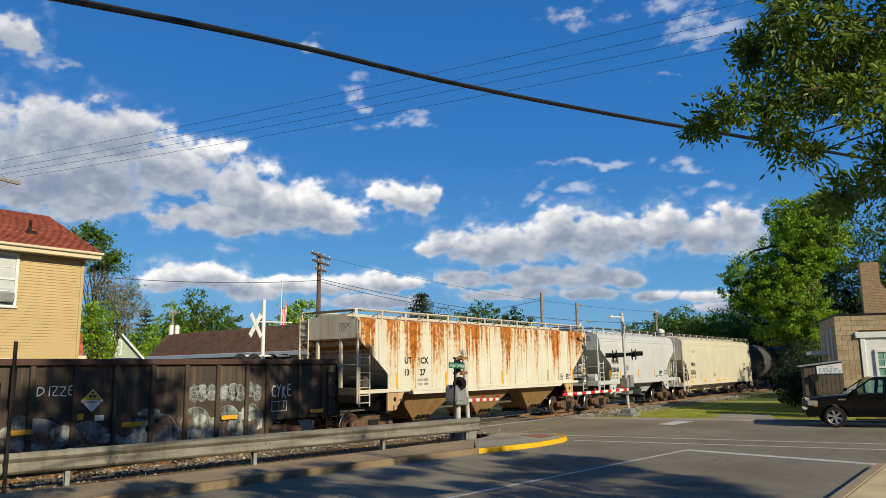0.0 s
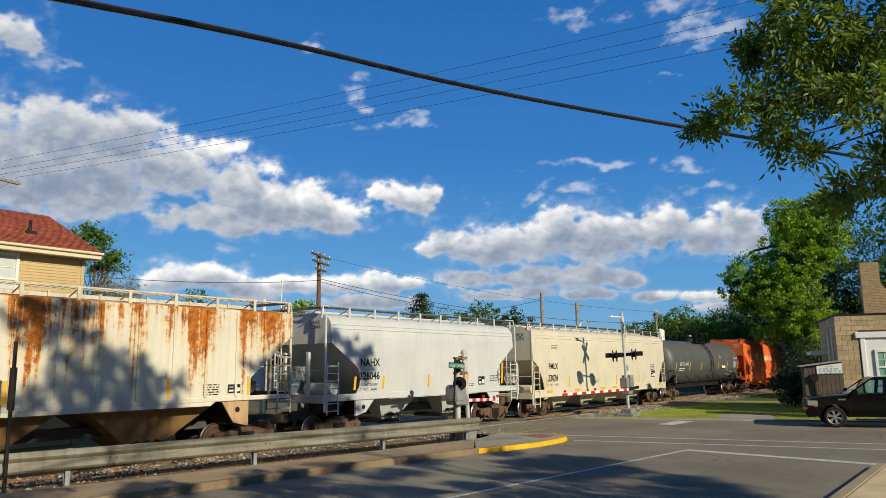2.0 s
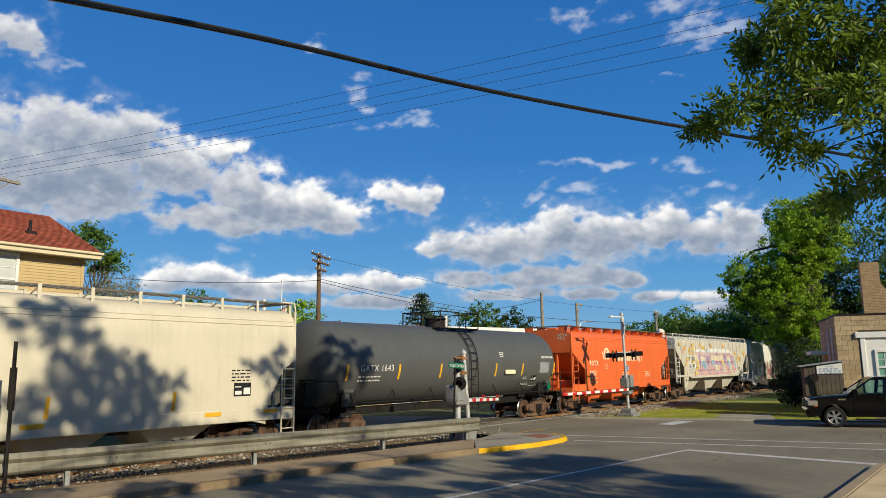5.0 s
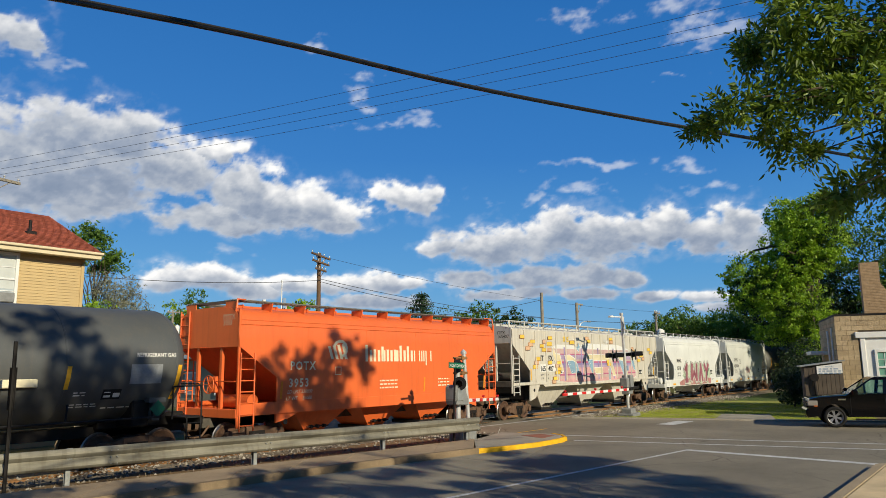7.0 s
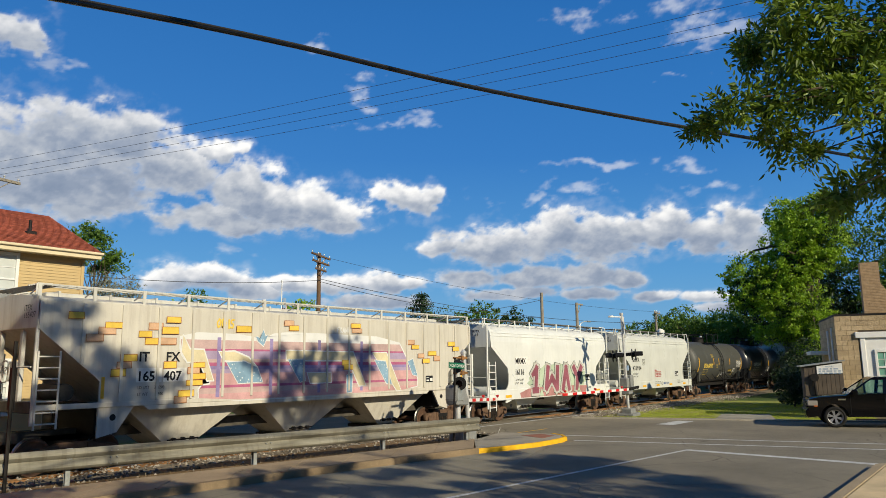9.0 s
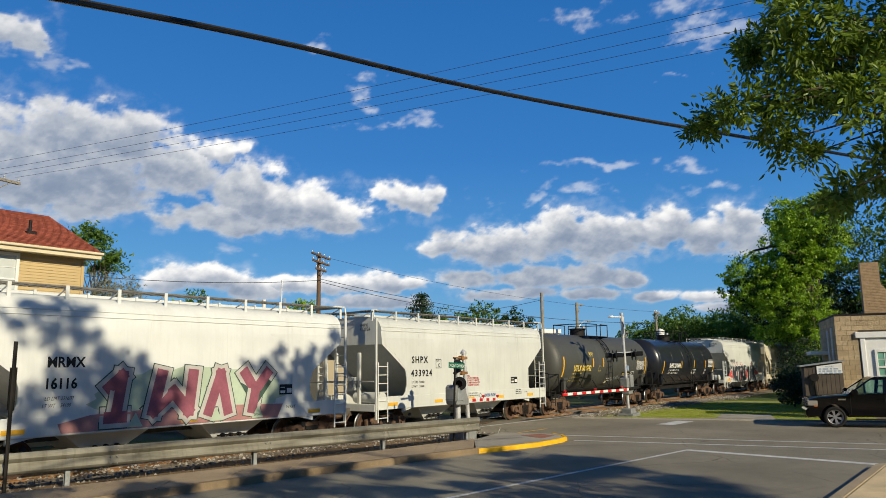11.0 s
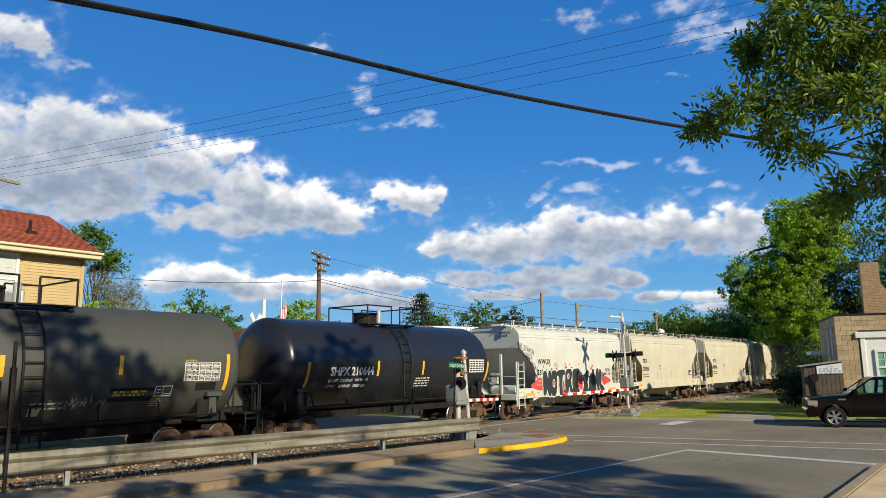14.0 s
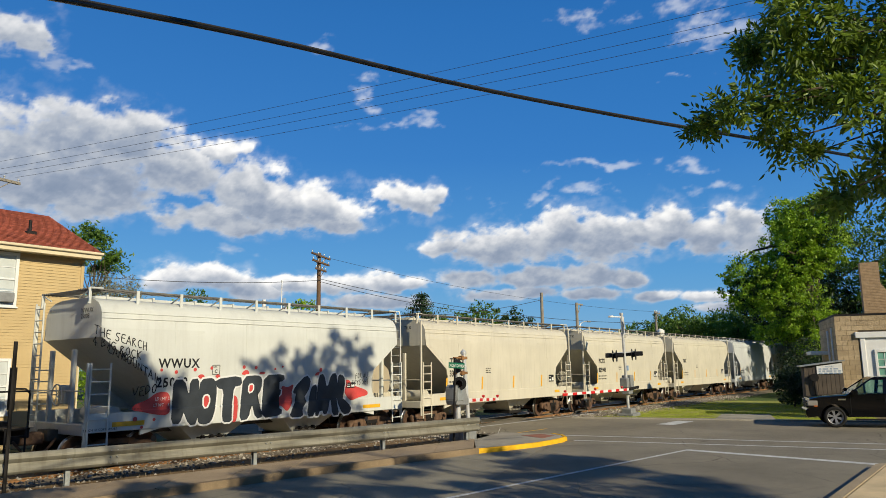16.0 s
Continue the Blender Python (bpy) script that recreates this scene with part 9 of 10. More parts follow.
def pickup():
    # local x forward, y to its left, front axle at the origin's x
    ac = Vector((0.958, 0.285))
    c = Vector((32.55, 5.6)) + ac * 0.98
    t = thing("pickup_truck", frame_at(c.x, c.y, DR), "black pickup truck waiting at the crossing", "pickup truck")
    r, ax = 0.405, 0.0
    rear = -3.68

    def arch(xc, rad, n=14):
        return [(xc + rad * math.cos(a), 0.40 + rad * math.sin(a)) for a in np.linspace(math.pi, 0, n)]

    side = [(-4.95, 0.55), (rear - 0.5, 0.50)] + arch(rear, 0.50) + [(rear + 0.5, 0.45), (-0.55, 0.42)] + arch(0.0, 0.50) + [(0.55, 0.42), (0.86, 0.40), (0.93, 0.55), (0.93, 0.98), (0.86, 1.12), (0.55, 1.19), (0.0, 1.235), (-0.42, 1.26), (-0.5, 1.30), (-3.15, 1.33), (-3.2, 1.42), (-4.93, 1.42), (-4.98, 1.0)]
    bm = BM()
    rows = []
    for y, inset_z in ((-1.0, 0.0), (-0.985, 0.0), (-0.93, 0.03), (0.93, 0.03), (0.985, 0.0), (1.0, 0.0)):
        k = 0.97 if abs(y) > 0.99 else 1.0
        rows.append([(x, y, z if abs(y) < 0.95 or z < 1.0 else z - 0.02) for x, z in side])
    loft(bm, rows)
    fix_normals(bm)
    # the insides of the wheel arches are matt
    for f in bm.faces:
        if all(min(abs(math.hypot(v.co.x - w, v.co.z - 0.40) - 0.50) for w in (0.0, rear)) < 0.02 for v in f.verts) and len(f.verts) == 4:
            f.material_index = 1
    part("body", bm, [M["car_black"], M["black"]], t, smooth=True)
    # cab: pillars, roof, glass
    belt = [(-1.02, 1.28), (-3.15, 1.32)]
    def cabring(x0, x1, z, half):
        return [(x0, -half, z), (x0, half, z), (x1, half, z), (x1, -half, z)]
    bm = BM()
    loft(bm, [cabring(-1.38, -3.02, 1.90, 0.76), cabring(-1.5, -2.96, 1.95, 0.70)])
    loft(bm, [cabring(-1.30, -3.08, 1.84, 0.80), cabring(-1.38, -3.02, 1.90, 0.76)])
    fix_normals(bm)
    part("roof", bm, M["car_black"], t, smooth=True)
    for s in (-1, 1):
        bm = BM()
        def strut(a, b, w):
            a, b = Vector(a), Vector(b)
            q = [bm.verts.new(p) for p in (a, a + Vector((-w, 0, 0)), b + Vector((-w, 0, 0)), b)]
            p2 = [bm.verts.new(v.co + Vector((0, -s * 0.06, 0))) for v in q]
            bm.faces.new(q), bm.faces.new(p2[::-1])
            for k in range(4):
                bm.faces.new((q[k], p2[k], p2[(k + 1) % 4], q[(k + 1) % 4]))
        strut((-0.46, s * 0.93, 1.26), (-1.30, s * 0.80, 1.86), 0.10)
        strut((-1.72, s * 0.95, 1.28), (-1.80, s * 0.80, 1.86), 0.12)
        strut((-2.95, s * 0.95, 1.30), (-2.90, s * 0.80, 1.86), 0.28)
        fix_normals(bm)
        part("pillar", bm, M["car_black"], t)
        bm = BM()
        for a in ([(-0.56, 1.27), (-1.74, 1.29), (-1.82, 1.84), (-1.36, 1.84)], [(-1.84, 1.29), (-2.97, 1.31), (-2.93, 1.84), (-1.9, 1.84)]):
            bm.faces.new([bm.verts.new((x, s * (0.925 if z < 1.5 else 0.785), z)) for x, z in a])
        g = part("side_glass", bm, M["car_glass"], t)
        bm = BM()
        bevel_box(bm, -0.84, -0.62, min(s * 0.98, s * 1.22), max(s * 0.98, s * 1.22), 1.25, 1.48, 0.05)
        part("door_mirror", bm, M["car_black"], t)
        for x in (-1.62, -2.75):
            bm = BM()
            bevel_box(bm, x - 0.11, x + 0.11, min(s * 0.99, s * 1.03), max(s * 0.99, s * 1.03), 1.08, 1.12, 0.01)
            part("door_handle", bm, M["car_black"], t)
        bm = BM()
        bevel_box(bm, -0.42, -0.16, min(s * 0.995, s * 1.012), max(s * 0.995, s * 1.012), 1.06, 1.12, 0.004)
        part("badge", bm, M["chrome"], t)
        bm = BM()
        bevel_box(bm, 0.56, 0.955, min(s * 0.66, s * 1.008), max(s * 0.66, s * 1.008), 0.82, 1.07, 0.035)
        hl = part("headlight", bm, M["headlamp"], t)
        bm = BM()
        bevel_box(bm, 0.60, 0.72, min(s * 0.93, s * 1.014), max(s * 0.93, s * 1.014), 0.80, 0.85, 0.012)
        part("marker", bm, M["amber"], hl)
        bm = BM()
        bevel_box(bm, -3.0, -0.7, min(s * 0.92, s * 1.04), max(s * 0.92, s * 1.04), 0.30, 0.36, 0.02)
        part("side_step", bm, M["black"], t)
        for x in (-0.58, -1.78, -3.1):
            bm = BM()
            box(bm, x - 0.006, x + 0.006, min(s * 0.99, s * 1.003), max(s * 0.99, s * 1.003), 0.5, 1.27)
            part("door_gap", bm, M["black"], t)
    bm = BM()
    f = [bm.verts.new(p) for p in ((-0.5, -0.88, 1.27), (-0.5, 0.88, 1.27), (-1.34, 0.76, 1.86), (-1.34, -0.76, 1.86))]
    bm.faces.new(f)
    part("windscreen", bm, M["car_glass"], t)
    bm = BM()
    bevel_box(bm, 0.80, 1.02, -0.99, 0.99, 0.40, 0.72, 0.06)
    part("front_bumper", bm, M["car_black"], t)
    bm = BM()
    for z in (0.80, 0.90, 1.0):
        bevel_box(bm, 0.92, 0.97, -0.68, 0.68, z - 0.035, z + 0.02, 0.01)
    part("grille", bm, M["black"], t)
    bm = BM()
    bevel_box(bm, -3.1, -1.1, -0.9, 0.9, 0.6, 0.72, 0.02)
    for y in (-0.42, 0.42):
        bevel_box(bm, -2.3, -1.7, y - 0.27, y + 0.27, 0.75, 1.2, 0.05)
        bevel_box(bm, -2.45, -2.25, y - 0.25, y + 0.25, 1.0, 1.55, 0.05)
        bevel_box(bm, -2.42, -2.3, y - 0.14, y + 0.14, 1.52, 1.74, 0.05)
    bevel_box(bm, -1.0, -0.55, -0.85, 0.85, 1.0, 1.26, 0.04)
    part("seats", bm, M["car_inside"], t)
    bm = BM()
    ring = [(-1.22 + 0.05 * math.sin(q), 0.42 + 0.19 * math.cos(q), 1.22 + 0.18 * math.sin(q)) for q in np.linspace(0, 2 * math.pi, 17)]
    pipe(bm, ring, 0.015)
    part("steering_wheel", bm, M["car_inside"], t)
    for x in (0.0, rear):
        for s in (-1, 1):
            bm = BM()
            seg = 36
            prof = [(0.0, 0.28), (0.02, 0.30), (0.0, 0.34), (0.02, 0.39), (0.06, 0.405), (0.22, 0.405), (0.26, 0.38), (0.26, 0.26)]
            rings = [[(rr * math.cos(2 * math.pi * k / seg), s * (0.985 - d), rr * math.sin(2 * math.pi * k / seg)) for k in range(seg)] for d, rr in prof]
            loft(bm, rings, caps=False)
            fix_normals(bm)
            w = part("wheel", bm, M["tyre"], t, smooth=True, at=pose(x, 0, r))
            bm = BM()
            rim = [(0.02, 0.285), (0.035, 0.265), (0.12, 0.25), (0.2, 0.25)]
            loft(bm, [[(rr * math.cos(2 * math.pi * k / seg), s * (0.985 - d), rr * math.sin(2 * math.pi * k / seg)) for k in range(seg)] for d, rr in rim], caps=False)
            for k in range(6):
                a = 2 * math.pi * k / 6 + 0.3
                for q in (-0.14, 0.14):
                    ca, sa = math.cos(a + q), math.sin(a + q)
                    cb, sb = math.cos(a + q * 0.55), math.sin(a + q * 0.55)
                    nx, nz = -math.sin(a) * 0.022, math.cos(a) * 0.022
                    o = [(0.06 * cb - nx, s * 0.935, 0.06 * sb - nz), (0.265 * ca - nx, s * 0.95, 0.265 * sa - nz), (0.265 * ca + nx, s * 0.95, 0.265 * sa + nz), (0.06 * cb + nx, s * 0.935, 0.06 * sb + nz)]
                    va = [bm.verts.new(p) for p in o]
                    vb = [bm.verts.new((p[0], p[1] - s * 0.04, p[2])) for p in o]
                    bm.faces.new(va), bm.faces.new(vb[::-1])
                    for e in range(4):
                        bm.faces.new((va[e], vb[e], vb[(e + 1) % 4], va[(e + 1) % 4]))
            tube(bm, (0, s * 0.88, 0), (0, s * 0.955, 0), 0.075, 16)
            fix_normals(bm)
            part("rim", bm, M["alloy"], w, smooth=True)
            bm = BM()
            tube(bm, (0, s * 0.78, 0), (0, s * 0.80, 0), 0.25, 24)
            part("brake_disc", bm, M["dark_steel"], w)


pickup()

# ---------------------------------------------------------------- trees and plants
def leaf_material(name, a, b, glow=0.35):
    """Leaves: two greens, varied leaf by leaf, thin enough to let light through."""
    n = Nodes(name)
    g = n.t.nodes.new("ShaderNodeNewGeometry")
    col = n.mix(g.outputs["Random Per Island"], a, b)
    n.link(col, n.b.inputs["Base Color"])
    n.b.inputs["Roughness"].default_value = 0.45
    n.b.inputs["Specular IOR Level"].default_value = 0.35
    tr = n.put("ShaderNodeBsdfTranslucent")
    n.link(n.mix(0.5, col, scaled(b, 1.6)), tr.inputs["Color"])
    mx = n.t.nodes.new("ShaderNodeMixShader")
    mx.inputs[0].default_value = glow
    n.link(n.b.outputs[0], mx.inputs[1])
    n.link(tr.outputs[0], mx.inputs[2])
    n.link(mx.outputs[0], n.out.inputs["Surface"])
    return n.m


M["leaf_bright"] = leaf_material("bright yellow green leaves", (0.07, 0.16, 0.010), (0.34, 0.50, 0.030))
M["leaf_mid"] = leaf_material("mid green leaves", (0.055, 0.115, 0.014), (0.14, 0.235, 0.030))
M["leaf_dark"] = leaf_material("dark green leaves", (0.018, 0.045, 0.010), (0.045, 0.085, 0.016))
# shade among the trees is put into this near-black green
M["leaf_shaded"] = leaf_material("green leaves with shade in the colour", (0.008, 0.020, 0.005), (0.022, 0.045, 0.009), 0.15)
M["leaf_near"] = leaf_material("glossy dark green ash leaves", (0.022, 0.055, 0.008), (0.20, 0.29, 0.028), 0.30)
M["leaf_needle"] = leaf_material("dark blue green needles", (0.018, 0.042, 0.018), (0.045, 0.08, 0.030), 0.15)
M["leaf_pale"] = leaf_material("pale silvery spring leaves", (0.16, 0.17, 0.09), (0.32, 0.31, 0.22))
M["bark"] = plain("grey brown bark", (0.11, 0.085, 0.06), 0.9, 0, 0.4, 3.0, 0.6, 0.03)
M["grass_dry"] = leaf_material("dry straw grass", (0.10, 0.072, 0.038), (0.24, 0.17, 0.085), 0.2)
M["grass_green"] = leaf_material("green verge grass", (0.18, 0.24, 0.02), (0.44, 0.48, 0.06), 0.3)


def leaves_mesh(name, centres, size, material, rng, aim=None, fold=0.25, slim=0.45, spread=1.0):
    """One mesh of many small pointed leaves, each a folded pair of triangles, at the given centres."""
    n = len(centres)
    d = rng.normal(size=(n, 3)) * spread
    if aim is not None:
        d = d * 0.75 + np.asarray(aim)[None]
    d /= np.linalg.norm(d, axis=1, keepdims=True) + 1e-9
    side = np.cross(d, rng.normal(size=(n, 3)))
    side /= np.linalg.norm(side, axis=1, keepdims=True) + 1e-9
    up = np.cross(side, d)
    s = (size * rng.uniform(0.65, 1.25, n))[:, None]
    base, tip = centres - d * s * 0.5, centres + d * s * 0.5
    left = centres + side * s * slim * 0.5 + up * s * fold * 0.3
    right = centres - side * s * slim * 0.5 + up * s * fold * 0.3
    V = np.stack([base, left, tip, right], 1).reshape(-1, 3)
    F = (np.array([(0, 1, 2), (0, 2, 3)])[None] + 4 * np.arange(n)[:, None, None]).reshape(-1, 3)
    me = bpy.data.meshes.new(name)
    me.vertices.add(len(V))
    me.vertices.foreach_set("co", V.astype(np.float32).ravel())
    me.loops.add(F.size)
    me.loops.foreach_set("vertex_index", F.astype(np.int32).ravel())
    me.polygons.add(len(F))
    me.polygons.foreach_set("loop_start", np.arange(0, F.size, 3, dtype=np.int32))
    me.polygons.foreach_set("loop_total", np.full(len(F), 3, dtype=np.int32))
    me.update(calc_edges=True)
    me.materials.append(material)
    return me


def clump_points(rng, blobs, clumps, per, clump_r, shell=0.6):
    """Points in many small clumps that sit mostly near the skin of the given ellipsoids (x, y, z, rx, ry, rz)."""
    blobs = np.asarray(blobs, float)
    vol = blobs[:, 3] * blobs[:, 4] * blobs[:, 5]
    pick = rng.choice(len(blobs), clumps, p=vol ** 0.8 / np.sum(vol ** 0.8))
    u = rng.normal(size=(clumps, 3))
    u /= np.linalg.norm(u, axis=1, keepdims=True)
    rad = np.where(rng.random(clumps) < shell, rng.uniform(0.78, 1.08, clumps), rng.uniform(0.2, 0.85, clumps))
    c = blobs[pick, :3] + u * rad[:, None] * blobs[pick, 3:]
    cr = clump_r * rng.uniform(0.5, 1.3, clumps)
    pts = np.repeat(c, per, 0) + rng.normal(size=(clumps * per, 3)) * np.repeat(cr, per)[:, None] * np.array([0.6, 0.6, 0.42])
    return pts, c


def limbs(name, parent, base, top, targets, r0, seed):
    """A tapered trunk with limbs that reach into the crown."""
    rng = random.Random(seed)
    bm = BM()
    base, top = Vector(base), Vector(top)
    pts = [base.lerp(top, k / 6) + Vector((rng.uniform(-1, 1), rng.uniform(-1, 1), 0)) * r0 * (0.6 if 0 < k < 6 else 0) for k in range(7)]
    for k in range(6):
        tube(bm, pts[k], pts[k + 1], r0 * (1 - 0.12 * k), 9, r0 * (1 - 0.12 * (k + 1)), caps=False)
    for t in targets:
        t = Vector(t)
        s = pts[rng.randint(2, 5)]
        m = s.lerp(t, 0.5) + Vector((rng.uniform(-0.3, 0.3), rng.uniform(-0.3, 0.3), 0.35)) * (t - s).length * 0.3
        tube(bm, s, m, r0 * 0.36, 7, r0 * 0.22, caps=False)
        tube(bm, m, t, r0 * 0.22, 6, r0 * 0.06, caps=False)
    return part(name, bm, M["bark"], parent, smooth=True)


def tree(x, y, label, blobs, clumps, per, leaf, clump_r, material, seed, r0=0.25, category="tree", name="tree", shell=0.65, group="", inner=False):
    """Blobs are given round the trunk's foot."""
    t = thing(name, pose(x, y, -0.1), label, category, group)
    rng = np.random.default_rng(seed)
    pts, cs = clump_points(rng, blobs, clumps, per, clump_r, shell)
    pts = pts[pts[:, 2] > 0.15]
    me = leaves_mesh("crown", pts, leaf, M[material], rng, (0, 0, -0.35))
    ob = new("crown", me)
    ob.parent = t
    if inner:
        # shade in the heart of the crown, put in as darker leaves
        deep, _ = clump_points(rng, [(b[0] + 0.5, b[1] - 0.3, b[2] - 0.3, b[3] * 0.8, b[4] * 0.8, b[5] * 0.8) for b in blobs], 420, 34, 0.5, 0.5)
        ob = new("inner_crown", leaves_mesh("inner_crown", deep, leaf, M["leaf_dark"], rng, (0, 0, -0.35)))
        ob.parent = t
    top = max(b[2] for b in blobs)
    mx = np.mean([b[0] for b in blobs]), np.mean([b[1] for b in blobs])
    idx = rng.choice(len(cs), min(len(cs), 26), replace=False)
    limbs("trunk", t, (0, 0, -0.2), (mx[0] * 0.6, mx[1] * 0.6, top), [tuple(cs[i]) for i in idx if cs[i][2] > 0.5], r0, seed)
    return t


# big tree beside the track, bright outer leaves round a heart coloured dark for shade
tree(73.2, 13.3, "large leafy tree with bright outer leaves round a darkened heart", [(-1.64, 4.64, 10.02, 3.02, 3.02, 2.7), (-1.1, 1.4, 12.09, 3.02, 2.59, 3.78), (-0.69, -0.41, 14.14, 3.02, 3.02, 3.53), (-2.19, 1.37, 7.69, 2.78, 2.78, 2.53), (-2.47, 0.0, 5.36, 2.53, 2.53, 2.15), (0.55, 1.73, 16.21, 2.02, 2.02, 2.02), (-1.92, 3.29, 5.47, 1.64, 1.64, 1.3), (0.27, -1.64, 16.74, 1.89, 1.77, 1.51), (-1.37, 5.51, 8.33, 1.51, 1.39, 1.19)], 1000, 44, 0.30, 0.44, "leaf_bright", 1, 0.5, inner=True)
tree(82.5, 9.0, "tall dark tree behind the block house", [(0.0, 0.0, 10.89, 5.6, 5.6, 6.72), (0.0, -4.48, 15.37, 5.6, 5.04, 5.6), (1.12, 5.04, 9.77, 4.48, 3.92, 5.6), (0.0, -8.96, 12.01, 5.04, 5.04, 6.72), (-2.24, -5.6, 8.65, 3.36, 3.36, 5.6)], 900, 34, 0.36, 0.7, "leaf_mid", 2, 0.4)
# the next two trees and both shrubs carry their shade in the leaf colour
tree(79.5, 16.2, "dark tree overhanging the track", [(0, 1.2, 8.0, 3.5, 2.4, 2.6), (2, 3.2, 9.5, 3.5, 2.6, 2.6), (0, -1, 4, 3, 2.0, 3.2), (5, 4.4, 9.5, 3.5, 2.6, 2.6), (-1, -3, 6, 3, 3, 4)], 520, 34, 0.36, 0.6, "leaf_shaded", 3, 0.35)
tree(82.0, 14.0, "dark tree at the end of the track's clearing", [(0, 0, 6, 4, 3, 6), (5, 2, 6, 4, 3, 5.5), (10, 3.5, 6, 4, 3, 5), (6, -2, 4, 4, 3, 4)], 500, 34, 0.42, 0.7, "leaf_shaded", 4, 0.35)
tree(48.0, 10.4, "dense dark green shrub beside the shed", [(0, 0, 1.0, 1.2, 1.0, 1.2), (1.4, -0.6, 1.1, 1.4, 1.2, 1.4), (2.5, 0.4, 1.2, 1.4, 1.0, 1.5)], 220, 34, 0.16, 0.28, "leaf_shaded", 5, 0.06, "shrub", "shrub")
tree(60.0, 12.7, "dark undergrowth below the big tree", [(0, 0, 1.2, 2.0, 1.6, 1.6), (3, -0.6, 1.6, 2.2, 1.8, 2.2), (6.5, 0.6, 2.0, 2.4, 2.0, 2.6)], 260, 34, 0.22, 0.4, "leaf_shaded", 15, 0.06, "shrub", "shrub")
# trees at the left and in the distance
tree(20.2, 40.3, "slender tree with dark upper leaves beside the yellow house", [(-0.5, 0.1, 10.0, 1.2, 1.0, 0.7), (0.2, 0.0, 8.8, 1.4, 1.0, 0.6)], 80, 30, 0.24, 0.34, "leaf_mid", 6, 0.12)
tree(20.9, 39.9, "pale budding tree beside the yellow house", [(0.0, 0.0, 7.3, 1.4, 1.0, 1.1), (0.7, -0.2, 6.0, 1.3, 1.0, 1.2)], 150, 26, 0.15, 0.34, "leaf_pale", 7, 0.10)
tree(19.9, 39.0, "leafy green bushy tree beside the yellow house", [(-0.3, 0.0, 5.2, 1.1, 1.0, 1.3), (0.0, 0.4, 3.8, 1.0, 1.0, 1.2), (-0.2, -0.6, 2.2, 1.0, 1.0, 1.2)], 240, 30, 0.18, 0.36, "leaf_bright", 8, 0.10)
far = [(50.4, 80.5, 10.8, 3.2, "leaf_bright"), (52.5, 79.1, 12.4, 3.0, "leaf_mid"), (56.0, 78.5, 9.5, 2.8, "leaf_mid"), (58.5, 81.4, 10.6, 3.0, "leaf_mid"), (62.0, 78.5, 9.0, 3.2, "leaf_dark"), (43.6, 78.7, 7.2, 2.8, "leaf_mid"), (40.5, 70.0, 6.6, 2.6, "leaf_bright"), (47.0, 84.0, 8.2, 3.4, "leaf_mid"), (66.0, 72.0, 8.2, 3.4, "leaf_mid"), (52.6, 60.2, 10.0, 2.6, "leaf_bright"), (71.5, 54.6, 10.0, 3.4, "leaf_mid"), (69.9, 48.3, 9.9, 2.8, "leaf_mid"), (73.5, 46.0, 9.2, 2.6, "leaf_dark"), (64.5, 51.5, 8.6, 2.6, "leaf_mid")]
for k, (x, y, h, r, m) in enumerate(far):
    tree(x, y, "leafy green tree in the distance", [(0, 0, h - r * 0.8, r * 0.85, r * 0.85, r * 0.8), (r * 0.45, -r * 0.3, h - r * 1.5, r * 0.8, r * 0.8, r * 0.7), (-r * 0.5, r * 0.2, h - r * 1.6, r * 0.75, r * 0.8, r * 0.75), (0, 0, h * 0.4, r * 0.8, r * 0.8, h * 0.3)], 190, 24, 0.42, 0.55, m, 20 + k, 0.2, group="distant trees")
for k, (x, y, h, r) in enumerate([(101.9, 41.4, 9.0, 4), (108, 44, 8, 4), (94.5, 32.6, 10.0, 4.0), (97.5, 35.5, 9.8, 3.8), (91.5, 25.7, 9.2, 3.6), (96, 27.5, 9.0, 3.6), (104, 37, 9.0, 4), (110, 30, 10, 5), (100, 24, 9, 4), (118, 38, 9, 5)]):
    tree(x, y, "leafy tree far along the track", [(0, 0, h - r * 0.6, r, r, r * 0.62), (r * 0.6, -r * 0.4, h - r * 0.95, r * 0.8, r * 0.8, r * 0.7), (-r * 0.6, 0, h - r * 1.0, r * 0.8, r * 0.8, r * 0.7), (0, 0, h * 0.35, r, r, h * 0.3)], 240, 26, 0.42, 0.6, "leaf_mid", 60 + k, 0.2, group="distant trees")


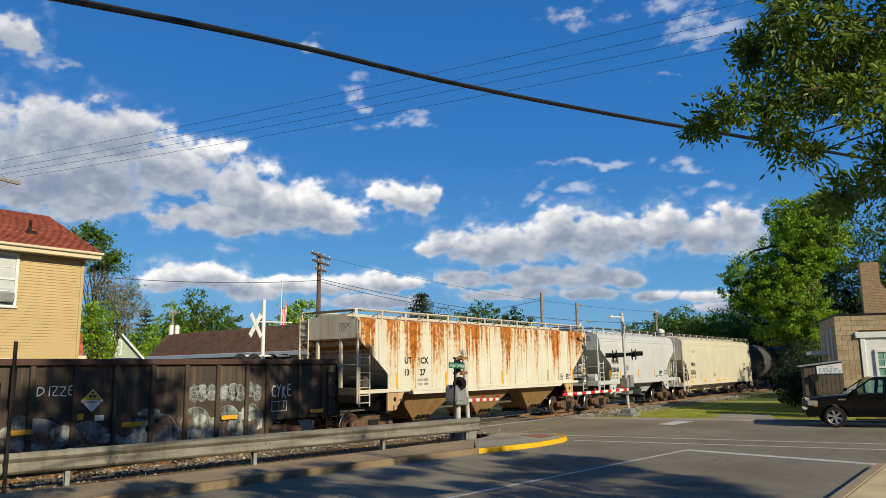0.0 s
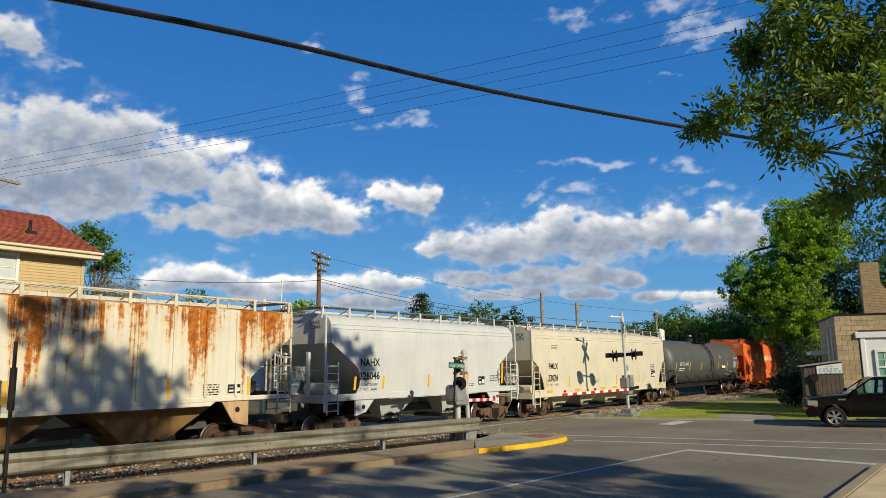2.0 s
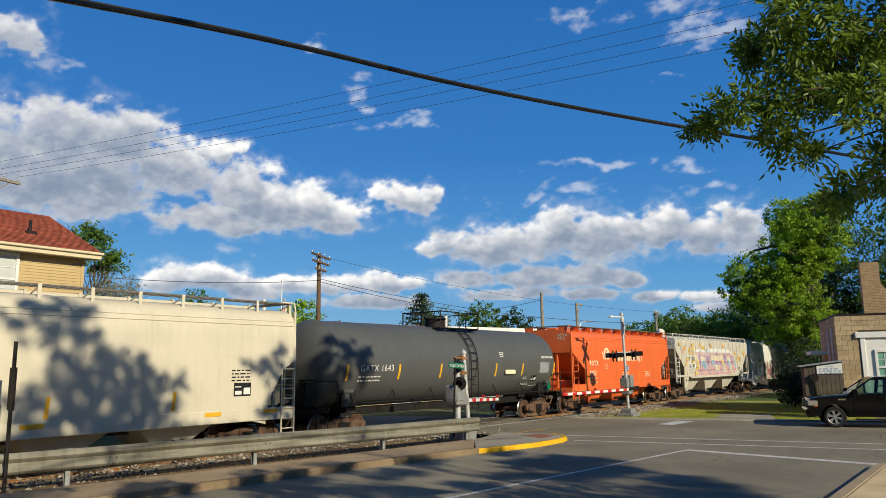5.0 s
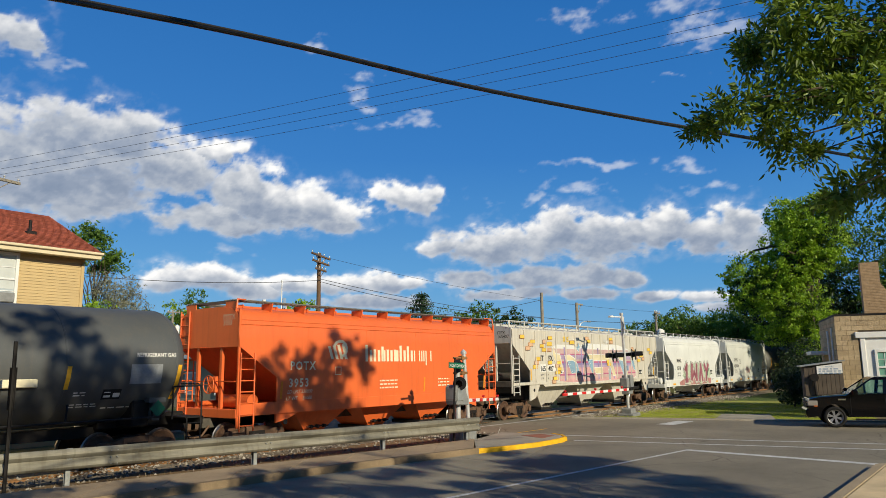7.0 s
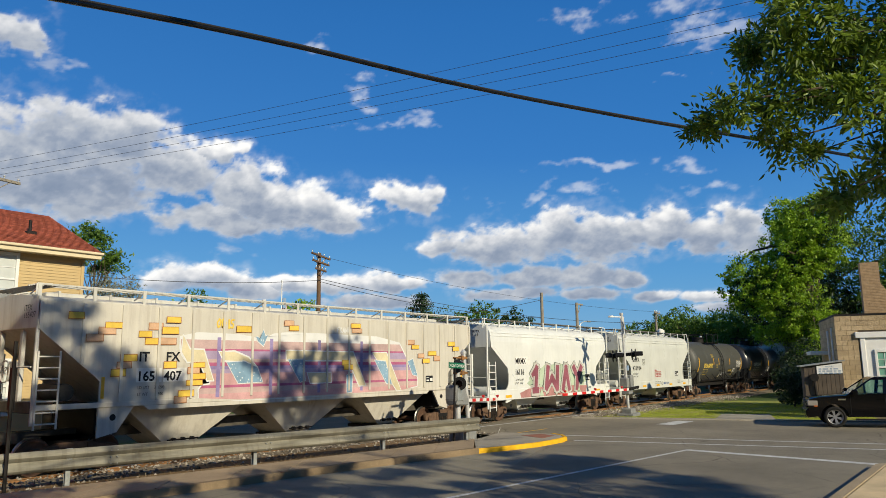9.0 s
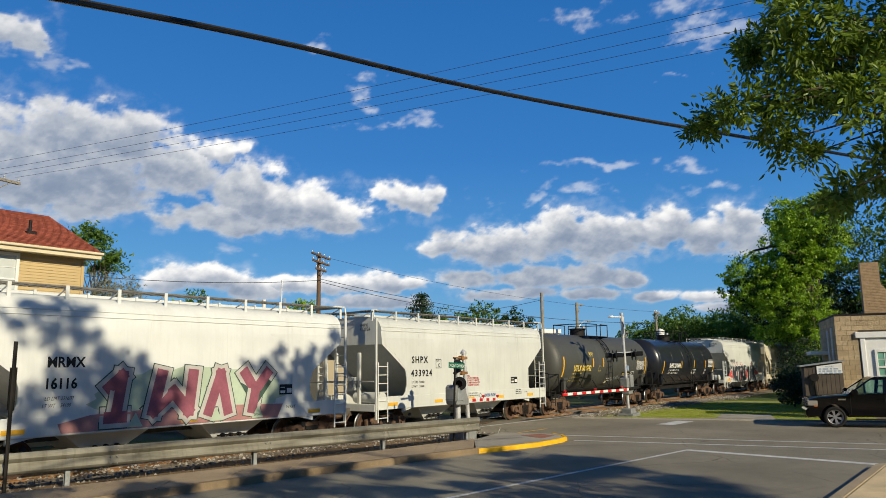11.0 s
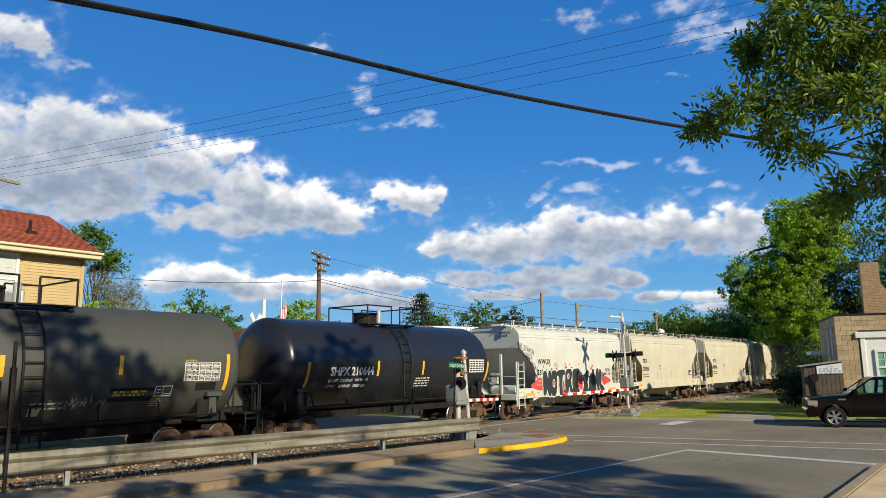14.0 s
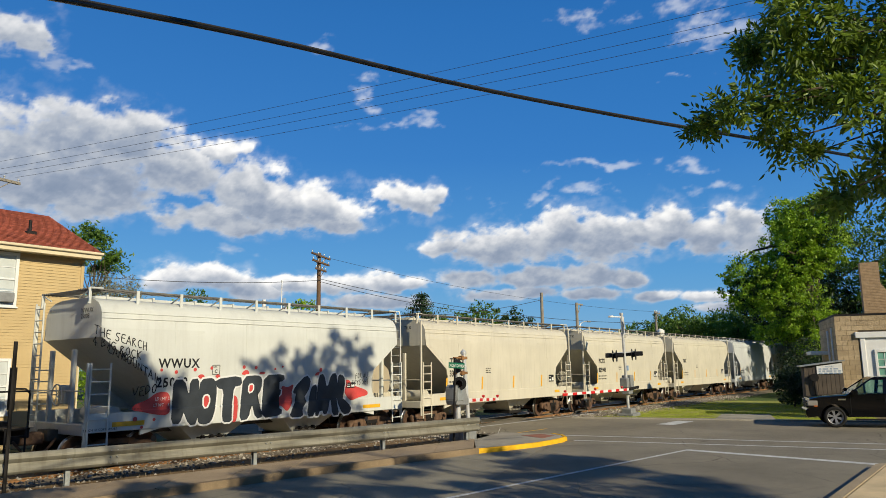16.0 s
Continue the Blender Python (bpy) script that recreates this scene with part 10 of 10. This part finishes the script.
def conifer(x, y, h, r, label, seed, ragged=0.3, bare=0.25):
    t = thing("conifer", pose(x, y, -0.1), label, "conifer tree", "distant trees")
    rng = np.random.default_rng(seed)
    tiers = 15
    pts = []
    bm = BM()
    tube(bm, (0, 0, -0.2), (0, 0, h * 0.98), r * 0.10, 8, 0.03)
    for k in range(tiers):
        z = h * (bare + (0.97 - bare) * k / tiers)
        rr = r * (1 - (k / tiers) ** 1.25) + 0.18
        nb = 9
        for j in range(nb):
            a = 2 * math.pi * (j + rng.random()) / nb
            l = rr * rng.uniform(1 - ragged, 1 + ragged * 0.5)
            p = np.array([math.cos(a), math.sin(a), 0]) * l
            tip = p + np.array([0, 0, z + l * 0.12])
            tube(bm, (0, 0, z), tuple(tip), 0.035, 5, 0.012, caps=False)
            n = int(20 + 26 * l / r)
            f = rng.uniform(0.25, 1.05, n)[:, None]
            pts.append(f * p + np.array([0, 0, z]) + rng.normal(size=(n, 3)) * np.array([0.16, 0.16, 0.08]) * (r / 2.2) + np.array([0, 0, 0.12]) * l * f)
    ob = new("crown", leaves_mesh("crown", np.concatenate(pts), 0.34, M["leaf_needle"], rng, (0, 0, 0.1), 0.15, 0.35))
    ob.parent = t
    part("trunk", bm, M["bark"], t)


conifer(58.0, 47.5, 10.7, 3.4, "ragged dark pine beyond the track", 90, 0.45, 0.3)
conifer(55.1, 95.2, 11.9, 3.2, "dark spruce in the distance", 91, 0.25, 0.12)
conifer(50.5, 94.0, 9.6, 2.6, "dark spruce in the distance", 92, 0.25, 0.12)


# the near tree whose boughs hang into the picture, and the street trees behind the camera
def bough_tree():
    t = thing("ash_tree", pose(9.6, -3.2, 0), "near ash tree with long pinnate leaves hanging over the street", "tree", "street trees")
    rng = np.random.default_rng(11)
    o = np.array([9.6, -3.2, 0])
    hangs = [(7.29, 1.3, 5.87, 0.42), (7.81, 1.72, 5.86, 0.25), (8.38, 1.93, 6.19, 0.14), (7.63, 1.05, 5.77, 0.42), (8.27, 0.75, 5.89, 0.42), (7.16, 1.85, 5.1, 0.24), (7.69, 2.22, 5.18, 0.20), (8.21, 2.55, 5.25, 0.12), (7.53, 1.62, 5.12, 0.34), (8.2, 1.31, 5.4, 0.45)]
    hangs += [(7.36, 0.79, 4.96, 0.42), (7.84, 1.59, 4.81, 0.28), (8.48, 1.42, 4.8, 0.18), (8.26, 0.85, 4.29, 0.25), (7.33, 0.98, 4.08, 0.2), (7.91, 1.21, 4.14, 0.14), (8.56, 0.8, 4.7, 0.20), (7.58, 1.34, 5.51, 0.36), (8.24, 0.98, 5.64, 0.42), (7.79, 1.81, 5.78, 0.15), (8.6, 0.6, 5.2, 0.4), (8.0, 0.4, 5.6, 0.5), (8.6, 0.3, 6.4, 0.6), (7.6, 0.5, 6.6, 0.6)]
    sprays, stems = [], BM()
    hub = Vector((0.2, 1.6, 5.2))
    for x, y, z, r in hangs:
        r *= 0.70
        c = np.array([x, y, z]) - o
        mid = hub.lerp(Vector(c), 0.55) + Vector((0, 0, 0.25))
        tube(stems, hub, mid, 0.035, 6, 0.02, caps=False)
        tube(stems, mid, Vector(c), 0.02, 6, 0.006, caps=False)
        n = int(18 + 112 * r * r / 0.18)
        for _ in range(n):
            u = rng.normal(size=3)
            u *= r * rng.random() ** 0.45 / np.linalg.norm(u)
            sprays.append((c + u, u / (np.linalg.norm(u) + 1e-6)))
    # each spray is a stalk with seven or nine leaflets
    V, D = [], []
    for c, u in sprays:
        d = u * 0.7 + rng.normal(size=3) * 0.6 + np.array([-0.15, 0.1, -0.45])
        d /= np.linalg.norm(d)
        s = np.cross(d, rng.normal(size=3))
        s /= np.linalg.norm(s)
        L = rng.uniform(0.16, 0.26)
        for k in range(4):
            q = c + d * L * (k / 4 - 0.2)
            for sg in (-1, 1):
                dd = d * 0.55 + s * sg * 0.85
                V.append(q + dd * 0.05)
                D.append(dd)
        V.append(c + d * L)
        D.append(d)
    V, D = np.array(V), np.array(D)
    D /= np.linalg.norm(D, axis=1, keepdims=True)
    n = len(V)
    sd = np.cross(D, rng.normal(size=(n, 3)))
    sd /= np.linalg.norm(sd, axis=1, keepdims=True)
    up = np.cross(sd, D)
    s = rng.uniform(0.06, 0.105, n)[:, None]
    P = [V - D * s * 0.5, V - D * s * 0.1 + sd * s * 0.19 + up * s * 0.06, V + D * s * 0.25 + sd * s * 0.15 + up * s * 0.05, V + D * s * 0.62, V + D * s * 0.25 - sd * s * 0.15 + up * s * 0.05, V - D * s * 0.1 - sd * s * 0.19 + up * s * 0.06]
    P = np.stack(P, 1).reshape(-1, 3)
    F = (np.array([(0, 1, 3), (1, 2, 3), (0, 3, 5), (5, 3, 4)])[None] + 6 * np.arange(n)[:, None, None]).reshape(-1, 3)
    me = bpy.data.meshes.new("hanging_leaves")
    me.from_pydata(P.tolist(), [], F.tolist())
    me.materials.append(M["leaf_near"])
    ob = new("hanging_leaves", me)
    ob.parent = t
    part("twig_frame", stems, M["bark"], t, smooth=True)
    # the lower crown, out of view to the right
    pts, cs = clump_points(rng, [(0.4, -0.8, 4.9, 2.4, 2.0, 1.2), (1.8, 0.6, 4.6, 1.8, 1.4, 1.0), (-1.6, -2.4, 4.6, 1.2, 1.0, 0.6)], 80, 30, 0.34, 0.7)
    ob = new("crown", leaves_mesh("crown", pts, 0.17, M["leaf_near"], rng, (0, 0, -0.3)))
    ob.parent = t
    limbs("trunk", t, (0, 0, -1.9), (0.1, 0.2, 5.6), [tuple(cs[i]) for i in range(0, 80, 16)] + [tuple(hub)], 0.28, 5)


bough_tree()
# crowns as (along, height, half width, half height), each about half as deep as wide
CROWN_A = [(-2.0, 14.47, 0.51, 0.24), (-1.1, 14.66, 0.77, 0.25), (-0.33, 14.63, 0.44, 0.26), (-1.19, 14.03, 0.41, 0.22), (-0.35, 13.91, 0.47, 0.37), (0.42, 13.42, 0.47, 0.23), (1.13, 13.28, 0.46, 0.24), (-0.73, 13.21, 0.71, 0.39), (0.3, 12.92, 0.78, 0.43), (1.33, 12.75, 0.76, 0.42), (2.17, 12.66, 0.5, 0.34), (-1.07, 12.39, 0.83, 0.32), (0.19, 12.28, 1.08, 0.4), (1.61, 12.14, 0.86, 0.33), (-0.63, 11.76, 1.31, 0.3), (1.31, 11.56, 1.18, 0.29), (-1.88, 12.17, 0.44, 0.26), (-1.93, 13.6, 0.28, 0.18), (-1.38, 11.33, 0.93, 0.21), (0.56, 11.22, 1.44, 0.24), (2.69, 11.19, 1.12, 0.23), (4.4, 11.19, 0.84, 0.15)]
CROWN_B = [(-1.02, 13.7, 0.16, 0.25), (-1.28, 13.2, 0.37, 0.32), (-0.46, 13.19, 0.34, 0.29), (0.23, 13.01, 0.35, 0.41), (1.35, 13.97, 0.27, 0.43), (1.18, 13.19, 0.6, 0.5), (1.91, 12.99, 0.34, 0.35), (3.0, 13.7, 0.24, 0.33), (2.94, 12.99, 0.48, 0.4), (-0.8, 12.57, 0.72, 0.39), (0.8, 12.44, 1.07, 0.49), (-2.27, 13.34, 0.26, 0.09), (-1.94, 13.06, 0.31, 0.1), (-0.43, 11.84, 1.37, 0.36), (1.6, 11.74, 1.26, 0.38), (0.02, 13.29, 0.63, 0.3), (0.65, 13.57, 0.36, 0.34), (2.41, 13.55, 0.59, 0.44), (-1.61, 13.16, 0.4, 0.21), (1.9, 13.74, 0.4, 0.36), (2.53, 14.0, 0.23, 0.2)]


def crown(rows):
    return [(x, 0.0, z, rx, 0.15 + 0.5 * rx, rz) for x, z, rx, rz in rows]


def canopy(x, y, left, right):
    """A wide flat crown of separate leafy pads with gaps between them, over the stretch from left to right."""
    rng = random.Random(int(right * 10))
    pads = []
    u = left
    while u < right:
        v = -17.8
        while v < -8.0:
            px, py = u + rng.uniform(-0.4, 0.4), v + rng.uniform(-0.5, 0.5)
            if px < 13.9 - max(0.0, -13.5 - py) * 1.05 and py < -7.85 - 0.09 * (px - 3.5) and rng.random() < 0.66:
                pads.append((px - x, py - y, 10.5 + rng.uniform(-0.4, 0.4), rng.uniform(0.5, 0.85), 0.5, rng.uniform(0.22, 0.34)))
            v += 1.25
        u += 1.2
    return pads


SHADE = [(4.0, -3.2, [(-4.2, 0, 8.9, 1.5, 1.0, 0.5), (-2.4, 0, 9.4, 1.2, 1.0, 0.4), (0.2, 0, 8.6, 0.8, 0.8, 0.3)] + crown(CROWN_A)),
         (11.0, -3.2, crown(CROWN_B)),
         (5.0, -12.6, canopy(5.0, -12.6, 1.6, 8.4)),
         (11.0, -12.4, canopy(11.0, -12.4, 8.4, 14.2))]
for k, (x, y, bl) in enumerate(SHADE):
    tree(x, y, "street tree behind the camera that shades the road", bl, (620, 330, 400, 400)[k], 34, 0.20 if k > 1 else 0.17, 0.26 if k > 1 else 0.17, "leaf_mid", 200 + k, 0.05, group="street trees", shell=0.55)


# dead and green grass along the verges
def grass(name, label, n, region, size, material, seed):
    rng = np.random.default_rng(seed)
    x, y, z = region(rng, n)
    k = len(x)
    a = rng.uniform(0, 2 * math.pi, k)
    h = size * rng.uniform(0.5, 1.4, k)
    lean = rng.normal(size=(k, 2)) * 0.5
    w = 0.010
    c, s = np.cos(a) * w, np.sin(a) * w
    P = np.stack([np.stack([x - c, y - s, z], 1), np.stack([x + c, y + s, z], 1), np.stack([x + lean[:, 0] * h, y + lean[:, 1] * h, z + h], 1)], 1).reshape(-1, 3)
    F = np.arange(3 * k).reshape(-1, 3)
    me = bpy.data.meshes.new(name)
    me.from_pydata(P.tolist(), [], F.tolist())
    me.materials.append(M[material])
    tagged(new(name, me), label, "grass", kind="stuff")


def verge_strip(rng, n):
    x = rng.uniform(4.5, 21.5, n)
    y = np.interp(x, [4, 12.9, 20.4], [16.5, 15.35, 14.6]) + np.abs(rng.normal(0.3, 0.45, n))
    keep = rng.random(n) < (0.35 + 0.65 * (np.sin(x * 2.3) * np.sin(x * 0.9 + 1) > 0))
    return x[keep], y[keep], np.full(keep.sum(), -0.005)


def far_verge(rng, n):
    u, v = rng.uniform(9.3, 26, n), rng.uniform(-12, 2.2, n)
    ac = np.array([0.958, 0.285])
    x = 24.3 + ac[0] * u + DR.x * v
    y = 13.0 + ac[1] * u + DR.y * v
    keep = (y < TRACK_Y - 3.3) & ~((u < 14.6) & (np.abs(v + 6.2) < 1.35)) & (np.sin(u * 1.7 + v) * np.sin(v * 2.1 - u * 0.6) + rng.normal(0, 0.3, n) > -0.25)
    return x[keep], y[keep], np.full(keep.sum(), -0.11)


grass("dry_grass", "tufts of dry straw grass along the footway", 3500, verge_strip, 0.10, "grass_dry", 31)
grass("green_grass", "green grass beside the track and main street", 70000, far_verge, 0.075, "grass_green", 32)
M["gravel_pale"] = asphalt("pale crushed gravel", (0.34, 0.31, 0.25), 0.8)
M["grass_bed"] = asphalt("green turf", (0.30, 0.31, 0.07), 0.5)
slab("lawn", [street(9.25, -12), street(30, -12), street(30, -1.5), street(13.5, 1.9), street(9.25, 1.5)], -0.3, -0.10, M["grass_bed"], "green turf beside the main street", "grass")
slab("gravel_drive", [street(9.25, -7.6), street(14.6, -7.5), street(14.4, -5.2), street(9.25, -4.8)], -0.3, -0.06, M["gravel_pale"], "grey gravel drive across the turf", "drive")


# added ring of unseen trees: blocks the low sky and darkens reflections
for k in range(24):
    a = radians(104 + k * 10.8)
    r = (78 if k < 4 else 44) + 9 * ((k * 7) % 5) / 5
    if k == 0:
        proto = tree(math.sin(a) * r, math.cos(a) * r, "added unseen tree that blocks low sky light", [(0, 0, 10.0, 5.5, 5.5, 5.0), (3.8, 2, 7.5, 4.5, 4.2, 5.0), (-3.8, -2, 7.5, 4.5, 4.2, 5.0), (0, 0, 3.4, 6.0, 6.0, 3.6)], 400, 30, 0.85, 0.9, "leaf_mid", 300, 0.3, group="town trees")
    else:
        copy_thing(proto, pose(math.sin(a) * r, math.cos(a) * r, -0.1, 0, 0, k * 67))

# ---------------------------------------------------------------- clouds: one drifting sheet high over the town
def cloud_sheet():
    # azimuth from +y towards +x, elevation, half width, half height, all in degrees; then how dense
    A = [(22.1, 15.6, 5.9, 3.0), (27.1, 16.5, 4.3, 2.4), (31.2, 14.8, 3.7, 2.5), (24.0, 12.9, 6.4, 1.8), (34.0, 16.6, 1.6, 1.0), (36.6, 13.5, 4.6, 2.0), (40.6, 12.7, 4.2, 1.8), (43.7, 11.8, 2.8, 1.1), (35.4, 11.5, 4.7, 1.0), (48.9, 13.3, 3.1, 1.3), (51.6, 13.3, 1.5, 0.8)]
    B = [(31.2, 6.9, 2.5, 0.9), (34.2, 6.9, 2.9, 0.9), (37.7, 6.2, 2.6, 0.8), (40.7, 6.6, 2.2, 0.6), (44.2, 6.7, 3.1, 0.7), (48.6, 6.6, 2.5, 0.5), (51.8, 9.7, 1.7, 0.6), (55.9, 9.6, 3.2, 1.35), (60.4, 10.1, 3.8, 1.6), (64.8, 10.0, 3.8, 1.6), (68.7, 10.2, 2.7, 1.4), (72.4, 9.6, 2.4, 1.2), (75.6, 9.8, 2.1, 1.5)]
    C = [(54.5, 7.0, 2.5, 0.7), (59.0, 7.0, 3.1, 0.8), (63.8, 7.0, 3.0, 0.9), (66.8, 6.7, 1.3, 0.6), (68.8, 5.2, 1.6, 0.4), (71.9, 5.0, 2.2, 0.4), (73.6, 4.1, 2.3, 0.4), (57.6, 5.7, 3.5, 0.5), (63.8, 5.5, 2.6, 0.4), (46.4, 5.3, 4.0, 0.5), (19.9, 23.3, 2.1, 1.3)]
    W = [(64.2, 15.8, 3.2, 0.3), (63.0, 14.1, 1.9, 0.5), (59.2, 13.2, 2.2, 0.4), (47.8, 19.7, 2.4, 0.4), (45.5, 21.6, 0.8, 0.8), (41.6, 25.2, 1.3, 0.5), (46.4, 23.3, 0.8, 0.5), (73.9, 13.2, 1.5, 0.5), (71.1, 15.0, 1.0, 0.6), (74.6, 11.7, 1.5, 0.2), (70.7, 21.7, 0.8, 0.3), (35.8, 9.2, 1.2, 0.4), (21.6, 21.6, 1.7, 0.5), (23.6, 21.4, 1.3, 0.3), (63.5, 27.4, 1.9, 0.9), (71.1, 26.7, 2.6, 0.6), (75.0, 24.8, 2.8, 0.9)]
    az = np.arange(11.0, 93.0, 0.11)
    el = np.concatenate([np.arange(2.0, 12, 0.075), np.arange(12, 33, 0.11)])
    AZ, EL = np.meshgrid(az, el)

    def fbm(a, e, scale, octaves, seed):
        out = np.empty(a.size)
        for i, (u, v) in enumerate(zip(a.ravel(), e.ravel())):
            out[i] = noise.fractal((u * scale, v * scale * 1.5, seed), 0.75, 2.1, octaves)
        return out.reshape(a.shape)

    N = fbm(AZ, EL, 0.42, 8, 3.7)
    wa, we = fbm(AZ, EL, 0.22, 4, 11.3), fbm(AZ, EL, 0.22, 4, 27.9)
    small = np.clip((EL - 3.0) / 9.0, 0.35, 1.0)
    A2, E2 = AZ + 2.3 * wa * small, EL + 0.95 * we * small

    def field(blobs, ra_k, low):
        D, under = np.full(AZ.shape, -9.0), np.zeros(AZ.shape)
        for a0, e0, ra, re in blobs:
            dy = (E2 - e0) / (re * (1.3 if e0 < 11 else 1.12))
            dy = np.where(dy < 0, dy * low, dy)
            d = 1.0 - np.sqrt(((A2 - a0) / (ra * ra_k)) ** 2 + dy ** 2)
            under = np.where(d > D, -dy, under)
            D = np.maximum(D, d)
        return D, under

    def soft(v, w):
        v = np.clip(v / w, 0, 1)
        return v * v * (3 - 2 * v)

    D, under = field(A + B + C, 1.12, 1.15)
    # billows on the skin, feathered where the cloud is thin
    fine = fbm(AZ, EL, 1.7, 5, 41.5)
    dens = D + (0.36 * N + 0.13 * fine) * np.clip(1.15 - 1.1 * np.abs(D), 0.12, 1.0) + 0.17
    wisp = field(W, 1.5, 1.0)[0] * 0.9 + 0.75 * fbm(AZ * 0.7, EL, 0.8, 7, 8.8) + 0.05
    cover = np.maximum(soft(dens, 0.5), 0.42 * soft(wisp, 1.1))
    # thin haze trails off the edges of the big clouds
    cover = np.maximum(cover, 0.22 * soft(dens + 0.35 + 0.3 * N, 0.9))
    # painted into tone: light from high left behind the eye, lost downwards through the cloud
    lost = np.zeros(AZ.shape)
    for k in range(1, 17):
        lost += np.clip(np.roll(np.roll(dens, -2 * k, axis=0), k, axis=1), 0, 0.8) * (1.0 if k > 1 else 0.6)
    tone = np.exp(-lost * 0.20 / (0.50 + 0.50 * small))
    # flat bases stay in the cloud's own shade, and the thick bank to the left is duller throughout
    tone *= 1 - 0.62 * soft(under + 0.12 + 0.25 * N, 0.75)
    tone *= 1 - 0.26 * np.clip((AZ - 47) / 6, 0, 1)
    tone *= 1 - 0.54 * np.clip((34.5 - AZ + 2 * wa) / 5.0, 0, 1) * np.clip((EL - 10) / 2, 0, 1)
    # each billow is brighter on the side that the light meets
    lump = fbm(AZ, EL, 0.85, 6, 14.2)
    rim = lump - np.roll(np.roll(lump, -5, axis=0), 3, axis=1)
    broad = N - np.roll(np.roll(N, -9, axis=0), 5, axis=1)
    tone = tone * 0.90 + 0.17 * np.clip(rim, -0.7, 0.7) * (0.35 + 0.65 * tone) + 0.20 * np.clip(broad, -0.6, 0.6)
    # thin parts let the light through from all sides
    thin = np.clip(1 - soft(dens, 0.7), 0, 1)
    tone = np.clip(tone * (1 - 0.45 * thin) + 0.45 * thin * 0.8 + 0.16, 0, 1)
    alt = 120.0
    dist = alt / np.tan(np.radians(EL))
    V = np.stack([np.sin(np.radians(AZ)) * dist, np.cos(np.radians(AZ)) * dist, np.full(AZ.shape, alt)], -1).reshape(-1, 3)
    r, c = AZ.shape
    idx = np.arange(r * c).reshape(r, c)
    F = np.stack([idx[:-1, :-1], idx[:-1, 1:], idx[1:, 1:], idx[1:, :-1]], -1).reshape(-1, 4)
    cv = cover.ravel()
    F = F[(cv[F].max(axis=1) > 0.004)]
    used, inv = np.unique(F, return_inverse=True)
    me = bpy.data.meshes.new("clouds")
    me.from_pydata(V[used].tolist(), [], inv.reshape(-1, 4).tolist())
    for key, val in (("cover", cover), ("tone", tone)):
        at = me.attributes.new(key, "FLOAT", "POINT")
        at.data.foreach_set("value", val.ravel()[used].astype(np.float32))
    # the sheet glows by itself; its light and shade are the colours from tone
    n = Nodes("cloud with painted light")
    a1, a2 = n.t.nodes.new("ShaderNodeAttribute"), n.t.nodes.new("ShaderNodeAttribute")
    a1.attribute_name, a2.attribute_name = "cover", "tone"
    col = n.ramp(a2.outputs["Fac"], [(0.0, (0.19, 0.245, 0.345)), (0.2, (0.28, 0.33, 0.42)), (0.42, (0.43, 0.465, 0.52)), (0.7, (0.66, 0.67, 0.69)), (1.0, (0.90, 0.89, 0.86))])
    em = n.put("ShaderNodeEmission", Strength=1.0)
    n.link(col, em.inputs["Color"])
    tr = n.put("ShaderNodeBsdfTransparent")
    mx = n.t.nodes.new("ShaderNodeMixShader")
    n.link(a1.outputs["Fac"], mx.inputs[0])
    n.link(tr.outputs[0], mx.inputs[1])
    n.link(em.outputs[0], mx.inputs[2])
    n.link(mx.outputs[0], n.out.inputs["Surface"])
    me.materials.append(n.m)
    ob = new("backdrop_clouds", me)
    ob.visible_shadow = False
    return tagged(ob, "white cumulus clouds in a deep blue sky", "clouds", kind="structure")


CLOUDS = cloud_sheet()



def motions():
    times = [0.5 * k for k in range(32)] + [15.94, 16.0]
    for car, mid in CARS:
        walk(car, [(t, pose(mid - travelled(t), TRACK_Y, 0)) for t in times])
    # the clouds drift slowly to the right
    walk(CLOUDS, [(0.0, pose(-0.1, 0.1, 0)), (16.0, pose(3.0, -2.4, 0))])
    steps = [k / 30.0 for k in range(481)]
    for ob, x in WHEELSETS:
        walk(ob, [(t, pose(x, 0, WHEEL_R, 0, -math.degrees((travelled(t) + 90.0) / WHEEL_R) % 360.0, 0)) for t in steps])


motions()
